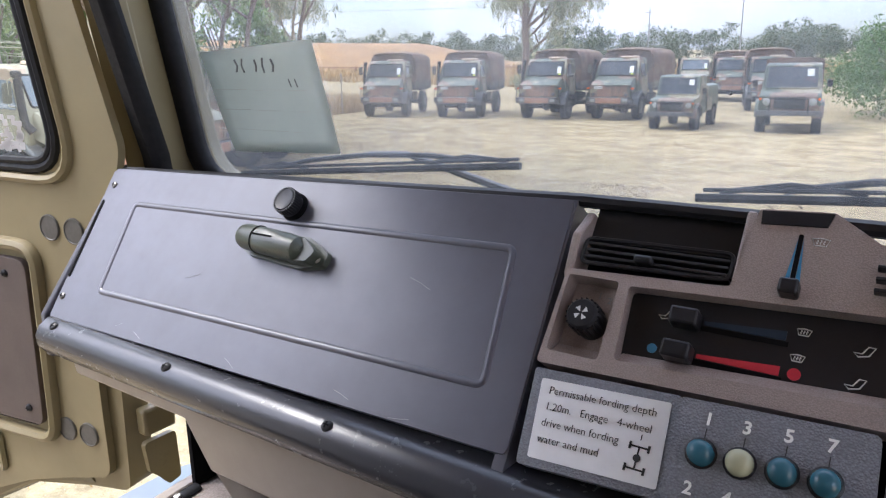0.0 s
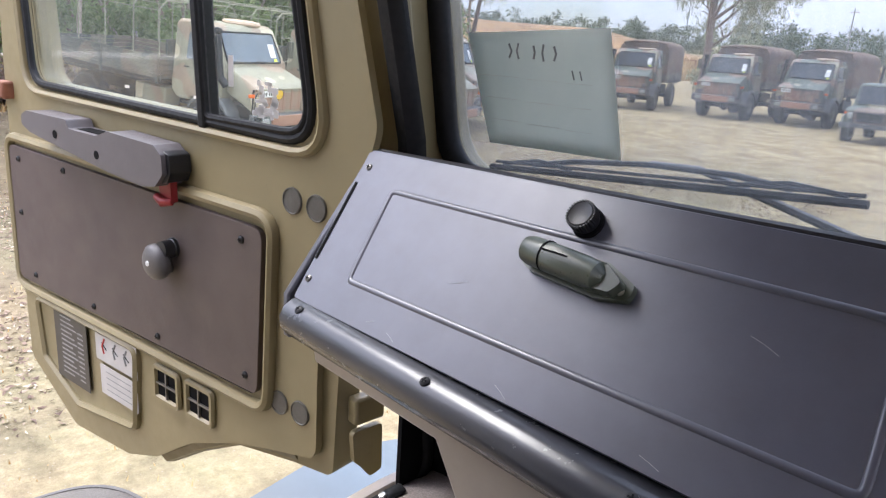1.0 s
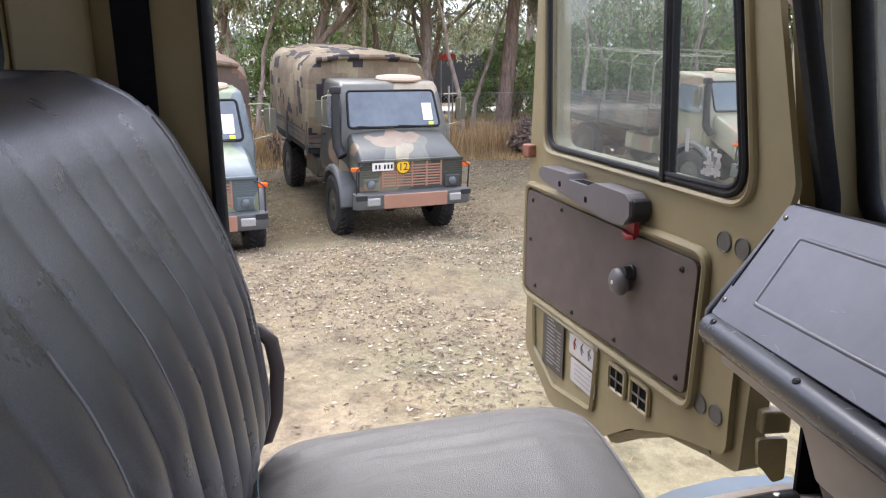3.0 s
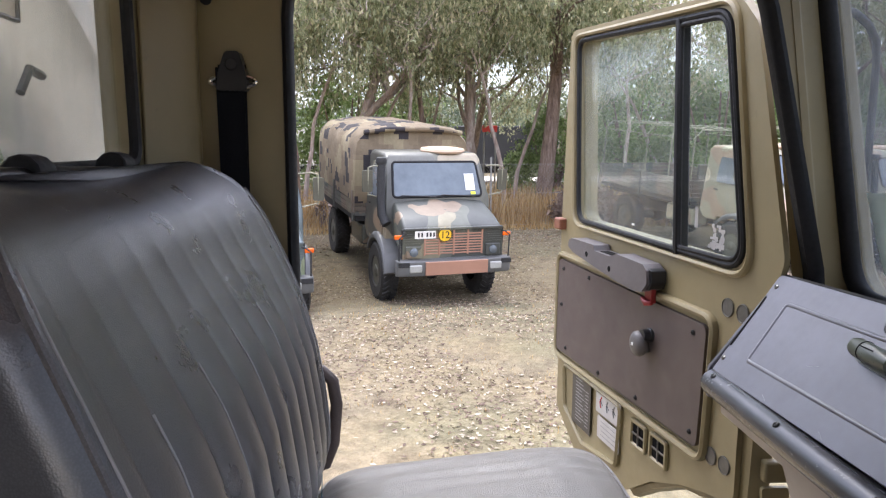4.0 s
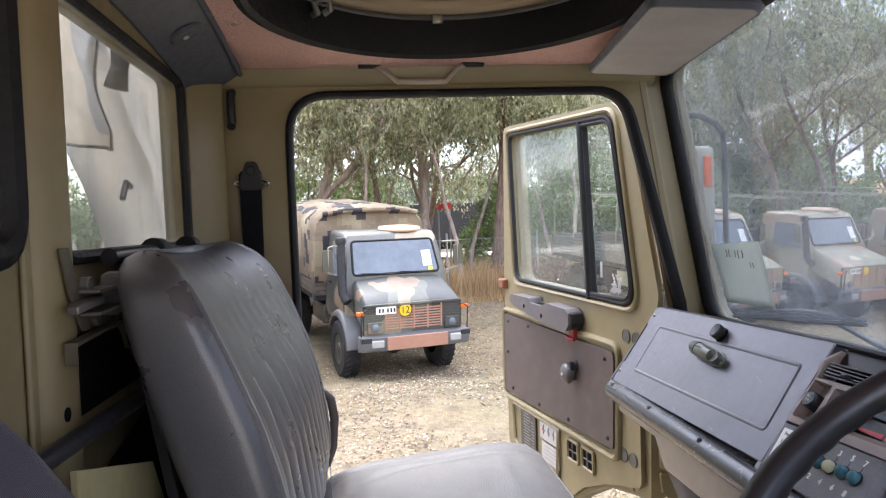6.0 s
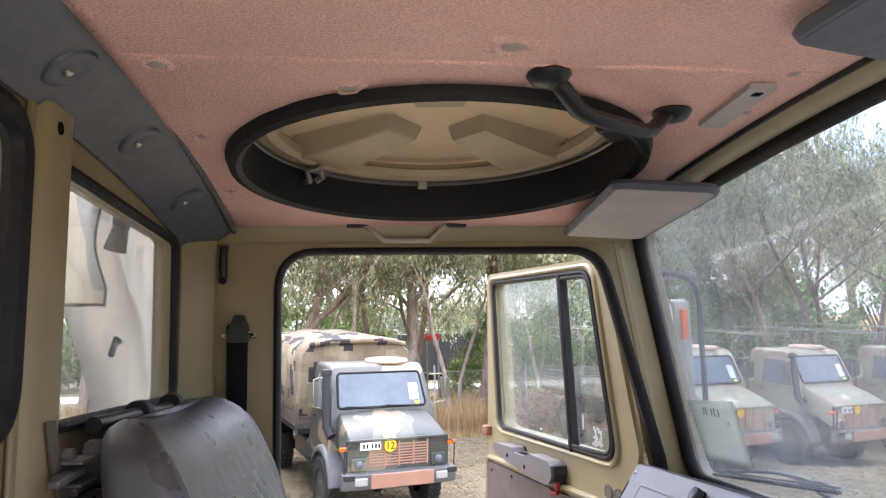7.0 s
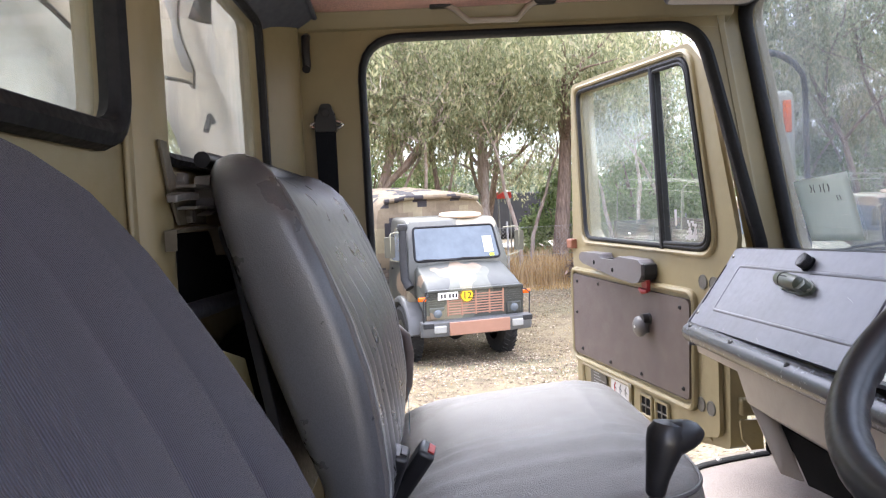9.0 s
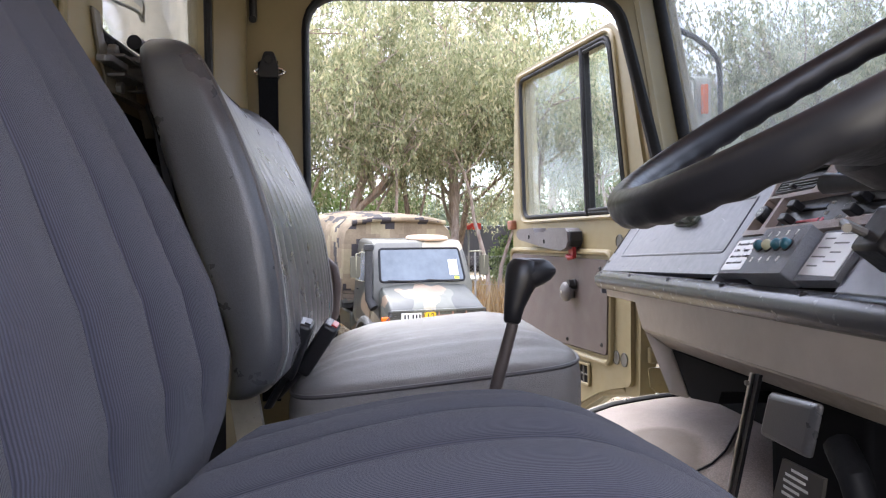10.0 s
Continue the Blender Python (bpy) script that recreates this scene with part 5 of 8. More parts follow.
for dy in (-0.0075, 0.0075):
    part("axle_symbol", cbox((ax.x, ax.y + dy, ax.z), (0.014, 0.0012, 0.0004)), M_black_print, sign)
    for dx in (-0.0065, 0.0065):
        part("axle_symbol", cbox((ax.x + dx, ax.y + dy, ax.z), (0.0016, 0.005, 0.0004)), M_black_print, sign)
part("axle_symbol", cbox((ax.x, ax.y, ax.z), (0.0012, 0.015, 0.0004)), M_black_print, sign)
part("axle_symbol", lathe([(0.0026, 0.0079), (0.0026, 0.0083), (0.0004, 0.0084)], 14, Matrix.Translation((ax.x, ax.y, 0))), M_black_print, sign)
letters("I", 0.006, Matrix.Translation((0.0395, 0.0515, 0.0079)), M_black_print, sign)

# switch block with numbered buttons
sw_b = part("switch_block", plate(rounded([(0.066, 0.004), (0.180, 0.009), (0.176, 0.0895), (0.062, 0.0845)], 0.005), [], xy, -0.01, 0.024), M_switch, dash, "grey grained plastic switch block", 0.003)
for k, (u, v) in enumerate(((0.083, 0.0520), (0.106, 0.0525), (0.1295, 0.0540), (0.1525, 0.0545))):
    b = part("push_button", lathe([(0.0085, 0.0241), (0.0082, 0.028), (0.0072, 0.033), (0.0045, 0.0355), (0.0006, 0.0362)], 22, Matrix.Translation((u, v, 0))), M_clear_btn if k == 1 else M_blue_btn, sw_b, "clear amber push button" if k == 1 else "domed blue push button")
    part("button_ring", lathe([(0.0098, 0.0240), (0.0098, 0.0255), (0.0085, 0.0262)], 22, Matrix.Translation((u, v, 0)), None, False, False), M_black, sw_b)
    part("leader_line", cbox((u, v + 0.012, 0.0243), (0.0006, 0.008, 0.0004)), M_black_print, sw_b)
    letters(str(2 * k + 1), 0.0112, Matrix.Translation((u - 0.0028, v + 0.0185, 0.0242)), M_white_bold, sw_b, weight=0.00028)
    letters(str(2 * k + 2), 0.0112, Matrix.Translation((u - 0.0060, v - 0.0262, 0.0242)), M_white_bold, sw_b, weight=0.00028)
# diagram plate to the right and the dark cluster beyond
dp = part("diagram_base", plate(rounded([(0.183, 0.010), (0.27, 0.015), (0.268, 0.095), (0.180, 0.090)], 0.003), [], xy, -0.01, 0.006), M_switch, dash, "", 0.0015)
dpl = part("diagram_plate", plate(rect(0.187, 0.020, 0.264, 0.087), [], xy, 0.0061, 0.0068), M_alu, dp, "silver diagram plate with grey print")
for k in range(8):
    part("print_bar", cbox((0.205 + 0.03 * (k % 2), 0.034 + 0.0072 * k, 0.0070), (0.022 + 0.004 * (k % 3), 0.0022, 0.0003)), M_grey_print, dpl)
part("right_panel", plate([(0.272, 0.0), (0.98, 0.0), (0.98, 0.232), (0.302, 0.232), (0.302, 0.1), (0.272, 0.1)], [], xy, -0.012, 0.0), M_dash, dash, "", 0.003)
clu = part("instrument_hood", plate(rounded([(0.42, 0.03), (0.86, 0.03), (0.86, 0.235), (0.42, 0.235)], 0.03), [], xy, 0.0, 0.05), M_black, dash, "black instrument hood", 0.012, 3)
for x in (0.52, 0.64, 0.76):
    g = part("gauge", lathe([(0.05, 0.0502), (0.05, 0.054), (0.046, 0.056), (0.044, 0.0515), (0.001, 0.0513)], 32, Matrix.Translation((x, 0.13, 0))), M_black, clu, "round black gauge")
    part("needle", cbox((x, 0.145, 0.0525), (0.002, 0.035, 0.0005)), M_white_print, g)
hb = part("handbrake_box", box((0.335, 0.03, 0.0), (0.385, 0.09, 0.05)), M_black, dash, "black valve box with steel lever", 0.006)
part("lever", tube([V(0.35, 0.05, 0.05), V(0.348, 0.045, 0.075), V(0.38, 0.03, 0.085)], 0.005, 8), M_dull, hb)

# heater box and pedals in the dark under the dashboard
# scaled 0.82 about the last eye point, to fit the camera's view
def shrink_to_view(bm):
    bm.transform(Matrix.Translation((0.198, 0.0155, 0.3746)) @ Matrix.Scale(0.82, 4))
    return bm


heater = thing("heater_unit", "black heater unit and printed notice under the dashboard", "heater", Matrix.Translation((0.15, 0.8, 1.7)))
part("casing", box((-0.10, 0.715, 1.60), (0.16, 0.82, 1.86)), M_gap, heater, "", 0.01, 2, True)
part("front_cover", shrink_to_view(loft([[V(-0.118 + 0.03 * k, 0.714, 1.752), V(0.034 + 0.02 * k, 0.714, 1.752), V(0.070, 0.714, 1.848), V(-0.084, 0.714, 1.838)] for k in (0,)] + [[V(-0.110, 0.700, 1.758), V(0.026, 0.700, 1.758), V(0.060, 0.700, 1.842), V(-0.078, 0.700, 1.832)]])), M_vinyl, heater, "grey box cover with rounded edges", 0.006, 3, True)
part("notice", shrink_to_view(plate([(-0.075, 1.655), (0.055, 1.655), (0.075, 1.738), (-0.040, 1.735)], [], xz, 0.704, 0.710)), M_plate_dark, heater, "dark notice with pale print", 0, 2, True)
for k in range(5):
    part("print_bar", shrink_to_view(cbox((0.010 - 0.006 * (k % 2) - 0.006 * k, 0.7035, 1.725 - 0.011 * k), (0.045 + 0.012 * (k % 3), 0.001, 0.0045))), M_white_print, heater, "", 0, 2, True)
part("hose", tube([V(0.12, 0.70, 1.80), V(0.17, 0.69, 1.77), V(0.19, 0.70, 1.70), V(0.17, 0.72, 1.6)], 0.022, 10), M_rubber, heater, "black hose", 0, 2, True)
stay = thing("dash_stay", "worn steel channel stay under the dashboard", "stay", Matrix.Translation((-0.03, 0.62, 1.75)))
for name_, x_, w_, y_, m_, lb_ in (("flange", 0.0, 0.007, 0.612, M_steel, "worn bright edge"), ("web", 0.0075, 0.015, 0.616, M_black, "black channel side")):
    part(name_, loft([[V(x_ + a - 0.472 * (1.884 - z), y_ + 0.036 * (1.884 - z) + q, z) for a, q in ((0.036, 0), (0.036 + w_, 0), (0.036 + w_, 0.006), (0.036, 0.006))] for z in (1.890, 1.60)]), m_, stay, lb_, 0.001, 2, True)
part("bolt", cyl((0.037, 0.611, 1.874), (0.037, 0.606, 1.874), 0.004, None, 6), M_dull, stay, "", 0, 2, True)

# ---- passenger door, swung open: local x along the door from its hinge, y to the inside, z up ----
DA = math.atan(0.177)
MDOOR = Matrix(((-math.cos(DA), math.sin(DA), 0, -0.80), (-math.sin(DA), -math.cos(DA), 0, 0.7042), (0, 0, 1, 0), (0, 0, 0, 1)))
door = thing("door_1", "olive painted truck door standing open, with brown card and split window", "door", MDOOR, kind="structure")
D_OUT = rounded([(0.003, 1.82), (0.003, 1.708), (0.11, 1.682), (0.20, 1.655), (0.33, 1.60), (0.44, 1.525), (0.545, 1.487), (0.76, 1.468), (0.945, 1.575), (0.945, 2.15), (0.905, 2.752), (0.092, 2.712), (0.018, 2.64), (-0.098, 2.215), (-0.055, 2.07), (0.0, 1.93)],
                [0.0, 0.03, 0.06, 0.08, 0.08, 0.05, 0.05, 0.05, 0.03, 0.05, 0.04, 0.06, 0.05, 0.05, 0.05, 0.03], 6)
D_WIN = rounded([(0.812, 2.196), (0.845, 2.716), (0.105, 2.678), (0.008, 2.18)], [0.05, 0.035, 0.06, 0.055], 6)
part("skin", plate(D_OUT, [D_WIN], xz, -0.012, 0.0), M_cab, door, "", 0.006, 2)
outer_pts = rounded([(-0.028, 1.86), (-0.020, 1.683), (0.064, 1.672), (0.20, 1.645), (0.44, 1.525), (0.545, 1.487), (0.76, 1.468), (0.945, 1.575), (0.945, 2.15), (0.905, 2.752), (0.13, 2.712), (0.078, 2.64), (-0.020, 2.24), (-0.028, 2.0)], 0.02, 4)
part("outer_shell", plate([(u * 1.0, v) for u, v in outer_pts], [D_WIN], xz, -0.060, -0.013), M_cab, door, "", 0.01, 3)
# raised swage round the window and along the belt
for k, (off, r) in enumerate(((0.026, 0.011),)):
    c = V(0.45, 2.44).to_2d()
    part("window_swage", tube([V(p.x, 0.0, p.y) for p in [V(*q).to_2d() + (V(*q).to_2d() - c).normalized() * off for q in D_WIN]], r, 8, None, True, 0.7), M_cab, door)
win = part("window", tube([V(u, 0.0, v) for u, v in D_WIN], 0.0075, 8, None, True), M_rubber, door, "split side window in black rubber")
part("divider", plate([(0.245, 2.175), (0.263, 2.175), (0.296, 2.69), (0.281, 2.69)], [], xz, -0.022, 0.010), M_rubber, win, "black divider bar", 0.004)
QT = rounded([(0.248, 2.192), (0.281, 2.675), (0.110, 2.667), (0.018, 2.192)], [0.012, 0.012, 0.05, 0.045], 5)
part("quarter_seal", tube([V(u, 0.002, v) for u, v in QT], 0.006, 8, None, True), M_rubber, win)
gp = part("pane", plate(D_WIN, [], xz, -0.020, -0.016), M_glass_door, win, "dusty clear glass", smooth=0)
gp.visible_shadow = False
rs_ = random.Random(9)
for _ in range(26):
    eu, ev = rs_.uniform(0.105, 0.160), rs_.uniform(2.200, 2.248)
    part("sticker_rest", plate(rounded(rect(eu, ev, eu + rs_.uniform(0.006, 0.016), ev + rs_.uniform(0.004, 0.012)), 0.002, 2), [], xz, -0.0158, -0.0154), M_sheet, win, "peeling pale sticker rest")
part("maker_mark", cbox((0.212, -0.0156, 2.262), (0.012, 0.0004, 0.045)), M_sheet, win)
for x in (0.30, 0.50):
    part("etched_mark", cbox((x, -0.0156, 2.215), (0.014, 0.0004, 0.005)), M_pale, win)
# brown card with its raised rim
CARD = rounded([(0.128, 1.772), (0.940, 1.768), (0.932, 2.062), (0.112, 2.045)], 0.022, 5)
part("door_card", plate(CARD, [], xz, 0.0004, 0.010), M_panel, door, "brown grained door card", 0.003)
RIM = rounded([(0.108, 1.752), (0.948, 1.748), (0.942, 2.078), (0.092, 2.066)], 0.035, 6)
part("card_rim", tube([V(u, 0.003, v) for u, v in RIM], 0.012, 8, None, True, 0.8), M_cab, door, "pressed olive rim round the card")
for u, v in ((0.16, 2.02), (0.155, 1.80), (0.40, 1.79), (0.62, 1.785), (0.86, 1.79), (0.89, 2.035), (0.70, 2.04), (0.90, 1.92)):
    screw(0, 0, 0, 0.0065, door, M_black, Matrix.Translation((u, 0.010, v)) @ Matrix.Rotation(radians(-90), 4, "X"))
# armrest with pull, red lever
def armx(u, v, d):
    return (0.298 + (u - 0.275) * 0.87, d, v)


arm = part("armrest", plate(rounded([(0.275, 2.100), (0.30, 2.078), (0.345, 2.072), (0.47, 2.080), (0.775, 2.112), (0.812, 2.124), (0.810, 2.142), (0.785, 2.151), (0.614, 2.151), (0.604, 2.136), (0.50, 2.135), (0.455, 2.147), (0.30, 2.143), (0.278, 2.130)], 0.007, 4), [], armx, 0.004, 0.050), M_arm, door, "brown grey moulded armrest pull with a finger notch", 0.012, 5)
part("finger_recess", box((0.505, 0.012, 2.130), (0.580, 0.040, 2.1365)), M_gap, arm, "dark finger recess", 0.002)
part("end_cap", plate(rounded([(0.266, 2.102), (0.276, 2.086), (0.296, 2.082), (0.290, 2.136), (0.268, 2.130)], 0.005, 3), [], armx, 0.004, 0.042), M_black, arm, "dark rounded end", 0.006, 3)
for u, v in ((0.493, 2.103), (0.635, 2.120)):
    part("screw_hole", cyl((u, 0.0495, v), (u, 0.0508, v), 0.0075, None, 14), M_gap, arm, "dark screw hole")
M_lever = flat_mat("dark_red_plastic", (0.28, 0.02, 0.025), 0.4)
part("release_lever", plate(rounded([(0.312, 2.100), (0.350, 2.100), (0.342, 2.058), (0.330, 2.046), (0.312, 2.050)], 0.005), [], xz, 0.016, 0.028), M_lever, door, "red door release lever", 0.003)
part("lever_tip", tube([V(0.312, 0.026, 2.052), V(0.326, 0.034, 2.050), V(0.346, 0.032, 2.056)], [0.006, 0.008, 0.006], 10), M_lever, door, "", 0)
# folded window winder
MW = Matrix.Translation((0.354, -0.014, 1.944)) @ Matrix.Rotation(radians(-90), 4, "X")
wn_ = part("window_winder", lathe([(0.029, 0.040), (0.031, 0.046), (0.030, 0.053), (0.024, 0.059), (0.013, 0.0625), (0.001, 0.0635)], 32, MW), M_vinyl_side, door, "dark grey domed window winder", 0, 2)
part("boss", lathe([(0.019, 0.008), (0.019, 0.014), (0.0165, 0.016), (0.0165, 0.022), (0.0145, 0.024), (0.0145, 0.046), (0.001, 0.047)], 26, Matrix.Translation((0.338, -0.002, 1.968)) @ Matrix.Diagonal((1, 0.78, 1, 1)) @ Matrix.Rotation(radians(-90), 4, "X")), M_gloss, wn_, "black ribbed spindle")
part("arm", loft([[V(0.338, y, 1.924), V(0.368, y, 1.924), V(0.364, y, 1.950), V(0.346, y, 1.950)] for y in (0.010, 0.032)]), M_vinyl_side, wn_, "", 0.004, 2)
part("hub_screw", lathe([(0.0048, 0.0615), (0.0045, 0.0645), (0.0015, 0.065)], 14, MW), M_white_print, wn_, "pale hub screw")
# round blanking plugs
for u, v in ((0.057, 2.097), (0.008, 2.095), (0.085, 1.774), (0.038, 1.774)):
    part("plug", lathe([(0.0195, 0.0), (0.019, 0.0028), (0.0178, 0.0032), (0.017, 0.0018), (0.001, 0.0022)], 24, Matrix.Translation((u, 0, v)) @ Matrix.Rotation(radians(-90), 4, "X")), M_plug, door, "round dark grey blanking plug")
# recess with data plate and instruction sheet
REC = rounded([(0.485, 1.735), (0.50, 1.565), (0.72, 1.535), (0.86, 1.60), (0.875, 1.735)], 0.02, 4)
rec_in = [(0.68 + (u - 0.68) * 0.90, 1.645 + (v - 1.645) * 0.86) for u, v in REC]
part("recess", loft([[V(u, 0.006, v) for u, v in REC], [V(u, 0.001, v) for u, v in rec_in], [V(u, 0.0008, v) for u, v in [(0.68 + (a - 0.68) * 0.1, 1.645 + (b - 1.645) * 0.1) for a, b in REC]]], None, True, False, True), M_cab, door, "shallow olive recess")
part("recess_rim", tube([V(u, 0.003, v) for u, v in REC], 0.010, 6, None, True, 0.8), M_cab, door)
dpn = part("data_plate", plate(rect(0.668, 1.578, 0.802, 1.738), [], xz, 0.0062, 0.0075), M_plate_dark, door, "dark data plate with rows of pale print")
for k in range(13):
    wk_ = 0.045 + 0.02 * ((k * 7) % 3) / 2
    part("print_bar", cbox((0.775 - wk_ / 2, 0.0077, 1.722 - 0.0105 * k), (wk_, 0.0004, 0.0032)), M_grey_print, dpn)
    if k > 1:
        part("print_bar", cbox((0.695, 0.0077, 1.722 - 0.0105 * k), (0.022, 0.0004, 0.0032)), M_grey_print, dpn)
ins = part("instruction_sheet", plate(rounded(rect(0.482, 1.672, 0.632, 1.748), 0.004), [], xz, 0.0062, 0.0072), M_sheet, door, "white sheet with small line drawings")
for k, cx_ in enumerate((0.60, 0.56, 0.52)):
    part("drawing_bar", tube([V(cx_, 0.0074, 1.69), V(cx_ + 0.006, 0.0074, 1.706), V(cx_ - 0.004, 0.0074, 1.722)], 0.0022, 6), M_red if k == 0 else M_grey_print, ins)
    part("drawing_bar", tube([V(cx_ - 0.01, 0.0074, 1.70), V(cx_ + 0.008, 0.0074, 1.712)], 0.0012, 6), M_black_print, ins)
ins2 = part("instruction_sheet", plate(rounded(rect(0.486, 1.600, 0.620, 1.664), 0.004), [], xz, 0.0062, 0.0072), M_sheet, door, "white sheet with faint print")
for k in range(4):
    part("print_bar", cbox((0.553, 0.0074, 1.652 - 0.013 * k), (0.09, 0.0003, 0.002)), M_grey_print, ins2)
for u0, v0 in ((0.387, 1.694), (0.289, 1.697)):
    vt = part("vent", tube([V(u0 + a, 0.004, v0 + b) for a, b in rounded(rect(-0.036, -0.031, 0.036, 0.031), 0.008, 4)], 0.006, 6, None, True), M_cab, door, "small square vent with a black grid")
    part("vent_hole", cbox((u0, 0.002, v0), (0.060, 0.004, 0.050)), M_gap, vt)
    part("vent_bar", cbox((u0, 0.006, v0), (0.060, 0.004, 0.003)), M_dull, vt)
    part("vent_bar", cbox((u0, 0.006, v0), (0.003, 0.004, 0.052)), M_dull, vt)
part("striker", box((0.905, -0.02, 2.155), (0.955, 0.022, 2.19)), M_rust, door, "rusty brown door catch", 0.005)
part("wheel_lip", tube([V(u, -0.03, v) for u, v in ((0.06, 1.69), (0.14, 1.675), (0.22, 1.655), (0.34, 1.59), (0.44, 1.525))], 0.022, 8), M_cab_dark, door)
for v in (2.12,):
    h = part("hinge", box((-0.10, -0.055, v - 0.035), (-0.02, -0.02, v + 0.035)), M_cab, door, "olive steel hinge", 0.006)
    part("pin", cyl((-0.092, -0.035, v - 0.05), (-0.092, -0.035, v + 0.05), 0.012, None, 14), M_dull, h)
hg = thing("hinge_bracket", "olive steel door hinge bracket on the pillar", "hinge", Matrix.Translation((-0.76, 0.74, 1.78)))
part("upper_leaf", box((-0.775, 0.738, 1.775), (-0.752, 0.792, 1.818)), M_cab, hg, "", 0.005, 2, True)
part("lower_leaf", plate(rounded([(0.735, 1.765), (0.79, 1.765), (0.792, 1.685), (0.77, 1.68), (0.755, 1.70), (0.74, 1.715)], 0.008), [], yz, -0.765, -0.755), M_cab, hg, "", 0.003, 2, True)
part("bolt", cyl((-0.777, 0.765, 1.735), (-0.783, 0.765, 1.735), 0.009, None, 6), M_dull, hg, "", 0.001, 2, True)


# ---- seats ----
def backrest(profile, xc, pleats, depth, band, dip=0.0):
    """Horizontal loops of a padded backrest. profile: (z, front y, thickness, half width); pleats run up the middle band."""
    zs = [p[0] for p in profile]
    loops = []
    N = 150
    for z in np.linspace(zs[0], zs[-1], 60):
        yf, th, hw = (float(np.interp(z, zs, [p[k] for p in profile])) for k in (1, 2, 3))
        rc = min(0.028, th * 0.42, hw * 0.42)
        rise, tip = smoothstep(zs[-1] - 0.28, zs[-1] - 0.08, z), smoothstep(zs[-1] - 0.08, zs[-1], z)
        fade = smoothstep(zs[0] + 0.02, zs[0] + 0.09, z) * (1 - smoothstep(zs[-1] - 0.15, zs[-1] - 0.02, z))
        lp = []
        for i in range(N + 1):
            x = -(hw - rc) + 2 * (hw - rc) * i / N
            hollow = 1 - (x / hw) ** 2
            y = yf + 0.006 * hollow - 0.006 - dip * hollow * rise
            k = (x / (hw * band)) * 0.5 + 0.5
            if 0 < k < 1:
                y += depth * fade * (1.0 - 0.84 * smoothstep(zs[0] + 0.12, zs[-1] - 0.1, z)) * (abs(math.sin(pleats * math.pi * k)) ** 0.6 - 1.0)
            lp.append(V(xc + x, y, z - 0.5 * dip * hollow * tip))
        for j in range(1, 7):
            t = math.pi / 2 * j / 6
            lp.append(V(xc + hw - rc + rc * math.sin(t), yf - 0.006 - rc + rc * math.cos(t), z))
        yb = yf - th
        for j in range(0, 7):
            t = math.pi / 2 * j / 6
            lp.append(V(xc + hw - rc + rc * math.cos(t), yb + rc - rc * math.sin(t), z))
        for i in range(1, 12):
            k = -1 + 2 * i / 12
            lp.append(V(xc - (hw - rc) * k, yb - dip * (1 - k * k) * rise, z - 0.5 * dip * (1 - k * k) * tip))
        for j in range(0, 7):
            t = math.pi / 2 * j / 6
            lp.append(V(xc - hw + rc - rc * math.sin(t), yb + rc - rc * math.cos(t), z))
        for j in range(0, 6):
            t = math.pi / 2 * j / 6
            lp.append(V(xc - hw + rc - rc * math.cos(t), yf - 0.006 - rc + rc * math.sin(t), z))
        loops.append(lp)
    return loft(loops)


def cushion_loops(wx, wy, z0, z1, crown):
    """A boxed cushion: upright sides, a sharp sewn edge, a soft top with creases drawn along the side edges."""
    loops = []
    n = 150
    side = [(0.93, z0), (0.985, z0 + 0.02), (1.0, z0 + (z1 - z0) * 0.45), (1.002, z1 - 0.045), (0.992, z1 - 0.030), (0.972, z1 - 0.018)]
    top = [(s, float(np.interp(s, [0.05, 0.3, 0.55, 0.75, 0.88, 0.95], [z1 + crown, z1 + crown * 0.95, z1 + crown * 0.75, z1 + crown * 0.35, z1 - 0.003, z1 - 0.012]))) for s in np.linspace(0.95, 0.04, 30)]
    for s, z in side + top:
        lp = []
        for j in range(n):
            a = 2 * math.pi * j / n
            ca, sa = math.cos(a), math.sin(a)
            x, y = math.copysign(abs(ca) ** 0.30, ca) * wx / 2 * s, math.copysign(abs(sa) ** 0.30, sa) * wy / 2 * s
            k = 0.0
            if s < 0.96:
                edge = smoothstep(0.10, 0.45, abs(x) / (wx / 2)) * smoothstep(0.03, 0.1, wx / 2 - abs(x))
                k = 0.0040 * edge * (1 - 2.2 * abs(noise.noise(V(x * 26 + y * 4, y * 4.5, 2.0)))) + 0.003 * noise.noise(V(x * 9, y * 7, 5.0))
                k *= smoothstep(0.03, 0.12, 1 - abs(y) / (wy / 2) * 0.98)
            lp.append(V(x, y, z + k))
        loops.append(lp)
    return loops


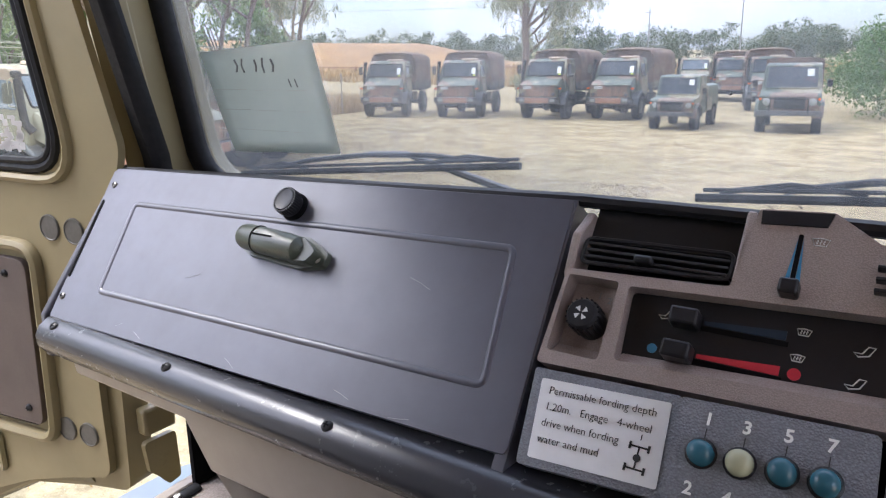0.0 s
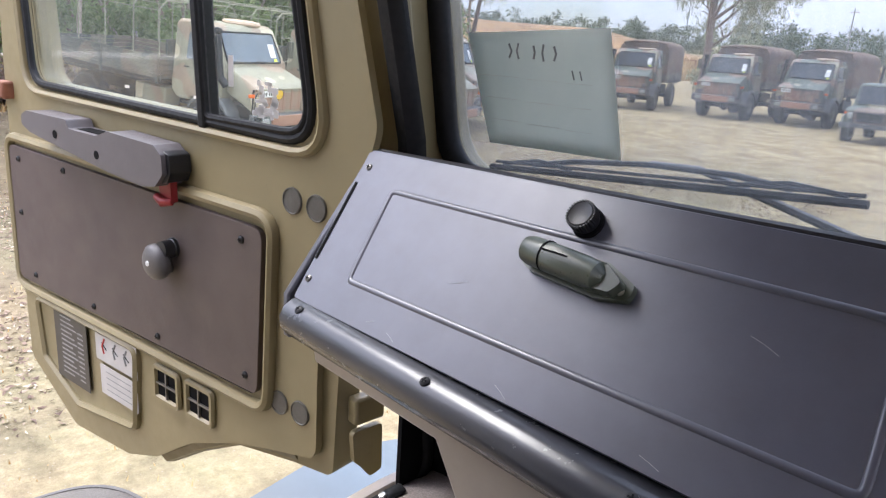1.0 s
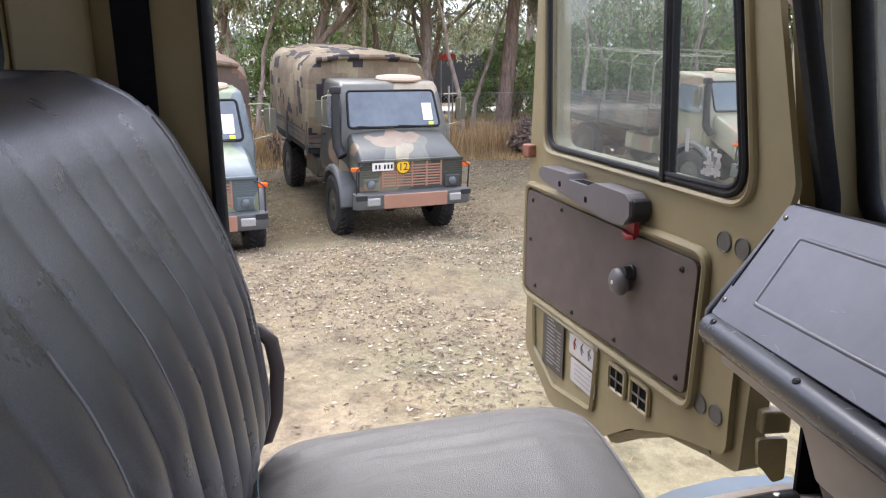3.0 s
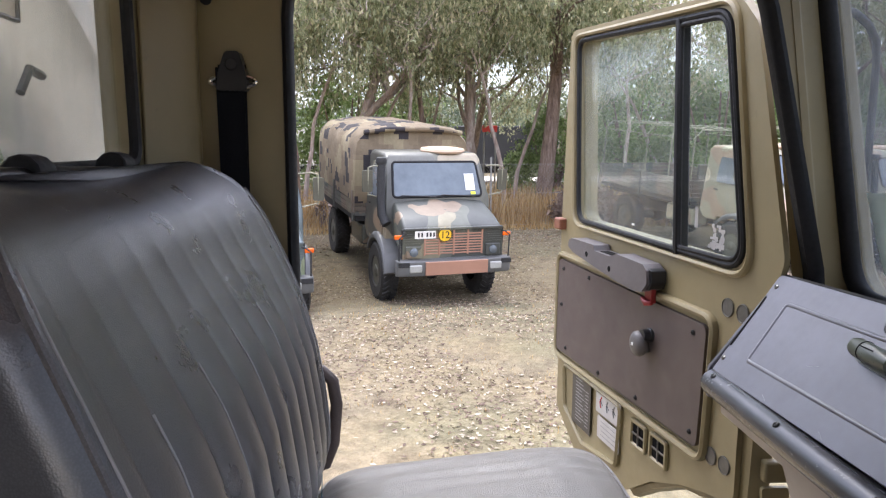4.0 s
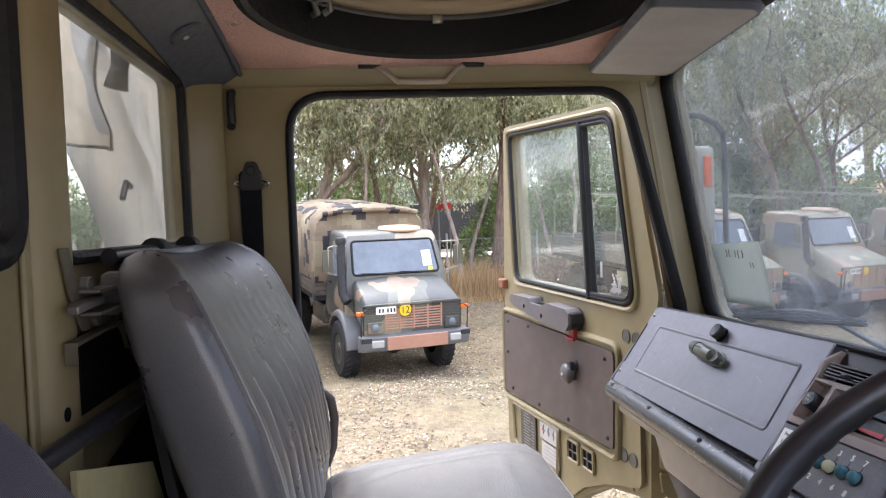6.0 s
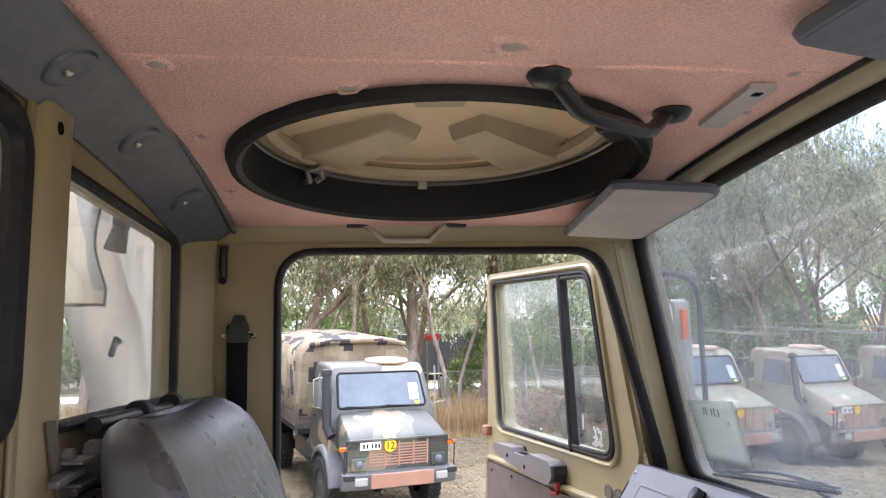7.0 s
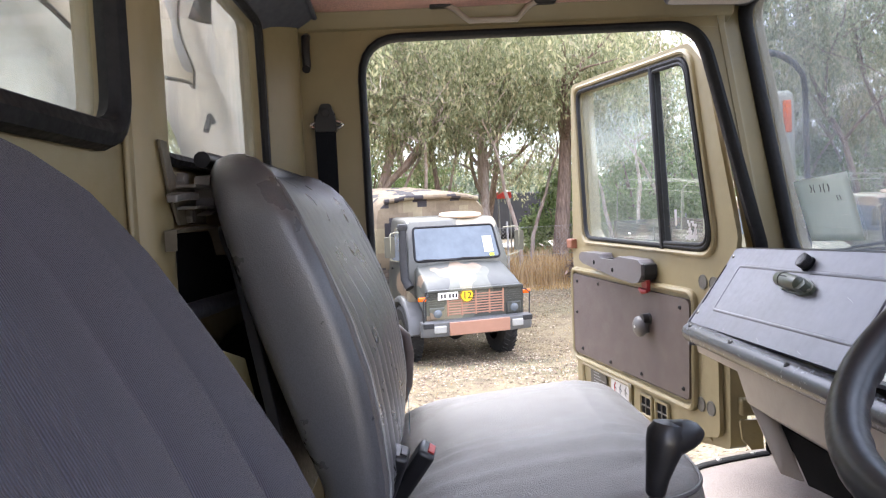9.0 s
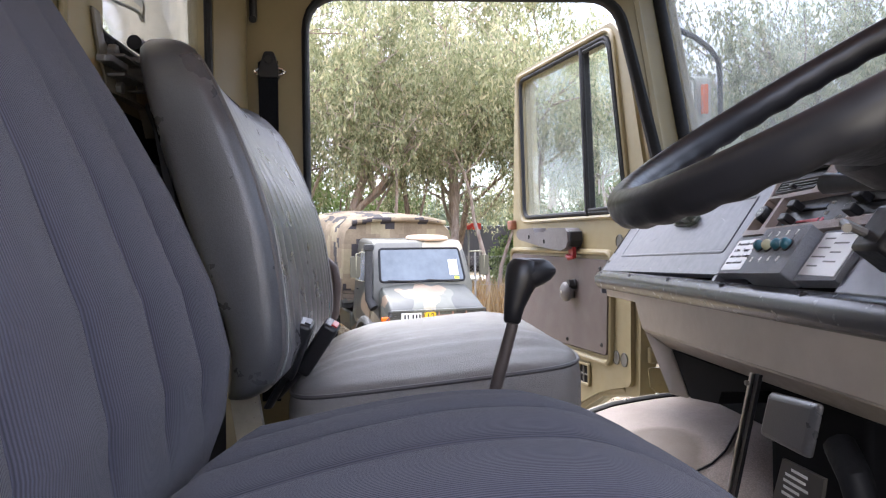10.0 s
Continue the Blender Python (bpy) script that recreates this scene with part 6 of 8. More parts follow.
def pleated_cushion(m, wx, wy, z0, z1, crown, pleats, depth):
    """A cushion whose top is drawn in along channels from back to front; the front edge drops away."""
    nu, nv = 120, 30
    rows = []
    for j in range(nv + 1):
        v = -1 + 2 * j / nv
        row = []
        for i in range(nu + 1):
            u = -1 + 2 * i / nu
            x, y = u * wx / 2 * math.sqrt(1 - 0.16 * v * v), v * wy / 2 * math.sqrt(1 - 0.16 * u * u)
            e = smoothstep(0.78, 1.0, max(abs(u), abs(v)))
            z = z1 + crown * (1 - u * u) * (1 - v * v) - 0.06 * e * e
            z += depth * (1 - e) * (abs(math.sin(pleats * math.pi * (u * 0.5 + 0.5))) ** 0.5 - 1.0)
            row.append(m @ V(x, y, z - 0.11 * smoothstep(0.02, 0.30, y) - 0.02 * smoothstep(0.0, -0.25, y)))
        rows.append(row)
    bm = loft(rows, None, False)
    rim = rows[0] + [r[-1] for r in rows[1:]] + rows[-1][-2::-1] + [r[0] for r in rows[-2:0:-1]]
    loft([rim, [V(p.x, p.y, max(z0, p.z - 0.10)) for p in rim], [V(p.x * 0.97 + m.translation.x * 0.03, p.y * 0.97 + m.translation.y * 0.03, z0) for p in rim]], bm, True, False, True)
    bmesh.ops.remove_doubles(bm, verts=bm.verts, dist=0.0002)
    return bm


# passenger seat, grey black vinyl
ps = thing("passenger_seat", "grey black vinyl passenger seat with a pleated high back", "seat", Matrix.Translation((-0.335, 0.15, 1.70)))
PB = [(1.880, -0.110, 0.040, 0.338), (1.888, -0.092, 0.055, 0.347), (1.905, -0.074, 0.070, 0.356), (1.94, -0.061, 0.080, 0.3625), (1.98, -0.060, 0.088, 0.3635), (2.04, -0.066, 0.105, 0.3635), (2.11, -0.077, 0.118, 0.3635), (2.18, -0.096, 0.122, 0.3635),
      (2.25, -0.123, 0.116, 0.362), (2.31, -0.150, 0.105, 0.357), (2.345, -0.170, 0.094, 0.346), (2.368, -0.190, 0.080, 0.325), (2.384, -0.212, 0.058, 0.292), (2.391, -0.232, 0.026, 0.262)]
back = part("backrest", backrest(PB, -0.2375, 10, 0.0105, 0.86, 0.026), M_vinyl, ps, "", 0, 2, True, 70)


def front_y(prof, z):
    return float(np.interp(z, [p[0] for p in prof], [p[1] for p in prof]))


for sx in (-1, 1):
    part("piping", tube([V(-0.2375 + sx * (float(np.interp(z, [p[0] for p in PB], [p[3] for p in PB])) - 0.016), front_y(PB, z) - 0.009, z) for z in np.linspace(1.90, 2.35, 24)], 0.0032, 6), M_vinyl_side, back, "stitched piped seam", 0, 2, True)
    part("stitching", tube([V(-0.2375 + sx * (float(np.interp(z, [p[0] for p in PB], [p[3] for p in PB])) - 0.028), front_y(PB, z) - 0.0045 - 0.0039 * smoothstep(2.111, 2.311, z), z) for z in np.linspace(1.91, 2.34, 24)], 0.0012, 5), M_thread, back, "grey stitching", 0, 2, True)
def groove(k, z):
    """The bottom of a pleat's seam on the passenger backrest."""
    hw = float(np.interp(z, [p[0] for p in PB], [p[3] for p in PB]))
    x = hw * 0.86 * (2 * k - 1)
    hollow = 1 - (x / hw) ** 2
    y = front_y(PB, z) + 0.006 * hollow - 0.006 - 0.026 * hollow * smoothstep(2.111, 2.311, z)
    return V(-0.2375 + x, y - 0.0105 * (1.0 - 0.84 * smoothstep(2.0, 2.291, z)) + 0.0009, z)


for k_ in (0.3, 0.5, 0.7, 0.9):
    part("stitching", tube([groove(k_, z) for z in np.linspace(1.98, 2.22, 26)], 0.0013, 5), M_thread, back, "", 0, 2, True)
part("back_shell", plate(rounded([(-0.55, 1.88), (0.08, 1.88), (0.06, 2.30), (-0.53, 2.30)], 0.05, 5), [], lambda u, v, d: V(u, front_y(PB, v) - 0.118 + d, v), -0.012, 0.002), M_black, ps, "black backrest shell", 0.006, 2, True)
part("tear", plate([(-0.40, 1.90), (-0.385, 1.885), (-0.39, 1.95), (-0.402, 1.975)], [], xz, -0.0565, -0.0555), M_blue_btn, ps, "bluish tear low on the backrest", 0, 2, True)
MC = Matrix(((1, 0, 0, -0.32), (0, 1, 0, 0.145), (0, 0.10, 1, 0), (0, 0, 0, 1)))
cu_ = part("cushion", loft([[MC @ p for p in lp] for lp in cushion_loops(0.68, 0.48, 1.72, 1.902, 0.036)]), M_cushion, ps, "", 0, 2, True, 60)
rim_l = [V(math.copysign(abs(math.cos(a)) ** 0.30, math.cos(a)) * 0.34 * 0.984, math.copysign(abs(math.sin(a)) ** 0.30, math.sin(a)) * 0.24 * 0.986, 1.880) for a in (2 * math.pi * j / 120 for j in range(120))]
part("piping", tube([MC @ p for p in rim_l], 0.0036, 6, None, True), M_vinyl_side, cu_, "piped edge", 0, 2, True)
part("seat_frame", box((-0.60, -0.06, 1.60), (-0.07, 0.36, 1.705)), M_black, ps, "black steel seat frame", 0.01, 2, True)
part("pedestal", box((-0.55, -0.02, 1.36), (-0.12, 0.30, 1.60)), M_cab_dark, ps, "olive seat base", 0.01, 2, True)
part("recliner", plate(rounded([(-0.13, 1.74), (-0.09, 1.74), (-0.12, 1.93), (-0.16, 1.94)], 0.01), [], yz, 0.06, 0.073), M_steel, ps, "worn steel recliner plate", 0.002, 2, True)
part("side_handle", tube([V(-0.60, -0.105, 2.058), V(-0.60, -0.078, 2.056), V(-0.60, -0.062, 2.040), V(-0.60, -0.056, 2.0), V(-0.60, -0.062, 1.935), V(-0.60, -0.075, 1.90), V(-0.60, -0.105, 1.89)], 0.010, 10), M_panel, ps, "brown grey plastic side handle", 0, 2, True)

bkl = thing("belt_buckle", "black seat belt buckles with a red button between seats", "belt buckle", Matrix.Translation((-0.04, -0.03, 1.88)))
for dx, dy, tl in ((0.0, -0.020, -22), (-0.026, 0.006, -34)):
    m = Matrix.Translation((-0.042 + dx, -0.060 + dy, 1.912)) @ Matrix.Rotation(radians(tl), 4, "X") @ Matrix.Rotation(radians(14), 4, "Y")
    b_ = part("body", cbox((0, 0, 0.02), (0.040, 0.026, 0.095), None, m), M_gloss, bkl, "", 0.006, 3, True)
    part("button", cbox((0, 0.004, 0.0685), (0.022, 0.010, 0.003), None, m), M_red if dx else M_black, b_, "red release button" if dx else "black release button", 0.001, 2, True)
    part("stalk", tube([m @ V(0, 0, -0.02), m @ V(0, -0.01, -0.09)], 0.012, 8, None, False, 0.4), M_black, b_, "", 0, 2, True)

# driver seat, blue grey cloth
ds = thing("driver_seat", "blue grey cloth driver seat with vertical pleats", "seat", Matrix.Translation((0.70, 0.15, 1.7)))
DB = [(1.90, -0.075, 0.06, 0.270), (1.94, -0.062, 0.10, 0.284), (1.99, -0.058, 0.12, 0.287), (2.05, -0.072, 0.128, 0.285), (2.13, -0.104, 0.128, 0.274), (2.20, -0.138, 0.122, 0.258), (2.28, -0.182, 0.112, 0.238), (2.325, -0.212, 0.10, 0.218), (2.35, -0.235, 0.08, 0.190), (2.366, -0.256, 0.05, 0.150), (2.371, -0.27, 0.02, 0.120)]
part("backrest", backrest(DB, 0.705, 6, 0.013, 0.97), M_cloth, ds, "", 0, 2, True, 70)
MC2 = Matrix.Translation((0.69, 0.155, 0))
part("cushion", pleated_cushion(MC2, 0.58, 0.50, 1.70, 1.944, 0.034, 6, 0.007), M_cloth, ds, "channelled blue grey cloth cushion", 0, 2, True, 60)
part("pedestal", box((0.47, -0.02, 1.36), (0.92, 0.32, 1.77)), M_black, ds, "black suspension base", 0.02, 2, True)
part("recliner", plate(rounded([(-0.14, 1.77), (-0.09, 1.77), (-0.11, 1.97), (-0.15, 1.98)], 0.01), [], yz, 0.385, 0.40), M_black, ds, "", 0.002, 2, True)

# ---- gear lever ----
gl = thing("gear_lever", "black gear lever with a pistol shaped plastic knob", "gear lever", Matrix.Translation((0.23, 0.2, 1.66)))
part("shaft", tube([V(0.198, 0.125, 1.62), V(0.215, 0.191, 1.865), V(0.2235, 0.2245, 1.99)], [0.009, 0.0082, 0.0072], 12), M_shaft, gl, "brown black steel shaft", 0, 2, True)
part("knob", tube([V(0.2235, 0.223, 1.990), V(0.223, 0.2235, 1.993), V(0.2225, 0.2265, 2.010), V(0.221, 0.2315, 2.028), V(0.2195, 0.2365, 2.044), V(0.2185, 0.240, 2.056), V(0.218, 0.242, 2.066), V(0.218, 0.2425, 2.069)], [0.0085, 0.0105, 0.0125, 0.0165, 0.0205, 0.0215, 0.016, 0.004], 22), M_gloss, gl, "glossy black moulded knob", 0, 2, True)
part("knob_nose", tube([V(0.2195, 0.236, 2.049), V(0.219, 0.252, 2.051), V(0.2185, 0.264, 2.053), V(0.218, 0.272, 2.053), V(0.218, 0.2785, 2.053)], [0.0205, 0.0185, 0.0155, 0.0115, 0.004], 18), M_gloss, gl, "", 0, 2, True)
part("gaiter", lathe([(0.06, 1.655), (0.055, 1.67), (0.042, 1.68), (0.045, 1.69), (0.03, 1.70), (0.032, 1.71), (0.014, 1.73)], 24, Matrix.Translation((0.201, 0.135, 0))), M_rubber, gl, "black rubber gaiter", 0, 2, True)

# ---- steering wheel ----
MW = Matrix.Translation((0.5751, 0.4631, 2.2256)) @ Matrix.Rotation(radians(-0.7), 4, "Y") @ Matrix.Rotation(radians(30.3), 4, "X")
WR = 0.2281
sw_ = thing("steering_wheel", "large black moulded steering wheel with finger grips", "steering wheel", MW)
rim_loops = []
for i in range(192):
    a = 2 * math.pi * i / 192
    d = V(math.cos(a), math.sin(a), 0)
    loop = []
    for j in range(20):
        b = 2 * math.pi * j / 20
        r = 0.0146 + 0.0012 * abs(math.sin(b))
        if math.sin(b) < 0.1:
            r += 0.0011 * math.cos(a * 40) * (0.35 + 0.65 * max(0.0, -math.sin(b)))
        loop.append(d * (WR + r * math.cos(b)) + V(0, 0, r * math.sin(b)))
    rim_loops.append(loop)
part("rim", loft(rim_loops, None, True, False, False, True), M_gloss, sw_, "satin black rim with finger grips underneath")
for a in (312, 132):
    d = V(math.cos(radians(a)), math.sin(radians(a)), 0)
    q = V(-d.y, d.x, 0)
    part("spoke", tube([d * 0.04 + V(0, 0, -0.05), d * 0.12 + V(0, 0, -0.035), d * WR], [0.040, 0.036, 0.030], 12, None, False, 0.45), M_black, sw_, "black padded spoke")
part("hub", lathe([(0.06, -0.085), (0.075, -0.06), (0.07, -0.035), (0.05, -0.025), (0.002, -0.024)], 32), M_black, sw_, "black hub pad")
part("column", cyl((0, 0, -0.085), (0, 0.02, -0.42), 0.035, None, 18), M_black, sw_, "black column shroud")
part("stalk", tube([V(-0.03, 0.0, -0.11), V(-0.12, 0.0, -0.10), V(-0.17, 0.0, -0.095)], [0.008, 0.008, 0.011], 10), M_black, sw_, "black indicator stalk")

# ---- things on and outside the windscreen ----
def sheet(u, v, d=0.0):
    return V(*on_screen(u, v, 0.0055 - d))


pp = thing("paper_sheet", "pale paper sheet stuck inside the windscreen, print showing through", "paper", Matrix.Translation((-0.58, 0.86, 2.27)))
cur = []
for i in range(9):
    t = i / 8
    a, b = V(-0.652, 2.199).lerp(V(-0.683, 2.335), t), V(-0.448, 2.207).lerp(V(-0.465, 2.347), t)
    cur.append([sheet(*(a.lerp(b, s)).to_2d(), 0.0006 * math.sin(9 * s + 5 * t)) for s in np.linspace(0, 1, 9)])
psh = part("sheet", loft(cur, None, False), M_paper, pp, "", 0, 2, True)
pmod = psh.modifiers.new("thick", "SOLIDIFY")
pmod.thickness = 0.0006
for k, (sl, ln) in enumerate(((0.004, 0.014), (-0.003, 0.016), (0.002, 0.013), (-0.002, 0.017), (0.003, 0.014))):
    u = -0.612 + 0.0155 * k + (0.008 if k > 1 else 0)
    part("pen_bar", tube([sheet(u, 2.316 - ln / 2, 0.001), sheet(u + sl, 2.317, 0.001), sheet(u, 2.318 + ln / 2, 0.001)], 0.0013, 5), M_grey_print, pp, "faint pen stroke", 0, 2, True)
for u in (-0.516, -0.505):
    part("pen_bar", tube([sheet(u, 2.300, 0.001), sheet(u + 0.003, 2.290, 0.001)], 0.0008, 5), M_grey_print, pp, "", 0, 2, True)
M_faint = flat_mat("faint_print", (0.66, 0.645, 0.6), 0.8)
for k in range(0, 6, 2):
    for u0, u1 in ((-0.672, -0.60), (-0.585, -0.535), (-0.525, -0.488)):
        part("print_bar", tube([sheet(u0, 2.285 - 0.0135 * k, 0.0003), sheet(u1, 2.286 - 0.0135 * k, 0.0003)], 0.0003, 4), M_faint, pp, "faint printed line", 0, 2, True)


def wiper(x0, z0, x1, z1, pivot, label):
    t = thing("wiper", label, "windscreen wiper", Matrix.Translation((x0, screen_y(z0) + 0.05, z0)))
    P = lambda u, v, d: V(*on_screen(u, v, d))
    L = lambda k, dz=0.0, d=0.03: P(x0 + (x1 - x0) * k, z0 + (z1 - z0) * k + dz, d)
    part("blade", tube([L(k, 0.0, 0.022) for k in np.linspace(0, 1, 12)], 0.0045, 6), M_rubber, t, "black rubber blade", 0, 2, True)
    part("blade_back", tube([L(k, 0.006, 0.028) for k in np.linspace(0.01, 0.99, 10)], 0.0022, 6), M_black, t, "", 0, 2, True)
    part("bow", tube([L(0.15, 0.005, 0.030), L(0.28, 0.012, 0.036), L(0.5, 0.015, 0.040), L(0.72, 0.012, 0.036), L(0.85, 0.005, 0.030)], 0.0035, 8), M_black, t, "black metal bow", 0, 2, True)
    for a, b in ((0.04, 0.28), (0.72, 0.96)):
        part("claw", tube([L(a, 0.004, 0.028), L((a + b) / 2, 0.010, 0.033), L(b, 0.004, 0.028)], 0.003, 6), M_black, t, "", 0, 2, True)
    part("arm", tube([L(0.5, 0.015, 0.044), L(0.62, 0.012, 0.048), P(*pivot, 0.055)], [0.006, 0.0065, 0.010], 8, None, False, 0.6), M_black, t, "black wiper arm", 0, 2, True)
    random.seed(5)
    for _ in range(22):
        k = random.random()
        a = L(k, random.uniform(-0.008, 0.006), 0.026)
        part("straw", tube([a, a + V(random.uniform(-0.018, 0.018), random.uniform(-0.006, 0.006), random.uniform(-0.009, 0.004))], 0.0006, 4), M_twig, t, "dry grass caught in the blade", 0, 2, True)
    return t


wiper(-0.668, 2.160, -0.198, 2.204, (-0.06, 2.120), "black windscreen wiper with caught straw, parked low")
wiper(-0.008, 2.186, 0.50, 2.222, (0.62, 2.13), "black windscreen wiper with dry leaves under it")

mr = thing("side_mirror", "pale truck mirror on a bent tube arm with orange lamp", "side mirror", Matrix.Translation((-1.12, 1.06, 2.0)))
part("arm", tube([V(-0.75, 0.80, 2.655), V(-0.88, 0.92, 2.668), V(-0.97, 1.005, 2.66), V(-1.005, 1.045, 2.635), V(-1.015, 1.055, 2.59), V(-1.015, 1.055, 2.08), V(-0.98, 1.02, 2.02), V(-0.80, 0.93, 1.98)], 0.008, 10), M_under, mr, "grey bent tube arm", 0, 2, True)
part("shell", plate(rounded(rect(-0.05, 2.20, 0.05, 2.61), 0.03, 5), [], lambda u, v, d: V(-1.12 - u * 0.70, 0.985 - u * 0.48 + d, v), 0.0, 0.05), M_mirror_shell, mr, "pale mirror shell", 0.012, 3, True)
# beige tint puts a warm reflection into the glass colour
part("glass", plate(rounded(rect(-0.044, 2.206, 0.044, 2.60), 0.03, 5), [], lambda u, v, d: V(-1.12 - u * 0.70, 0.985 - u * 0.48 + d, v), -0.004, -0.001), flat_mat("mirror_glass", (0.86, 0.80, 0.64), 0.3, 1.0), mr, "mirror glass", 0, 2, True)
part("marker_lamp", plate(rounded(rect(-0.009, -0.045, 0.009, 0.045), 0.005), [], lambda u, v, d: V(-1.068 + u, 1.03 + d, 2.532 + v), -0.008, 0.008), M_orange, mr, "orange marker lamp", 0.006, 2, True)

# canvas front of the truck's own load bed, close behind the rear windows
cv = []
for i in range(44):
    z = 1.6 + 1.7 * i / 43
    row = []
    for j in range(90):
        x = -1.4 + 2.8 * j / 89
        n1 = noise.noise(V(x * 2.2, z * 1.1, 1.3))
        n2 = noise.noise(V(x * 6 + z * 4, z * 2.5, 4.1))
        n3 = abs(noise.noise(V(x * 3.1 - z * 2.2, z * 1.7, 8.1)))
        row.append(V(x, -0.44 + 0.03 * n1 + 0.025 * n2 - 0.13 * n3 - 0.03 * smoothstep(2.3, 3.2, z), z))
    cv.append(row)


def close_canvas():
    m, nt, b = nodes("pale_close_canvas")
    co = coords(nt)
    c = ramp(nt, noise_tex(nt, co, 1.3, 2, 0.5), [(0.0, (0.30, 0.30, 0.28)), (0.44, (0.50, 0.46, 0.39)), (0.5, (0.30, 0.30, 0.30)), (0.56, (0.52, 0.46, 0.39)), (0.7, (0.40, 0.38, 0.33))])
    c = mix(nt, 1.0, c, ramp(nt, noise_tex(nt, co, 14.0, 6, 0.7), [(0.35, (0.88, 0.88, 0.87)), (0.65, (1, 1, 1))]), "MULTIPLY")
    nt.links.new(c, b.inputs["Base Color"])
    b.inputs["Roughness"].default_value = 0.8
    bump(nt, b, noise_tex(nt, co, 18.0, 5, 0.65), 0.5, 0.01)
    tl = nt.nodes.new("ShaderNodeBsdfTranslucent")
    nt.links.new(c, tl.inputs["Color"])
    mx = nt.nodes.new("ShaderNodeMixShader")
    mx.inputs[0].default_value = 0.45
    nt.links.new(b.outputs[0], mx.inputs[1])
    nt.links.new(tl.outputs[0], mx.inputs[2])
    nt.links.new(mx.outputs[0], nt.nodes["Material Output"].inputs["Surface"])
    return m


cv_low = [row[:32] for row in cv if row[0].z < 2.64]
cv_shade = [[p + V(0, -0.06, 0) for p in row[30:]] for row in cv if row[0].z < 2.68]
M_shade = painted("mottled_grey_canvas", (0.52, 0.51, 0.45), 0.85, 0.25, 4, (0.3, 0.28, 0.23), 0.1, 0.4, 60)
solo("lower_canvas", loft(cv_shade, None, False), M_shade, "mottled grey canvas front of the load bed under the flap", "canvas")
cv_side = [row[:31] for row in cv if row[0].z > 2.59]
solo("bed_canvas", loft(cv_side, loft(cv_low, None, False), False), close_canvas(), "wrinkled pale canvas front of the load bed behind the cab", "canvas")


def let_through(m, share):
    """Thin cloth that passes some of the light behind it."""
    nt = m.node_tree
    b = next(n for n in nt.nodes if n.type == "BSDF_PRINCIPLED")
    tl = nt.nodes.new("ShaderNodeBsdfTranslucent")
    nt.links.new(b.inputs["Base Color"].links[0].from_socket, tl.inputs["Color"])
    mx = nt.nodes.new("ShaderNodeMixShader")
    mx.inputs[0].default_value = share
    nt.links.new(b.outputs[0], mx.inputs[1])
    nt.links.new(tl.outputs[0], mx.inputs[2])
    nt.links.new(mx.outputs[0], nt.nodes["Material Output"].inputs["Surface"])
    return m


let_through(M_shade, 0.35)
M_flap = let_through(camo_mat("tan_printed_canvas", [(0.66, 0.575, 0.47), (0.70, 0.61, 0.51), (0.62, 0.52, 0.42), (0.40, 0.39, 0.38)], 1.6, 0.85, 6.0, 0.10), 0.6)
flap = []
for i in range(44):
    t = i / 43
    row = []
    for j in range(130):
        x = -0.475 + 1.875 * j / 129
        z0 = 2.566 + 0.008 * math.sin(x * 9) + 0.02 * smoothstep(0.0, 0.5, x)
        z = z0 + (3.25 - z0) * t
        n3 = abs(noise.noise(V(x * 2.6 - z * 2.8, z * 1.9, 3.3))) + 0.5 * abs(noise.noise(V(x * 6.5 - z * 5.5, z * 1.4, 7.7)))
        row.append(V(x, -0.40 - 0.095 * n3 + 0.012 * noise.noise(V(x * 5, z * 3, 6.0)) - 0.03 * smoothstep(2.3, 3.2, z), z))
    flap.append(row)
ft = solo("canvas_flap", loft(flap, None, False), M_flap, "tan printed canvas flap hanging over the load bed front", "canvas flap")
# dark tube added in place of the shade under the flap's edge
part("hem", tube([p + V(0, 0.002, 0) for p in flap[0]], 0.0035, 6), M_shaft, ft, "dark line added along the flap's lower edge for contrast", 0, 2, True)
part("seam", tube([row[0] + V(0, 0.002, 0) for row in flap], 0.003, 6), M_dull, ft, "grey side seam", 0, 2, True)
strap = solo("canvas_strap", tube([V(-0.36, -0.385, 2.80), V(-0.35, -0.38, 2.73), V(-0.335, -0.38, 2.70), V(-0.325, -0.385, 2.66)], [0.02, 0.018, 0.014, 0.02], 6, None, False, 0.3), M_black, "black webbing strap on the canvas", "strap")
solo("canvas_strap", tube([V(-0.44, -0.405, 2.50), V(-0.40, -0.40, 2.505), V(-0.375, -0.40, 2.475)], 0.006, 6), M_black, "black cord hanging on the canvas", "strap")

# ---- outside: one ground sheet with a shallow hollow and a gentle far rise ----
def ground_z(x, y):
    r = math.hypot(x, y)
    z = -0.38 * math.exp(-((x + 12.6) / 2.1) ** 2) * math.exp(-((y + 0.5) / 5.0) ** 4) - 0.3 * math.exp(-((x + 15.4) / 2.1) ** 2) * math.exp(-((y - 12.5) / 7.0) ** 6)
    z += -0.15 * smoothstep(6, 22, y) - 0.26 * math.exp(-((x + 11.2) / 1.9) ** 2 - ((y + 3.5) / 1.6) ** 2)
    z += 0.017 * max(0.0, r - 55) * smoothstep(55, 90, r)
    z += 0.035 * noise.noise(V(x * 0.35, y * 0.35, 0.0)) * smoothstep(3.0, 6.0, r)
    return z


gxs = sorted(set(np.round(np.concatenate([np.linspace(-30, 12, 85), np.linspace(-90, -30, 31), np.linspace(12, 60, 13), np.array([-900, -500, -300, -200, -140, -110, 90, 140, 250, 450, 900])]), 3)))
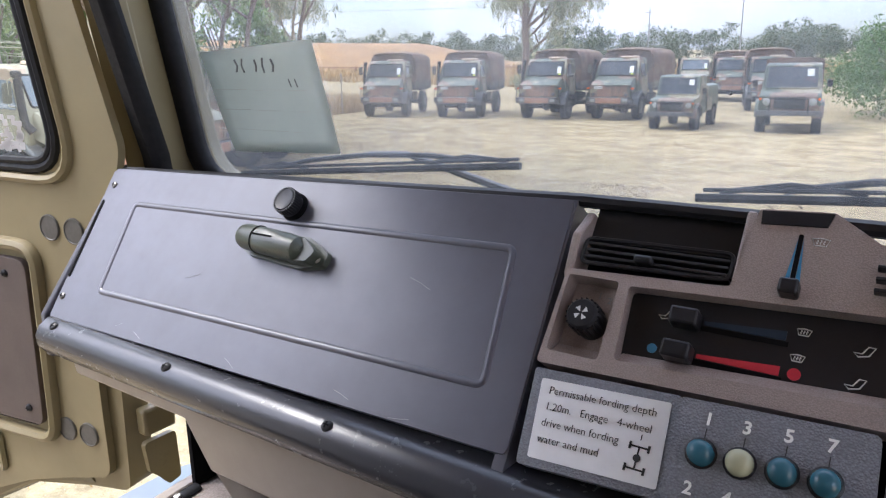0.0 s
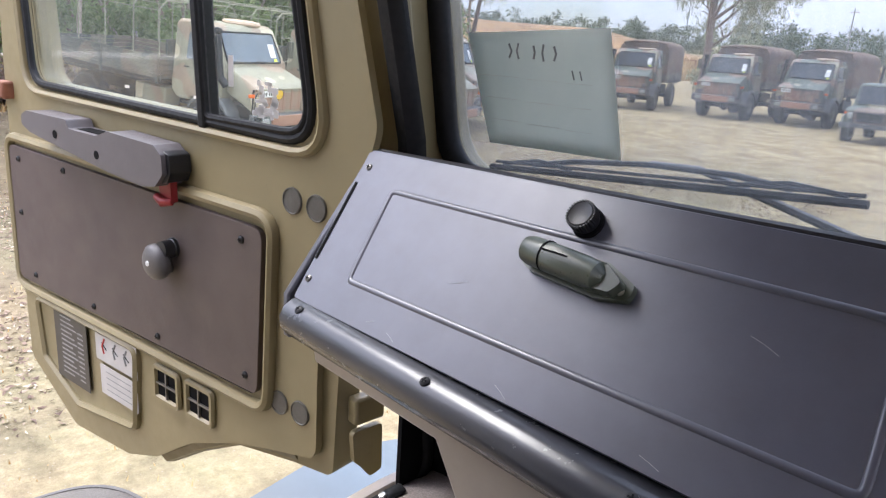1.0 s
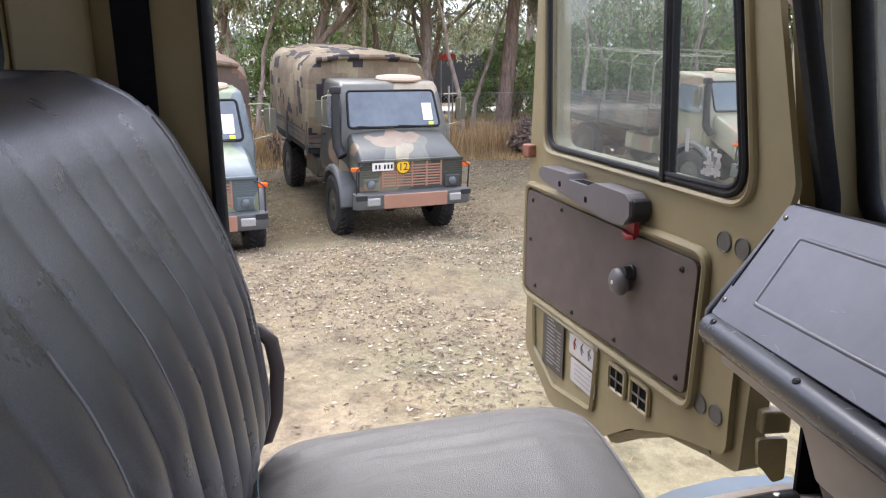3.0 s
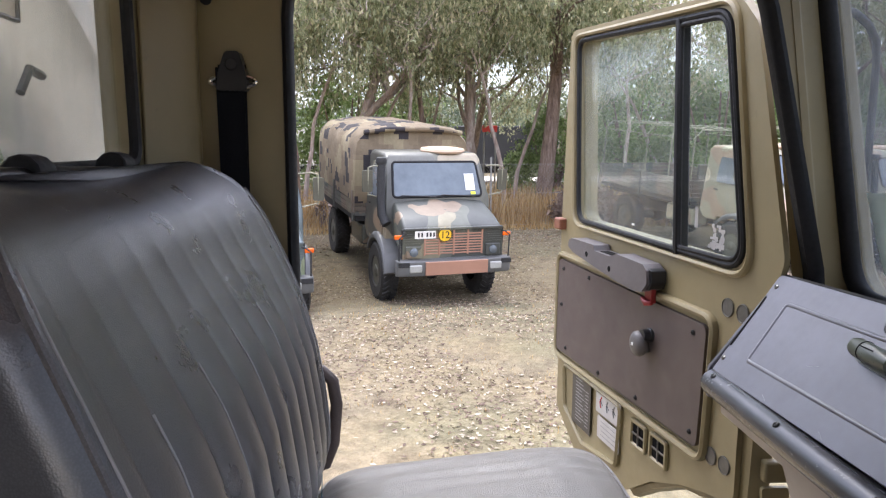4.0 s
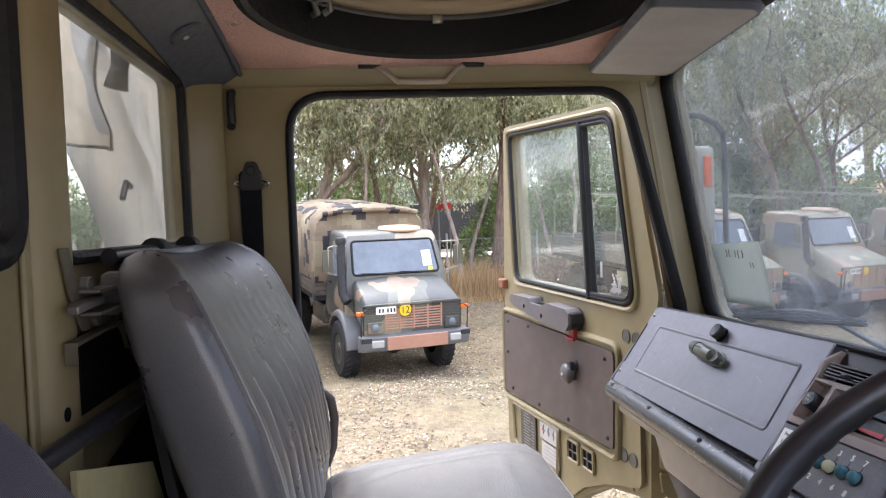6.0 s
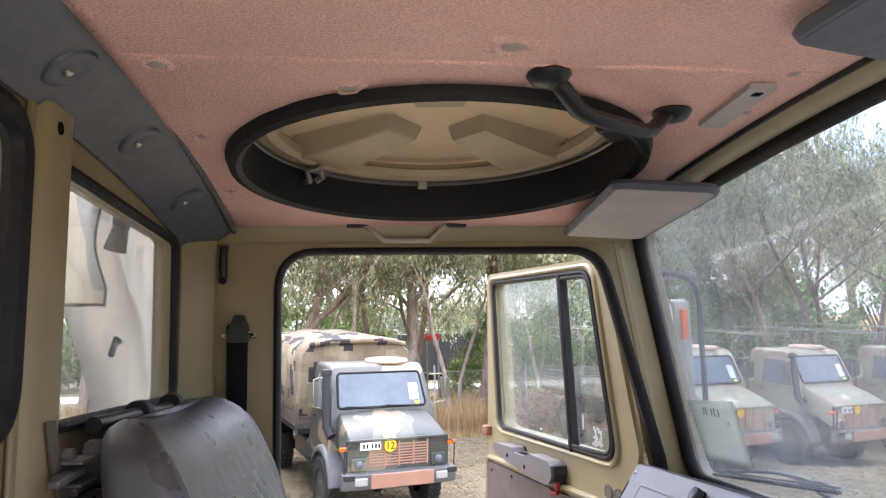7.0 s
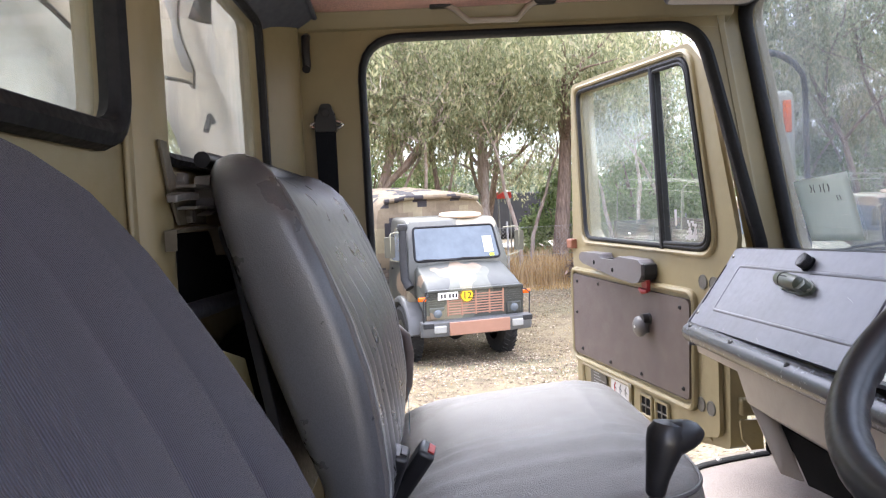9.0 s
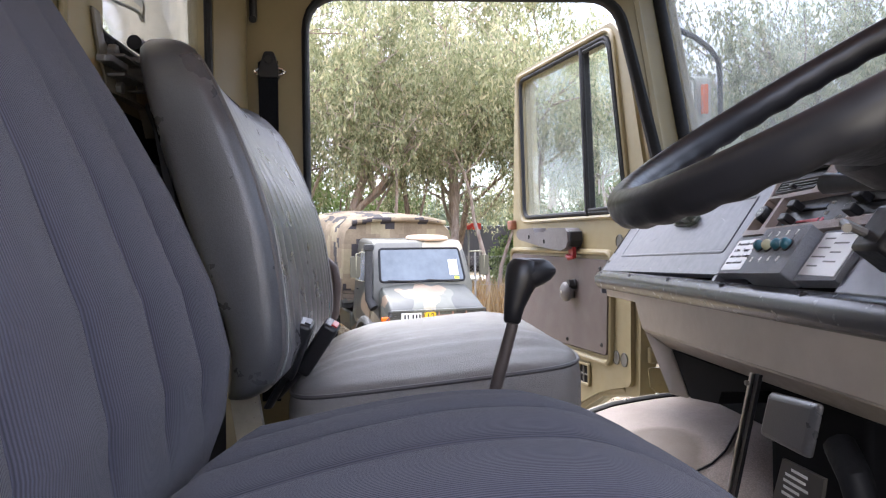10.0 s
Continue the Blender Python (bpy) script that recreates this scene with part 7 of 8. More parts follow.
gys = sorted(set(np.round(np.concatenate([np.linspace(-14, 36, 90), np.linspace(36, 100, 26), np.linspace(-60, -14, 14), np.array([120, 150, 200, 280, 400, 600, 900, -90, -150, -300, -600, -900])]), 3)))
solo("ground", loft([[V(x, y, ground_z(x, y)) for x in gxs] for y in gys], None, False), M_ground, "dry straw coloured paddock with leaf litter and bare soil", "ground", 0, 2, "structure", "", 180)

# ---- military trucks: local x forward, y to the left, z up, origin on the ground under the front axle ----
def wheel(parent, x, y, z=0.53, r=0.53, w=0.32):
    m = Matrix.Translation((x, y, z)) @ Matrix.Rotation(radians(-90 if y > 0 else 90), 4, "X")
    wh = part("wheel", lathe([(0.27, -w / 2), (r - 0.06, -w / 2), (r - 0.012, -w / 2 + 0.035), (r, -w / 2 + 0.08), (r, w / 2 - 0.08), (r - 0.012, w / 2 - 0.035), (r - 0.06, w / 2), (0.29, w / 2 - 0.01), (0.27, w / 2 - 0.03)], 36, m, None, False, False), M_tyre, parent, "black cleated truck tyre on an olive rim")
    b = bmesh.new()
    for i in range(30):
        a = 2 * math.pi * i / 30
        for s in (-1, 1):
            cbox((0, 0, 0), (0.05, 0.024, 0.12), b, m @ Matrix.Rotation(a + s * 0.05, 4, "Z") @ Matrix.Translation((r + 0.002, 0, s * 0.075)) @ Matrix.Rotation(radians(35 * s), 4, "X"))
    part("tread", b, M_tyre, wh)
    part("rim", lathe([(0.275, w / 2 - 0.03), (0.25, w / 2 - 0.06), (0.20, w / 2 - 0.10), (0.12, w / 2 - 0.09), (0.11, w / 2 - 0.02), (0.07, w / 2), (0.002, w / 2 + 0.01)], 24, m), M_rim, wh, "dark olive steel rim")
    return wh


def army_truck(label, paint, cover, grp, number=False, disc_on=True, glass=None, cab_paint=None):
    t = thing("army_truck", label, "truck", None, grp)
    W = 1.0
    body = [(0.30, 1.10), (0.30, 1.84), (-0.06, 2.58), (-0.18, 2.64), (-1.05, 2.63), (-1.14, 2.55), (-1.18, 1.15), (-1.0, 0.98), (-0.62, 0.98), (-0.58, 1.10)]
    lps = []
    for k in (-1, -0.93, 0.93, 1):
        lps.append([V(x, W * k * (1 - 0.10 * smoothstep(1.7, 2.64, z)) * (1.0 if abs(k) < 1 else 1.0), z if abs(k) < 1 else z - 0.03 * smoothstep(2.3, 2.6, z)) for x, z in body])
    cab = part("cab", loft(lps), cab_paint or paint, t, "", 0.035, 3)
    # screen, side windows
    def face(y, z, d):
        k = (z - 1.84) / 0.74
        return V(0.30 - 0.36 * k + d, y, z + d * 0.4)
    part("windscreen_frame", tube([face(y, z, 0.008) for y, z in rounded([(-0.84, 1.90), (0.84, 1.90), (0.79, 2.49), (-0.79, 2.49)], 0.07, 4)], 0.022, 6, None, True), M_rubber, cab)
    scr = part("windscreen", plate(rounded([(-0.84, 1.90), (0.84, 1.90), (0.79, 2.49), (-0.79, 2.49)], 0.07, 4), [], face, 0.002, 0.012), glass or M_screen, cab, "dark reflecting windscreen")
    part("notice_paper", plate(rect(0.54, 2.00, 0.72, 2.28), [], face, 0.0125, 0.015), M_pale, scr, "white paper in the windscreen")
    part("notice_tag", plate(rect(0.63, 1.925, 0.72, 1.975), [], face, 0.0125, 0.015), M_lime, scr, "lime sticker")
    for y0, y1 in ((-0.7, -0.05), (0.05, 0.7)):
        part("wiper", tube([face(y1, 1.885, 0.03), face(y0, 1.92, 0.03)], 0.012, 5), M_black, cab)
    for s in (-1, 1):
        sy = lambda z: s * W * (1 - 0.10 * smoothstep(1.7, 2.64, z))
        dw = part("door", plate(rounded([(0.18, 1.18), (0.22, 1.80), (-0.02, 2.42), (-0.78, 2.45), (-0.80, 1.10), (-0.1, 1.06)], 0.05, 3), [], lambda u, v, d: V(u, sy(v) + s * d, v), 0.004, 0.016), paint, cab)
        part("side_window", plate(rounded([(0.10, 1.84), (-0.08, 2.38), (-0.72, 2.40), (-0.72, 1.84)], 0.05, 3), [], lambda u, v, d: V(u, sy(v) + s * d, v), 0.017, 0.022), M_screen, dw, "dark side window")
        part("handle", cbox((-0.70, s * (W + 0.025), 1.68), (0.12, 0.02, 0.03)), M_black, dw)
        mi = part("mirror", plate(rounded(rect(-0.09, -0.19, 0.09, 0.19), 0.03, 3), [], lambda u, v, d: V(0.16 + d, s * 1.28 + u, 2.18 + v), -0.025, 0.025), M_mirror_olive, cab, "olive mirror on a tube arm", 0.01)
        part("mirror_arm", tube([V(0.16, s * 0.95, 2.44), V(0.18, s * 1.18, 2.45), V(0.18, s * 1.27, 2.42), V(0.17, s * 1.27, 1.95), V(0.15, s * 1.0, 1.88)], 0.013, 6), M_truck_tube, mi)
    # bonnet and grille
    hood = []
    for x, z, w in ((0.28, 1.86, 0.86), (0.45, 1.80, 0.88), (0.85, 1.66, 0.90), (1.06, 1.56, 0.91), (1.11, 1.51, 0.91)):
        hood.append([V(x, -w, z - 0.55), V(x, -w, z - 0.10), V(x, -w + 0.05, z - 0.03), V(x, -0.35, z), V(x, 0.35, z), V(x, w - 0.05, z - 0.03), V(x, w, z - 0.10), V(x, w, z - 0.55)])
    part("bonnet", loft(hood), paint, cab, "sloping camouflaged bonnet", 0.015)
    part("bonnet_lip", cbox((1.125, 0, 1.485), (0.05, 1.78, 0.05)), paint, cab, "", 0.012)
    gr = part("grille", box((1.06, -0.92, 0.98), (1.10, 0.92, 1.48)), M_under, t, "dark grille with painted slats")
    for k in range(9):
        part("slat", cbox((1.108, 0, 1.06 + 0.047 * k), (0.022, 1.02, 0.022)), M_terracotta if k < 8 else paint, gr, "", 0.004)
    for y in (-0.52, -0.26, 0.0, 0.26, 0.52):
        part("grille_post", cbox((1.116, y, 1.25), (0.02, 0.03, 0.44)), M_terracotta, gr, "", 0.004)
    for s in (-1, 1):
        for k in range(6):
            part("side_slat", cbox((1.108, s * 0.74, 1.24 + 0.04 * k), (0.022, 0.30, 0.016)), paint, gr)
        hl = part("headlamp", cbox((1.125, s * 0.72, 1.10), (0.05, 0.27, 0.20)), paint, t, "square headlamp in a camouflaged surround", 0.015)
        part("lens", lathe([(0.075, 0), (0.07, 0.02), (0.03, 0.035), (0.002, 0.038)], 18, Matrix.Translation((1.148, s * 0.72, 1.10)) @ Matrix.Rotation(radians(90), 4, "Y")), M_screen, hl, "dark headlamp lens")
        ind = part("indicator", cbox((1.10, s * 0.98, 1.36), (0.06, 0.14, 0.07)), M_orange, t, "orange indicator lamp", 0.012)
        # wing over the wheel
        arch = []
        for i in range(11):
            a = math.pi * (0.04 + 0.80 * i / 10)
            c_, s_ = math.cos(a), math.sin(a)
            arch.append([V(0.68 * c_, s * 0.76, 0.55 + 0.70 * s_), V(0.68 * c_, s * 1.06, 0.55 + 0.70 * s_), V(0.66 * c_, s * 1.10, 0.54 + 0.66 * s_), V(0.62 * c_, s * 1.10, 0.53 + 0.60 * s_), V(0.62 * c_, s * 0.76, 0.53 + 0.60 * s_)])
        part("wing", loft(arch), M_truck_grey, t, "rounded front wing", 0.01)
    bp = part("bumper", loft([[V(1.10, y, 0.70), V(1.30 - 0.10 * abs(k), y, 0.72), V(1.32 - 0.10 * abs(k), y, 0.80), V(1.30 - 0.10 * abs(k), y, 0.97), V(1.10, y, 0.98)] for k, y in ((1, -1.03), (0.4, -0.96), (0.15, -0.6), (0, 0.0), (0.15, 0.6), (0.4, 0.96), (1, 1.03))]), M_truck_grey, t, "steel bumper with lamps", 0.012)
    part("centre_panel", box((1.29, -0.56, 0.735), (1.335, 0.56, 0.965)), M_terracotta, bp, "brown painted middle section", 0.008)
    for s in (-1, 1):
        part("fog_lamp", cbox((1.28, s * 0.72, 0.85), (0.06, 0.22, 0.13)), M_lens, bp, "clear bumper lamp", 0.02)
        part("bumper_step", cbox((1.235, s * 0.92, 0.92), (0.10, 0.18, 0.08)), M_under, bp)
        part("brush_guard", tube([V(1.20, s * 0.99, 0.98), V(1.22, s * 0.99, 1.36), V(1.19, s * 0.92, 1.42), V(1.14, s * 0.86, 1.42)], 0.014, 6), M_under, t)
    # number plate as bars, lot disc
    npl = part("number_plate", box((1.115, -0.70, 1.33), (1.145, -0.34, 1.46)), M_pale, t, "white number plate")
    for k in range(5):
        part("number_bar", cbox((1.147, -0.64 + 0.06 * k + (0.03 if k > 1 else 0), 1.395), (0.004, 0.03, 0.07)), M_black_print, npl)
    if disc_on:
        disc = part("lot_disc", lathe([(0.125, 0), (0.125, 0.008), (0.002, 0.009)], 30, Matrix.Translation((1.135, -0.17, 1.385)) @ Matrix.Rotation(radians(90), 4, "Y")), M_yellow, t, "yellow disc with a black number")
        part("disc_ring", tube([V(1.146, -0.17 + 0.117 * math.cos(a), 1.385 + 0.117 * math.sin(a)) for a in (2 * math.pi * i / 28 for i in range(28))], 0.006, 5, None, True), M_black_print, disc)
        if number:
            letters("12", 0.17, Matrix(((0, 0, 1, 1.146), (1, 0, 0, -0.17), (0, 1, 0, 1.325), (0, 0, 0, 1))), M_black_print, disc, "letters", "CENTER", 0.002)
    # snorkel and roof ring
    part("snorkel", tube([V(0.42, -0.99, 1.45), V(0.30, -1.05, 1.60), V(0.26, -1.06, 1.9), V(0.16, -1.03, 2.48)], [0.085, 0.08, 0.075, 0.075], 12), M_under, t, "black air intake snorkel", 0.01)
    part("snorkel_cap", lathe([(0.075, 0), (0.095, 0.02), (0.10, 0.07), (0.085, 0.115), (0.02, 0.13)], 16, Matrix.Translation((0.15, -1.03, 2.47))), M_under, t, "black snorkel cap")
    part("roof_ring", lathe([(0.40, 2.63), (0.42, 2.66), (0.40, 2.70), (0.30, 2.715), (0.002, 2.72)], 30, Matrix.Translation((-0.48, 0.32, 0))), M_tan, cab, "tan roof hatch lid")
    # chassis, axles, tanks
    part("chassis", box((-4.6, -0.42, 0.74), (1.1, 0.42, 1.0)), M_under, t, "black chassis frame")
    for x in (0.0, -3.85):
        part("axle", cyl((x, -0.8, 0.53), (x, 0.8, 0.53), 0.10, None, 12), M_under, t)
        part("diff", lathe([(0.05, -0.2), (0.2, -0.1), (0.2, 0.1), (0.05, 0.2)], 14, Matrix.Translation((x, 0, 0.53))), M_under, t)
        for s in (-1, 1):
            wheel(t, x, s * 0.93)
    for s in (-1, 1):
        part("tank", box((-2.3, s * 0.55, 0.72), (-1.35, s * 1.0, 1.12)), M_under if s > 0 else paint, t, "side tank", 0.04, 3)
    # load bed with boarded sides
    bed = part("load_bed", box((-5.0, -1.15, 1.20), (-1.32, 1.15, 1.30)), M_under, t, "boarded load bed", 0.01)
    for s in (-1, 1):
        for k in range(5):
            part("side_board", box((-5.0, s * 1.15 - 0.018, 1.31 + 0.096 * k), (-1.32, s * 1.15 + 0.018, 1.395 + 0.096 * k)), M_camo_bed, bed, "", 0.004)
        for x in (-4.9, -3.2, -1.4):
            part("board_post", box((x - 0.03, s * 1.15 + s * 0.019, 1.2), (x + 0.03, s * 1.15 + s * 0.05, 1.80)), M_camo_bed, bed)
        part("mudguard", box((-4.55, s * 0.72, 1.13), (-3.15, s * 1.12, 1.18)), M_under, t)
    for x in (-5.0, -1.32):
        for k in range(5):
            part("end_board", box((x - 0.018, -1.13, 1.31 + 0.096 * k), (x + 0.018, 1.13, 1.395 + 0.096 * k)), M_camo_bed, bed, "", 0.004)
    TOP = 3.02
    if cover:
        cl = []
        xs = np.linspace(-5.03, -1.28, 26)
        for i, x in enumerate(xs):
            sag = 0.03 * math.cos(4 * 2 * math.pi * i / 25)
            hem = 1.62
            prof = [(-1.185, hem), (-1.19, 2.0), (-1.18, 2.6), (-1.14, 2.82), (-0.98, 2.97), (-0.5, TOP + 0.035), (0.0, TOP + 0.05), (0.5, TOP + 0.035), (0.98, 2.97), (1.14, 2.82), (1.18, 2.6), (1.19, 2.0), (1.185, hem)]
            end = 0.0 if 0 < i < 25 else 0.02
            cl.append([V(x, y * (1 - end) + 0.012 * noise.noise(V(x * 3, y * 3, z * 3)), z - (sag if z > 2.7 else 0) + 0.03 * noise.noise(V(x * 2, y * 2, z * 2 + 5)) - end * 2) for y, z in prof])
        part("canvas", loft(cl, None, True), cover, t, "camouflage printed canvas cover", 0, 2, False, 70)
        part("front_roll", tube([V(-1.26, -1.0, 2.93), V(-1.22, -0.5, 3.0), V(-1.22, 0.5, 3.0), V(-1.26, 1.0, 2.93)], 0.05, 8), cover, t, "rolled canvas edge")
    else:
        for x in (-4.9, -4.0, -3.1, -2.2, -1.4):
            part("hoop", tube([V(x, -1.13, 1.78), V(x, -1.13, 2.75), V(x, -0.95, 2.93), V(x, 0.95, 2.93), V(x, 1.13, 2.75), V(x, 1.13, 1.78)], 0.014, 6), M_truck_tube, t, "bare canopy hoop")
        for y in (-1.1, -0.55, 0.0, 0.55, 1.1):
            part("hoop_rail", tube([V(-4.9, y, 2.93 if abs(y) < 1 else 2.72), V(-1.4, y, 2.93 if abs(y) < 1 else 2.72)], 0.010, 6), M_truck_tube, t)
        part("rack", box((-1.30, -1.05, 1.82), (-1.24, 1.05, 2.15)), M_camo_bed, bed)
    return t


def park(x, y, hx, hy, pitch=0.0, z=None, scale=1.0):
    a = math.atan2(hy, hx)
    zz = ground_z(x, y) if z is None else z
    return Matrix.Translation((x, y, zz)) @ Matrix.Rotation(a, 4, "Z") @ Matrix.Rotation(radians(pitch), 4, "Y")


tr_a = army_truck("camouflaged army truck with square print canvas and yellow lot disc", M_camo, M_canvas, "parked army trucks", True, True, None, M_cab_camo)
tr_a.matrix_basis = park(-12.83, 0.43, 1.74, 0.545, 4.5)
tr_g = army_truck("green blue camouflaged army truck with brown canvas", M_camo_green, M_canvas_plain, "parked army trucks")
tr_g.matrix_basis = park(-11.5, -2.78, 1.74, 0.50, 4.5)
tr_b = army_truck("camouflaged army truck with bare hoops over the bed", M_camo_tan, None, "parked army trucks")
tr_b.matrix_basis = park(-15.2, 8.0, 1.74, 0.62, 5.0)
for x, y in ((-15.6, 11.0), (-16.0, 14.2), (-17.6, 16.6)):
    copy_thing(tr_b, park(x, y, 1.74, 0.62 + 0.02 * (y - 11), 5.0))
tr_f = army_truck("camouflaged army truck with dull brown canvas, parked across the paddock", M_camo_b, M_canvas_plain, "far army trucks", False, False, M_screen_dim)
tr_f.matrix_basis = park(-22.9, 28.6, 0.45, -1.0)
for x, y, hx in ((-19.2, 29.6, 0.36), (-15.2, 30.6, 0.12), (-12.2, 31.6, 0.06), (-7.6, 40.0, 0.25), (-11.5, 48.5, 0.25)):
    copy_thing(tr_f, park(x, y, hx, -1.0))
copy_thing(tr_b, park(-14.2, 50.0, 0.3, -1.0))


# ---- light four wheel drive ----
def light_utility(label, top, cloth):
    """A bonneted light vehicle with a rear body of height top."""
    t = thing("utility_vehicle", label, "car", None, "light vehicles")
    prof = [(0.74, 0.56), (0.78, 0.70), (0.78, 1.06), (0.70, 1.14), (0.10, 1.20), (0.02, 1.24), (-0.20, 1.90), (-0.28, 1.95), (-1.12, 1.97), (-1.2, 1.92), (-1.2, 0.56)]
    b = part("body", loft([[V(x, k * (1 - 0.07 * smoothstep(1.25, 1.95, z)), z - (0.02 if abs(k) > 0.78 else 0)) for x, z in prof] for k in (-0.80, -0.76, 0.76, 0.80)]), M_camo_b, t, "", 0.03, 3)
    face = lambda y, z, d: V(0.02 - 0.22 * (z - 1.24) / 0.66 + 0.012 + d, y, z)
    scr = part("windscreen", plate(rounded([(-0.68, 1.29), (0.68, 1.29), (0.64, 1.85), (-0.64, 1.85)], 0.04, 3), [], face, 0.0, 0.01), M_screen_dim, b, "dark windscreen")
    part("screen_frame", tube([face(y, z, 0.008) for y, z in rounded([(-0.70, 1.27), (0.70, 1.27), (0.66, 1.87), (-0.66, 1.87)], 0.05, 3)], 0.018, 6, None, True), M_camo_b, b)
    part("notice_paper", plate(rect(0.38, 1.60, 0.56, 1.80), [], face, 0.012, 0.016), M_pale, scr, "white paper in the windscreen")
    part("rear_body", loft([[V(x, y, z) for y, z in rounded([(-0.82, 1.02), (0.82, 1.02), (0.80, top - 0.05), (0.62, top), (-0.62, top), (-0.80, top - 0.05)], 0.06, 3)] for x in (-3.1, -2.4, -1.8, -1.22)]), cloth, t, "canvas covered rear body", 0.01)
    part("tub", box((-3.15, -0.82, 0.60), (-1.15, 0.82, 1.05)), M_camo_b, t, "", 0.03)
    part("grille", box((0.775, -0.40, 0.70), (0.800, 0.40, 1.04)), M_under, t, "black mesh grille", 0.01)
    for k in range(4):
        part("grille_bar", cbox((0.806, 0, 0.76 + 0.075 * k), (0.012, 0.78, 0.018)), M_truck_grey, t)
    for s in (-1, 1):
        hl = part("headlamp", lathe([(0.105, -0.02), (0.105, 0.0), (0.09, 0.03), (0.002, 0.045)], 18, Matrix.Translation((0.80, s * 0.60, 0.90)) @ Matrix.Rotation(radians(90), 4, "Y")), M_lens, t, "round headlamp")
        part("indicator", cbox((0.79, s * 0.76, 0.98), (0.03, 0.07, 0.06)), M_orange, t, "orange indicator", 0.01)
        arch = []
        for i in range(9):
            a = math.pi * (0.0 + i / 8)
            arch.append([V(0.25 + 0.50 * math.cos(a), s * 0.60, 0.46 + 0.52 * math.sin(a)), V(0.25 + 0.50 * math.cos(a), s * 0.90, 0.46 + 0.50 * math.sin(a)), V(0.25 + 0.44 * math.cos(a), s * 0.90, 0.46 + 0.44 * math.sin(a)), V(0.25 + 0.44 * math.cos(a), s * 0.60, 0.46 + 0.44 * math.sin(a))])
        part("wing", loft(arch), M_camo_b, t, "rounded front wing", 0.01)
        for x in (0.25, -2.4):
            wheel(t, x, s * 0.74, 0.40, 0.40, 0.22)
        part("mirror", cbox((0.05, s * 0.98, 1.40), (0.05, 0.14, 0.20)), M_black, t, "", 0.01)
    part("bumper", box((0.86, -0.86, 0.52), (0.96, 0.86, 0.66)), M_truck_grey, t, "dark steel bumper", 0.01)
    part("bull_bar", tube([V(0.93, -0.5, 0.64), V(0.93, -0.48, 1.0), V(0.93, 0.48, 1.0), V(0.93, 0.5, 0.64)], 0.025, 8), M_under, t, "black bull bar")
    return t


lu = light_utility("camouflaged light four wheel drive with a low brown rear body", 1.60, M_camo_b)
lu.matrix_basis = park(-8.4, 27.9, 0.05, -1.0)
lu2 = light_utility("camouflaged six wheel light truck with a tall brown canvas back", 2.12, M_canvas_plain)
lu2.matrix_basis = park(-4.6, 28.4, 0.14, -1.0) @ Matrix.Scale(1.2, 4)

# ---- what carries the cab: chassis, wheels, bonnet and bare load bed ----
ow = thing("truck_chassis", "black chassis, wheels, bonnet and bare load bed of the truck", "chassis", Matrix.Translation((0.14, 0.95, 0)) @ Matrix.Rotation(radians(90), 4, "Z"))
part("frame_rails", box((-4.5, -0.42, 0.78), (0.75, 0.42, 1.02)), M_under, ow, "", 0.02)
part("cab_mount", box((-1.25, -0.5, 1.0), (0.0, 0.5, 1.32)), M_under, ow, "", 0.02)
for x in (0.0, -3.85):
    part("axle", cyl((x, -0.8, 0.53), (x, 0.8, 0.53), 0.10, None, 12), M_under, ow)
    for s_ in (-1, 1):
        wheel(ow, x, s_ * 0.93)
bon = []
for x, z, w in ((0.06, 1.84, 0.80), (0.3, 1.80, 0.80), (0.7, 1.68, 0.80), (0.98, 1.58, 0.78), (1.02, 1.53, 0.76)):
    bon.append([V(x, -w, z - 0.75), V(x, -w, z - 0.10), V(x, -w + 0.06, z - 0.03), V(x, -0.35, z), V(x, 0.35, z), V(x, w - 0.06, z - 0.03), V(x, w, z - 0.10), V(x, w, z - 0.75)])
part("bonnet", loft(bon), M_wing, ow, "grey blue painted bonnet", 0.015)
part("bumper", box((1.02, -1.0, 0.72), (1.16, 1.0, 0.96)), M_truck_grey, ow, "", 0.03, 3)
part("load_bed", box((-4.9, -1.15, 1.22), (-1.42, 1.15, 1.32)), M_under, ow, "", 0.01)
for s_ in (-1, 1):
    for k in range(4):
        part("side_board", box((-4.9, s_ * 1.15 - 0.018, 1.33 + 0.12 * k), (-1.42, s_ * 1.15 + 0.018, 1.435 + 0.12 * k)), M_camo_bed, ow, "", 0.004)
for x in (-4.8, -3.1, -1.52):
    part("hoop", tube([V(x, -1.13, 1.34), V(x, -1.13, 2.95), V(x, -0.95, 3.2), V(x, 0.95, 3.2), V(x, 1.13, 2.95), V(x, 1.13, 1.34)], 0.018, 6), M_truck_tube, ow, "bare canopy hoop")

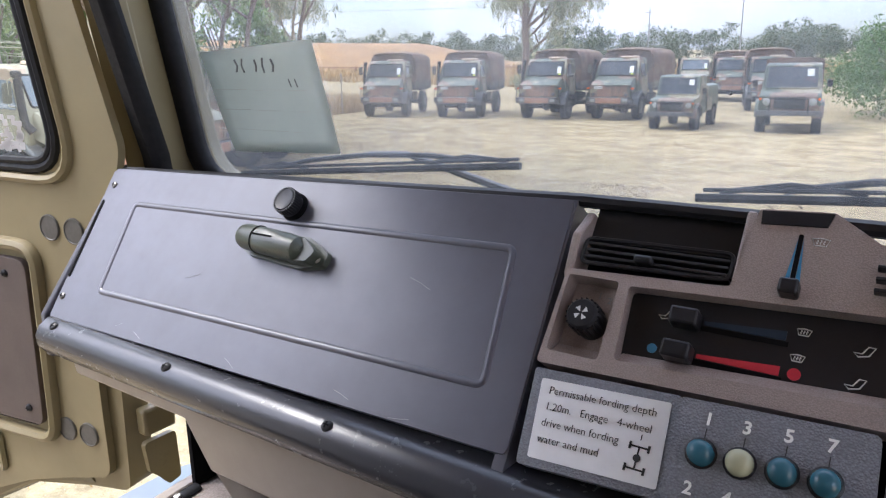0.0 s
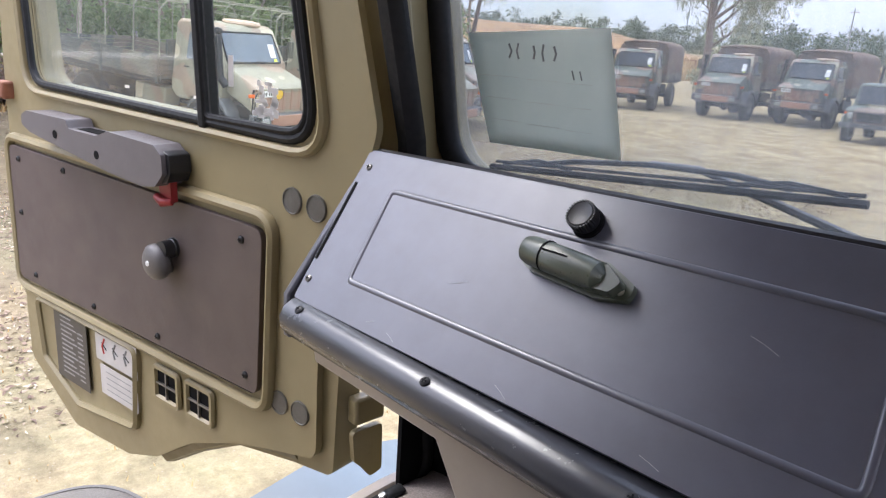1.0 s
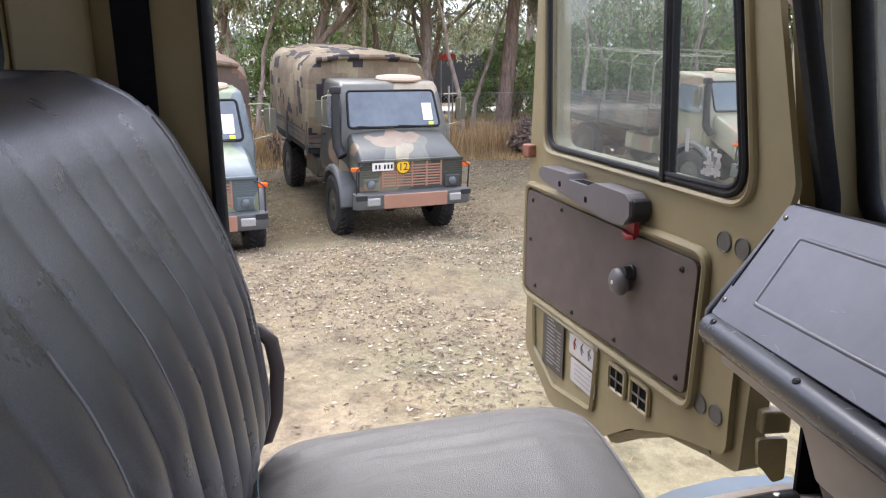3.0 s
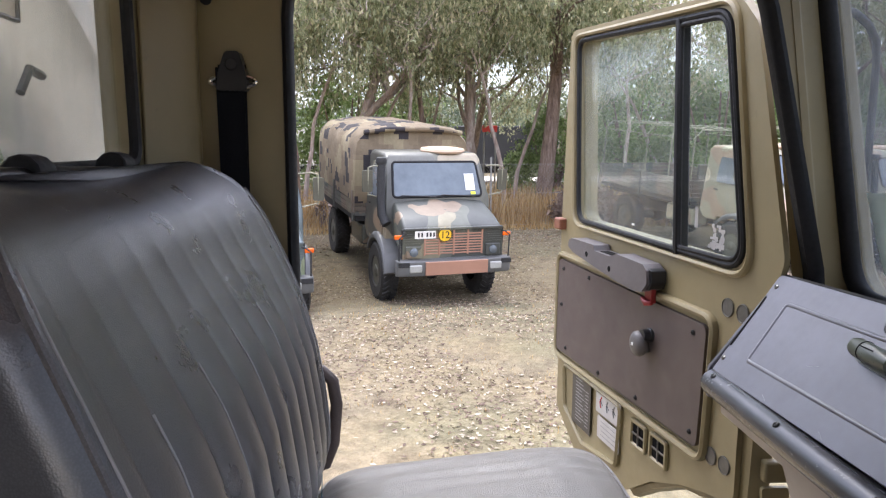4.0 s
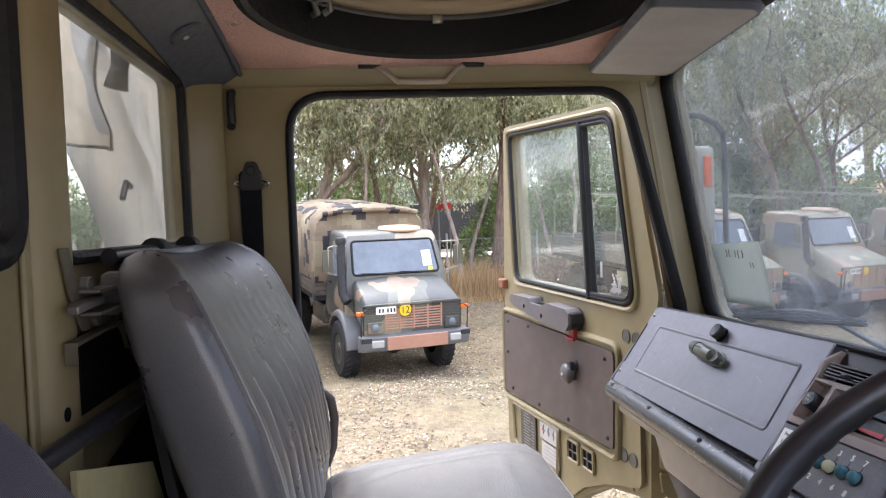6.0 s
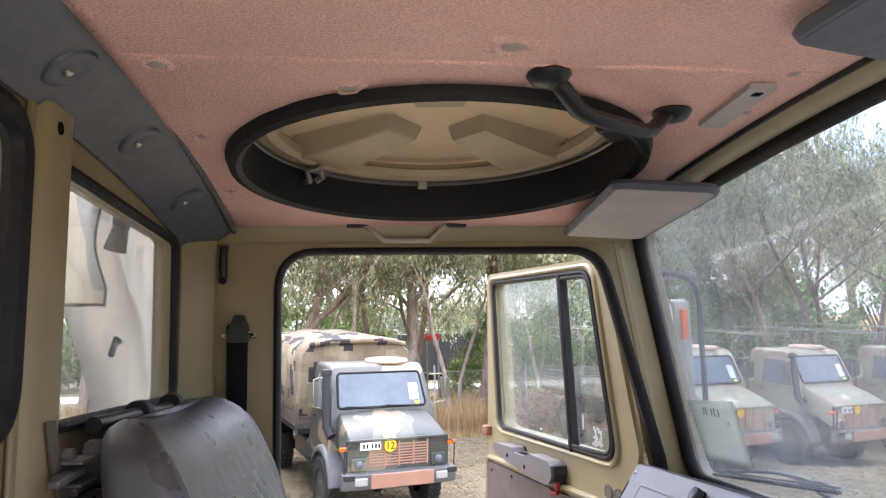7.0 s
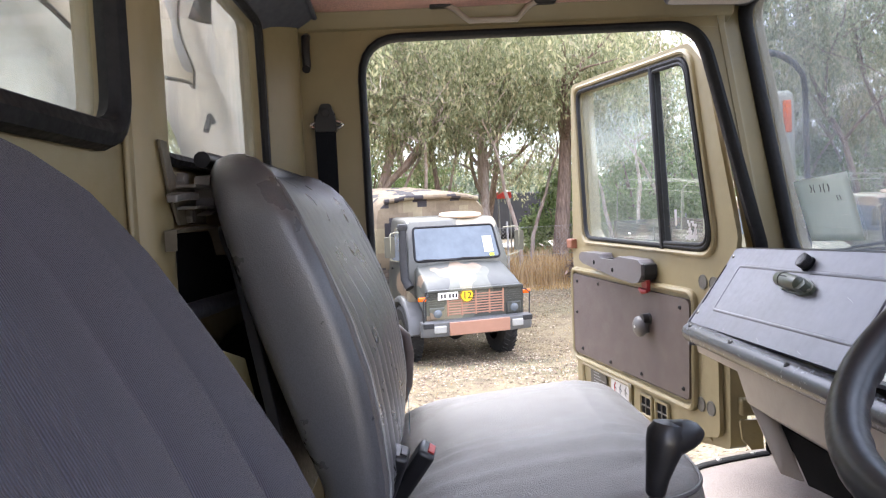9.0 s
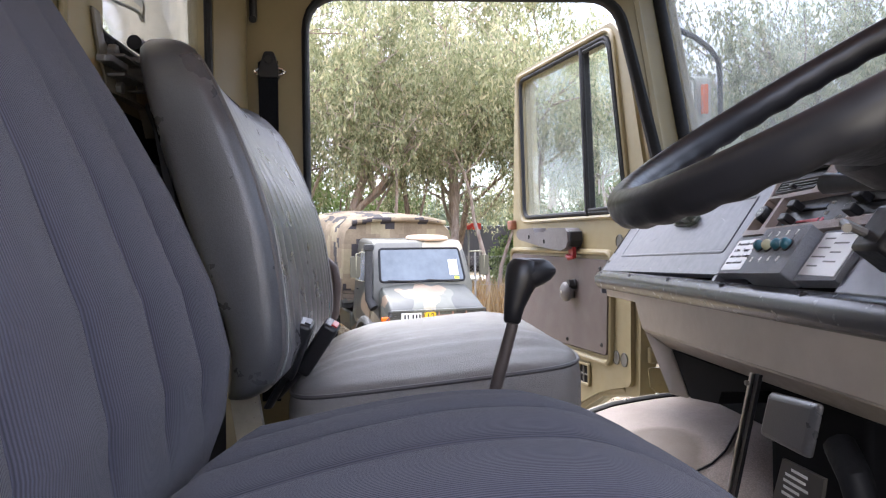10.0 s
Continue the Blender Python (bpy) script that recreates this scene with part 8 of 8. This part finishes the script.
# ---- trees ----
def leaf_cloud(centres, per, size, spread, seed, droop=0.6):
    """Many small hanging leaves round each centre, as one mesh."""
    rng = np.random.default_rng(seed)
    vs, fs = [], []
    for c, rad in centres:
        n = int(per)
        d = rng.normal(size=(n, 3))
        d /= np.linalg.norm(d, axis=1)[:, None]
        p = np.array(c) + d * (rad * rng.random((n, 1)) ** 0.45) * np.array([1, 1, spread])
        ax = rng.normal(size=(n, 3)) * (1 - droop) + np.array([0, 0, -1.0]) * droop * 1.4
        ax /= np.linalg.norm(ax, axis=1)[:, None]
        side = np.cross(ax, rng.normal(size=(n, 3)))
        side /= np.linalg.norm(side, axis=1)[:, None] + 1e-6
        L = size * rng.uniform(0.6, 1.4, (n, 1))
        Wd = L * 0.17
        a, b, e, g = p, p + ax * L * 0.45 + side * Wd, p + ax * L, p + ax * L * 0.45 - side * Wd
        base = len(vs)
        for i in range(n):
            vs += [a[i], b[i], e[i], g[i]]
            fs.append((base + 4 * i, base + 4 * i + 1, base + 4 * i + 2, base + 4 * i + 3))
    me = bpy.data.meshes.new("leaves")
    me.from_pydata([tuple(v) for v in vs], [], fs)
    return me


def gum_tree(seed, height, trunk_r, lean, low, per=110, size=0.26, clumps=5, bark=None, most=640, label="tall gum tree with hanging grey green leaves and rough bark"):
    rng = random.Random(seed)
    t = thing("gum_tree", label, "tree", None, "gum trees")
    bm = bmesh.new()
    tips = []

    def limb(p, d, length, r, depth):
        pts, rs = [p], [r]
        n = 6
        dd = d.normalized()
        for i in range(n):
            dd = (dd + V(rng.uniform(-0.22, 0.22), rng.uniform(-0.22, 0.22), rng.uniform(-0.05, 0.16) if depth < 2 else rng.uniform(-0.22, 0.10))).normalized()
            p = p + dd * (length / n)
            pts.append(p)
            rs.append(r * (1 - 0.62 * (i + 1) / n))
        tube(pts, rs, 9 if depth == 0 else 6, bm)
        if depth >= 1:
            for q in pts[3:]:
                tips.append((q, depth))
        if depth < 3:
            for _ in range((5, 4, 3)[depth]):
                k = rng.randint(2, n)
                a = rng.uniform(0, 2 * math.pi)
                up = rng.uniform(0.15, 0.95)
                limb(pts[k], V(math.cos(a), math.sin(a), up) + dd * 0.4, length * rng.uniform(0.42, 0.66), max(0.012, rs[k] * 0.66), depth + 1)

    flare = [V(0, 0, -0.15), V(0, 0, 0.15), V(lean[0] * 0.02, lean[1] * 0.02, 0.6)]
    tube(flare, [trunk_r * 1.5, trunk_r * 1.15, trunk_r * 1.02], 11, bm)
    limb(V(lean[0] * 0.02, lean[1] * 0.02, 0.55), V(lean[0], lean[1], 1.0), height * 0.55, trunk_r, 0)
    part("trunk", bm, bark or M_bark, t, "rough grey brown trunk and limbs" if bark is None else "smooth pale trunk and limbs")
    centres = []
    for q, depth in tips:
        if q.z < low or rng.random() < (0.66 if q.z < low + 2.5 else 0.3):
            continue
        for _ in range(clumps if depth > 1 else 1):
            centres.append(((q.x + rng.uniform(-0.7, 0.7), q.y + rng.uniform(-0.7, 0.7), q.z + rng.uniform(-1.5, 0.4)), rng.uniform(0.14, 0.42)))
    rng.shuffle(centres)
    me = leaf_cloud(centres[:most], per, size, 2.3, seed)
    me.materials.append(M_leaf)
    cr = new("crown", me)
    cr.parent = t
    cr["label"] = "loose crown of narrow hanging leaves"
    return t


def at(x, y, turn=0.0, z=None, s=1.0):
    return Matrix.Translation((x, y, ground_z(x, y) if z is None else z)) @ Matrix.Rotation(radians(turn), 4, "Z")


g1 = gum_tree(11, 15.5, 0.30, (0.05, 0.08), 3.6, 36, 0.17, 6, None, 640)
g1.matrix_basis = at(-25.0, 4.75)
g2 = gum_tree(23, 14.0, 0.19, (-0.18, 0.1), 3.6, 36, 0.17, 6, M_bark_pale, 620)
g2.matrix_basis = at(-26.0, 1.9, 40)
g3 = gum_tree(37, 15.0, 0.24, (0.16, -0.12), 4.0, 36, 0.17, 6, None, 600)
g3.matrix_basis = at(-24.5, -4.9, 10)
g5 = gum_tree(71, 15.5, 0.22, (0.02, 0.30), 6.0, 34, 0.17, 5, M_bark_pale, 360)
g5.matrix_basis = at(-24.0, -2.6)
g4 = gum_tree(58, 9.5, 0.085, (0.12, 0.05), 4.0, 32, 0.15, 3, M_bark_pale, 260, "slender young gum tree with sparse leaves")
g4.matrix_basis = at(-23.8, 3.2)
for x, y, a in ((-23.2, 0.2, 30), (-24.2, -1.6, 120), (-22.8, 7.0, 200), (-24.8, 9.0, 290), (-23.4, -3.4, 75), (-26.2, 3.9, 160), (-25.2, 6.8, 240), (-22.6, 10.6, 15), (-26.0, 13.5, 100), (-25.0, 16.0, 320), (-28.0, 0.8, 50), (-24.4, -6.6, 185)):
    copy_thing(g4, at(x, y, a))
g6 = gum_tree(83, 13.0, 0.12, (0.06, -0.10), 5.5, 34, 0.16, 4, None, 190, "slender dark gum tree with a thin high crown")
g6.matrix_basis = at(-21.0, 13.2)
for x, y, a in ((-23.6, 16.8, 70), (-24.2, 19.6, 150), (-20.8, 18.2, 215), (-26.4, 15.0, 290), (-22.0, 15.4, 20), (-21.8, 21.5, 120), (-24.6, 0.6, 330), (-23.0, -4.4, 190)):
    copy_thing(g6, at(x, y, a))
for src, x, y, a in ((g2, -30, 3.0, 200), (g2, -26.5, -9.5, 300), (g1, -33, -7.0, 20), 
                     (g1, -36, 33.0, 220), (g3, -40, 3.5, 45),
                     (g3, -40, -13.0, 100), (g2, -44, 44.0, 140), (g1, -25.3, 47.0, 15),
                     (g3, -30, 56.0, 330), (g2, -24.5, -14.5, 25), (g1, -20.5, -19.5, 125)):
    copy_thing(src, at(x, y, a))
for src, x, y, a in ((g1, -48, 36.0, 20), (g2, -37, -1.0, 75), (g2, -31.5, 6.4, 15), (g2, -30.5, -5.0, 110)):
    copy_thing(src, at(x, y, a) @ Matrix.Scale(1.35, 4))


# round green bush and the far line of trees
def shrub(name, label, x, y, r, h, mat_, seed, per, size, group=""):
    t = thing(name, label, "bush", None, group)
    rng = random.Random(seed)
    cs = []
    for _ in range(70):
        a, k = rng.uniform(0, 6.283), rng.random() ** 0.5
        hh = h * (1 - 0.55 * k * k) * rng.uniform(0.25, 1.0)
        cs.append(((r * k * math.cos(a), r * k * math.sin(a), hh), rng.uniform(0.18, 0.34) * r))
    for _ in range(9):
        a = rng.uniform(0, 6.283)
        part("stem", tube([V(0, 0, 0), V(0.3 * r * math.cos(a), 0.3 * r * math.sin(a), h * 0.4), V(0.6 * r * math.cos(a), 0.6 * r * math.sin(a), h * 0.75)], [0.04 * r, 0.025 * r, 0.01 * r], 5), M_bark, t)
    me = leaf_cloud(cs, per, size, 0.8, seed, 0.2)
    me.materials.append(mat_)
    cr = new("foliage", me)
    cr.parent = t
    t.matrix_basis = at(x, y)
    return t


shrub("green_bush", "dense bright green bush at the edge of the paddock", -0.8, 38.0, 4.2, 4.6, M_leaf_bush, 3, 430, 0.17)
wt = shrub("green_wattle", "loose green wattle tree behind the parked trucks", -24.6, 10.8, 2.6, 5.6, M_leaf_green, 21, 120, 0.26, "wattles")
copy_thing(wt, at(-25.6, 16.2, 80))
copy_thing(wt, at(-26.5, 22.5, 200))
for x, y, a, k in ((-29.5, -2.6, 40, 1.0), (-33.5, 0.2, 130, 0.9), (-27.5, 13.4, 250, 1.1), (-28.5, 18.4, 310, 1.15), (-30.0, 9.4, 20, 1.0), (-28.0, 5.6, 150, 0.7)):
    copy_thing(wt, at(x, y, a) @ Matrix.Scale(k, 4))
db = shrub("brown_bush", "dry brown twiggy bush against the fence", -21.6, 5.6, 1.3, 1.1, M_twig, 8, 150, 0.2, "dry bushes")
copy_thing(db, at(-22.2, 8.0, 70))
copy_thing(db, at(-20.8, -1.2, 160))
shrub("olive_bush", "olive green bush behind the parked trucks", -24.0, 50.0, 3.0, 3.4, M_leaf, 15, 150, 0.34)


def far_wood(name, label, a0, a1, r0, r1, n, hmin, hmax, seed, per=60, size=1.5):
    rng = random.Random(seed)
    cs = []
    for _ in range(n):
        a, r = radians(rng.uniform(a0, a1)), rng.uniform(r0, r1)
        x, y = r * math.sin(a), r * math.cos(a)
        h = rng.uniform(hmin, hmax)
        g = ground_z(x, y)
        for _ in range(7):
            cs.append(((x + rng.uniform(-3, 3), y + rng.uniform(-3, 3), g + h * rng.uniform(0.12, 0.95)), rng.uniform(1.4, 2.8)))
    me = leaf_cloud(cs, per, size, 0.8, seed, 0.25)
    me.materials.append(M_leaf_far)
    tagged(new(name, me), label, "woodland", "", "stuff")


far_wood("far_trees", "distant dark green line of trees along the horizon", -62, 40, 190, 250, 230, 5.0, 9.5, 4, 90, 0.85)
far_wood("side_trees", "dense grey green woodland behind the fence", -160, -58, 60, 100, 190, 4.0, 9.0, 9, 110, 0.6)

# ---- bank of orange dry grass beyond the far paddock ----
M_bank = painted("orange_dry_bank", (0.30, 0.165, 0.065), 0.95, 0.3, 0.12, (0.2, 0.13, 0.06), 0.1, 0.6, 6)
bank = []
for i in range(60):
    a = radians(2 + 60 * i / 59)
    h = float(np.interp(60 * i / 59 + 2, [2, 28, 36, 54, 62], [0.3, 0.6, 4.6, 5.6, 4.0]))
    row = []
    for r, k in ((106, 0.0), (110, 0.22), (116, 0.55), (123, 0.85), (130, 1.0), (140, 1.04), (152, 1.0)):
        x, y = -r * math.sin(a), r * math.cos(a)
        row.append(V(x, y, ground_z(x, y) - 0.1 + h * k + (0.5 * noise.noise(V(x * 0.09, y * 0.09, 3.0)) if k else 0.0)))
    bank.append(row)
solo("grass_bank", loft(bank, None, False), M_bank, "low bank of orange dry grass beyond the paddock", "ground bank", kind="structure")

# ---- tall dry grass, leaf litter, fence ----
def blades(n, region, h0, h1, seed, width=0.012):
    rng = np.random.default_rng(seed)
    vs, fs = [], []
    for i in range(n):
        x, y = region(rng)
        z = ground_z(x, y) - 0.02
        a = rng.uniform(0, 2 * math.pi)
        h = rng.uniform(h0, h1)
        lx, ly = rng.normal(0, 0.22 * h), rng.normal(0, 0.22 * h)
        wx, wy = math.cos(a) * width, math.sin(a) * width
        b = len(vs)
        vs += [(x - wx, y - wy, z), (x + wx, y + wy, z), (x + lx * 0.5 + wx * 0.7, y + ly * 0.5 + wy * 0.7, z + h * 0.6), (x + lx * 0.5 - wx * 0.7, y + ly * 0.5 - wy * 0.7, z + h * 0.6), (x + lx, y + ly, z + h)]
        fs += [(b, b + 1, b + 2, b + 3), (b + 3, b + 2, b + 4)]
    me = bpy.data.meshes.new("blades")
    me.from_pydata(vs, [], fs)
    me.materials.append(M_grass)
    return me


def fence_x(y):
    return -20.15 - 0.2 * y


tagged(new("dry_grass", blades(26000, lambda r: (lambda y, d: (fence_x(y) - 0.1 - d, y))(r.uniform(-16, 34), 9 * r.random() ** 1.4), 0.45, 1.15, 1, 0.02)), "tall straw coloured dry grass behind the fence", "grass", "", "stuff")
tagged(new("fringe_grass", blades(7000, lambda r: (lambda y: (fence_x(y) + r.uniform(-0.1, 0.9), y))(r.uniform(-12, 24)), 0.06, 0.3, 2, 0.01)), "short dry grass along the fence foot", "grass", "", "stuff")
tagged(new("paddock_grass", blades(16000, lambda r: (r.uniform(-20, -2.5), r.uniform(-7, 20)), 0.02, 0.07, 5, 0.006)), "sparse short dry grass stubble on the paddock", "grass", "", "stuff")


def litter(n, seed):
    rng = np.random.default_rng(seed)
    vs, fs = [], []
    for i in range(n):
        y = rng.uniform(-8, 14)
        x = rng.uniform(fence_x(y), -4.2)
        if noise.noise(V(x * 0.5, y * 0.5, 9.0)) < rng.uniform(-0.5, 0.25):
            continue
        z = ground_z(x, y) + 0.004
        a = rng.uniform(0, 2 * math.pi)
        L = rng.uniform(0.012, 0.036)
        W = L * rng.uniform(0.22, 0.5)
        c, s = math.cos(a), math.sin(a)
        k = rng.uniform(0.0, 0.02)
        b = len(vs)
        for u, v, h in ((-L, 0, k), (0, -W, 0.0), (L, 0, k * 1.2), (0, W, 0.012)):
            vs.append((x + u * c - v * s, y + u * s + v * c, z + h))
        fs.append((b, b + 1, b + 2, b + 3))
    me = bpy.data.meshes.new("litter")
    me.from_pydata(vs, [], fs)
    me.materials.append(M_litter)
    return me


tagged(new("leaf_litter", litter(110000, 6)), "scattered dry leaves and bark chips on the ground", "leaf litter", "", "stuff")

fence = thing("wire_fence", "galvanised chain link fence with steel posts", "fence", Matrix.Translation((fence_x(0), 0, 0)))
ys = list(np.arange(-15, 34, 2.9))
for y in ys:
    x = fence_x(y)
    part("fence_post", cyl((x, y, ground_z(x, y) - 0.1), (x, y, ground_z(x, y) + 2.05), 0.03, None, 8), M_galv, fence, "", 0, 2, True)
for h in (0.06, 1.0, 1.85):
    part("line_wire", tube([V(fence_x(y), y, ground_z(fence_x(y), y) + h) for y in ys], 0.005, 5), M_galv, fence, "", 0, 2, True)
vs, fs = [], []
for s in (-1, 1):
    for i in range(int(49 / 0.11)):
        y0 = -15 + i * 0.11
        y1 = y0 + s * 1.8
        if not -15 <= y1 <= 34:
            continue
        z0 = ground_z(fence_x(y0), y0) + 0.05
        b = len(vs)
        for yy, zz in ((y0, z0), (y1, z0 + 1.8)):
            xx = fence_x(yy)
            vs += [(xx, yy - 0.0028, zz), (xx, yy + 0.0028, zz), (xx + 0.004, yy, zz)]
        for q in ((0, 1, 4, 3), (1, 2, 5, 4), (2, 0, 3, 5)):
            fs.append(tuple(b + k for k in q))
me = bpy.data.meshes.new("mesh_wire")
me.from_pydata(vs, [], fs)
me.materials.append(M_galv)
fw_ = new("chain_link", me)
fw_.parent = fence
fw_.matrix_parent_inverse = fence.matrix_basis.inverted()
tagged(fw_, "fine diamond wire mesh", "", "", "stuff")

# orange grass bank, poles and wires on the far side
rng = random.Random(2)
for x, y, h in ((-118, 205, 16), (-35, 150, 13), (30, 190, 14), (-60, 170, 12)):
    pl = thing("power_pole", "slim grey power pole in the distance", "pole", at(x, y))
    part("mast", cyl((0, 0, -0.3), (0, 0, h), 0.16, 0.11, 8), M_galv, pl)
    part("cross_arm", cbox((0, 0, h - 0.8), (2.2, 0.12, 0.12)), M_bark, pl)
solo("overhead_wire", tube([V(-200, 215, 22), V(-118, 205, 19.2), V(-35, 165, 17), V(30, 190, 18), V(140, 230, 22)], 0.05, 5), M_under, "thin overhead power line in the distance", "power line")
far_f = thing("far_fence", "orange brown rail fence across the far paddock", "fence", at(-70, 75))
for k in range(22):
    x, y = -80 + 3.0 * k, 70 + 0.8 * k
    part("fence_post", cyl((x, y, ground_z(x, y)), (x, y, ground_z(x, y) + 1.5), 0.09, None, 6), M_rust, far_f, "", 0, 2, True)
for h in (0.7, 1.4):
    part("fence_rail", tube([V(-80 + 3.0 * k, 70 + 0.8 * k, ground_z(-80 + 3.0 * k, 70 + 0.8 * k) + h) for k in range(22)], 0.05, 5), M_rust, far_f, "", 0, 2, True)
tagged(new("far_dry_grass", blades(14000, lambda r: (r.uniform(-90, -10), r.uniform(64, 110)), 0.6, 1.6, 12, 0.12)), "tall orange dry grass beyond the far trucks", "grass", "", "stuff")


# road with parked lorries beyond the trees
solo("road", loft([[V(-45 - 0.2 * y, y, ground_z(-45 - 0.2 * y, y) + 0.03), V(-53 - 0.2 * y, y, ground_z(-53 - 0.2 * y, y) + 0.03)] for y in np.linspace(-40, 60, 30)], None, False), M_road, "pale gravel road beyond the trees", "road", 0, 2, "structure")


def lorry(x, y, body, label, turn):
    t = thing("parked_lorry", label, "truck", at(x, y, turn), "lorries on the road")
    part("cargo_box", box((-3.5, -1.2, 1.0), (2.0, 1.2, 3.6)), body, t, "", 0.05)
    c = part("cab", box((2.15, -1.2, 0.6), (4.0, 1.2, 3.0)), M_pale, t, "", 0.15, 3)
    part("windscreen", box((3.98, -1.0, 1.8), (4.02, 1.0, 2.7)), M_screen, c)
    part("side_window", box((2.6, -1.22, 1.8), (3.6, 1.22, 2.6)), M_screen, c)
    part("chassis", box((-3.5, -0.5, 0.6), (3.8, 0.5, 1.0)), M_under, t)
    for wx in (-2.6, 3.0):
        for s in (-1, 1):
            wheel(t, wx, s * 1.0, 0.5, 0.5, 0.3)
    return t


M_blue_box = painted("pale_blue_container", (0.2, 0.42, 0.6), 0.5, 0.06, 1)
M_dark_box = painted("dark_box", (0.05, 0.05, 0.055), 0.5, 0.1, 1)
lorry(-47.0, 6.5, M_dark_box, "white lorry with dark body parked on the road", 80)
lorry(-48.5, -8.0, M_pale, "white lorry parked on the road beyond the trees", 96)
lorry(-52.0, 22.0, M_blue_box, "lorry with a pale blue box body on the road", 92)
sg = thing("red_sign", "red sign board on two posts beyond the trees", "sign", at(-31.0, 3.47, 0))
part("board", box((-0.03, -0.32, 2.95), (0.03, 0.32, 3.23)), M_sign_red, sg, "", 0.01)
for y in (-0.25, 0.25):
    part("post", cyl((-0.06, y, 0), (-0.06, y, 3.2), 0.04, None, 8), M_galv, sg)
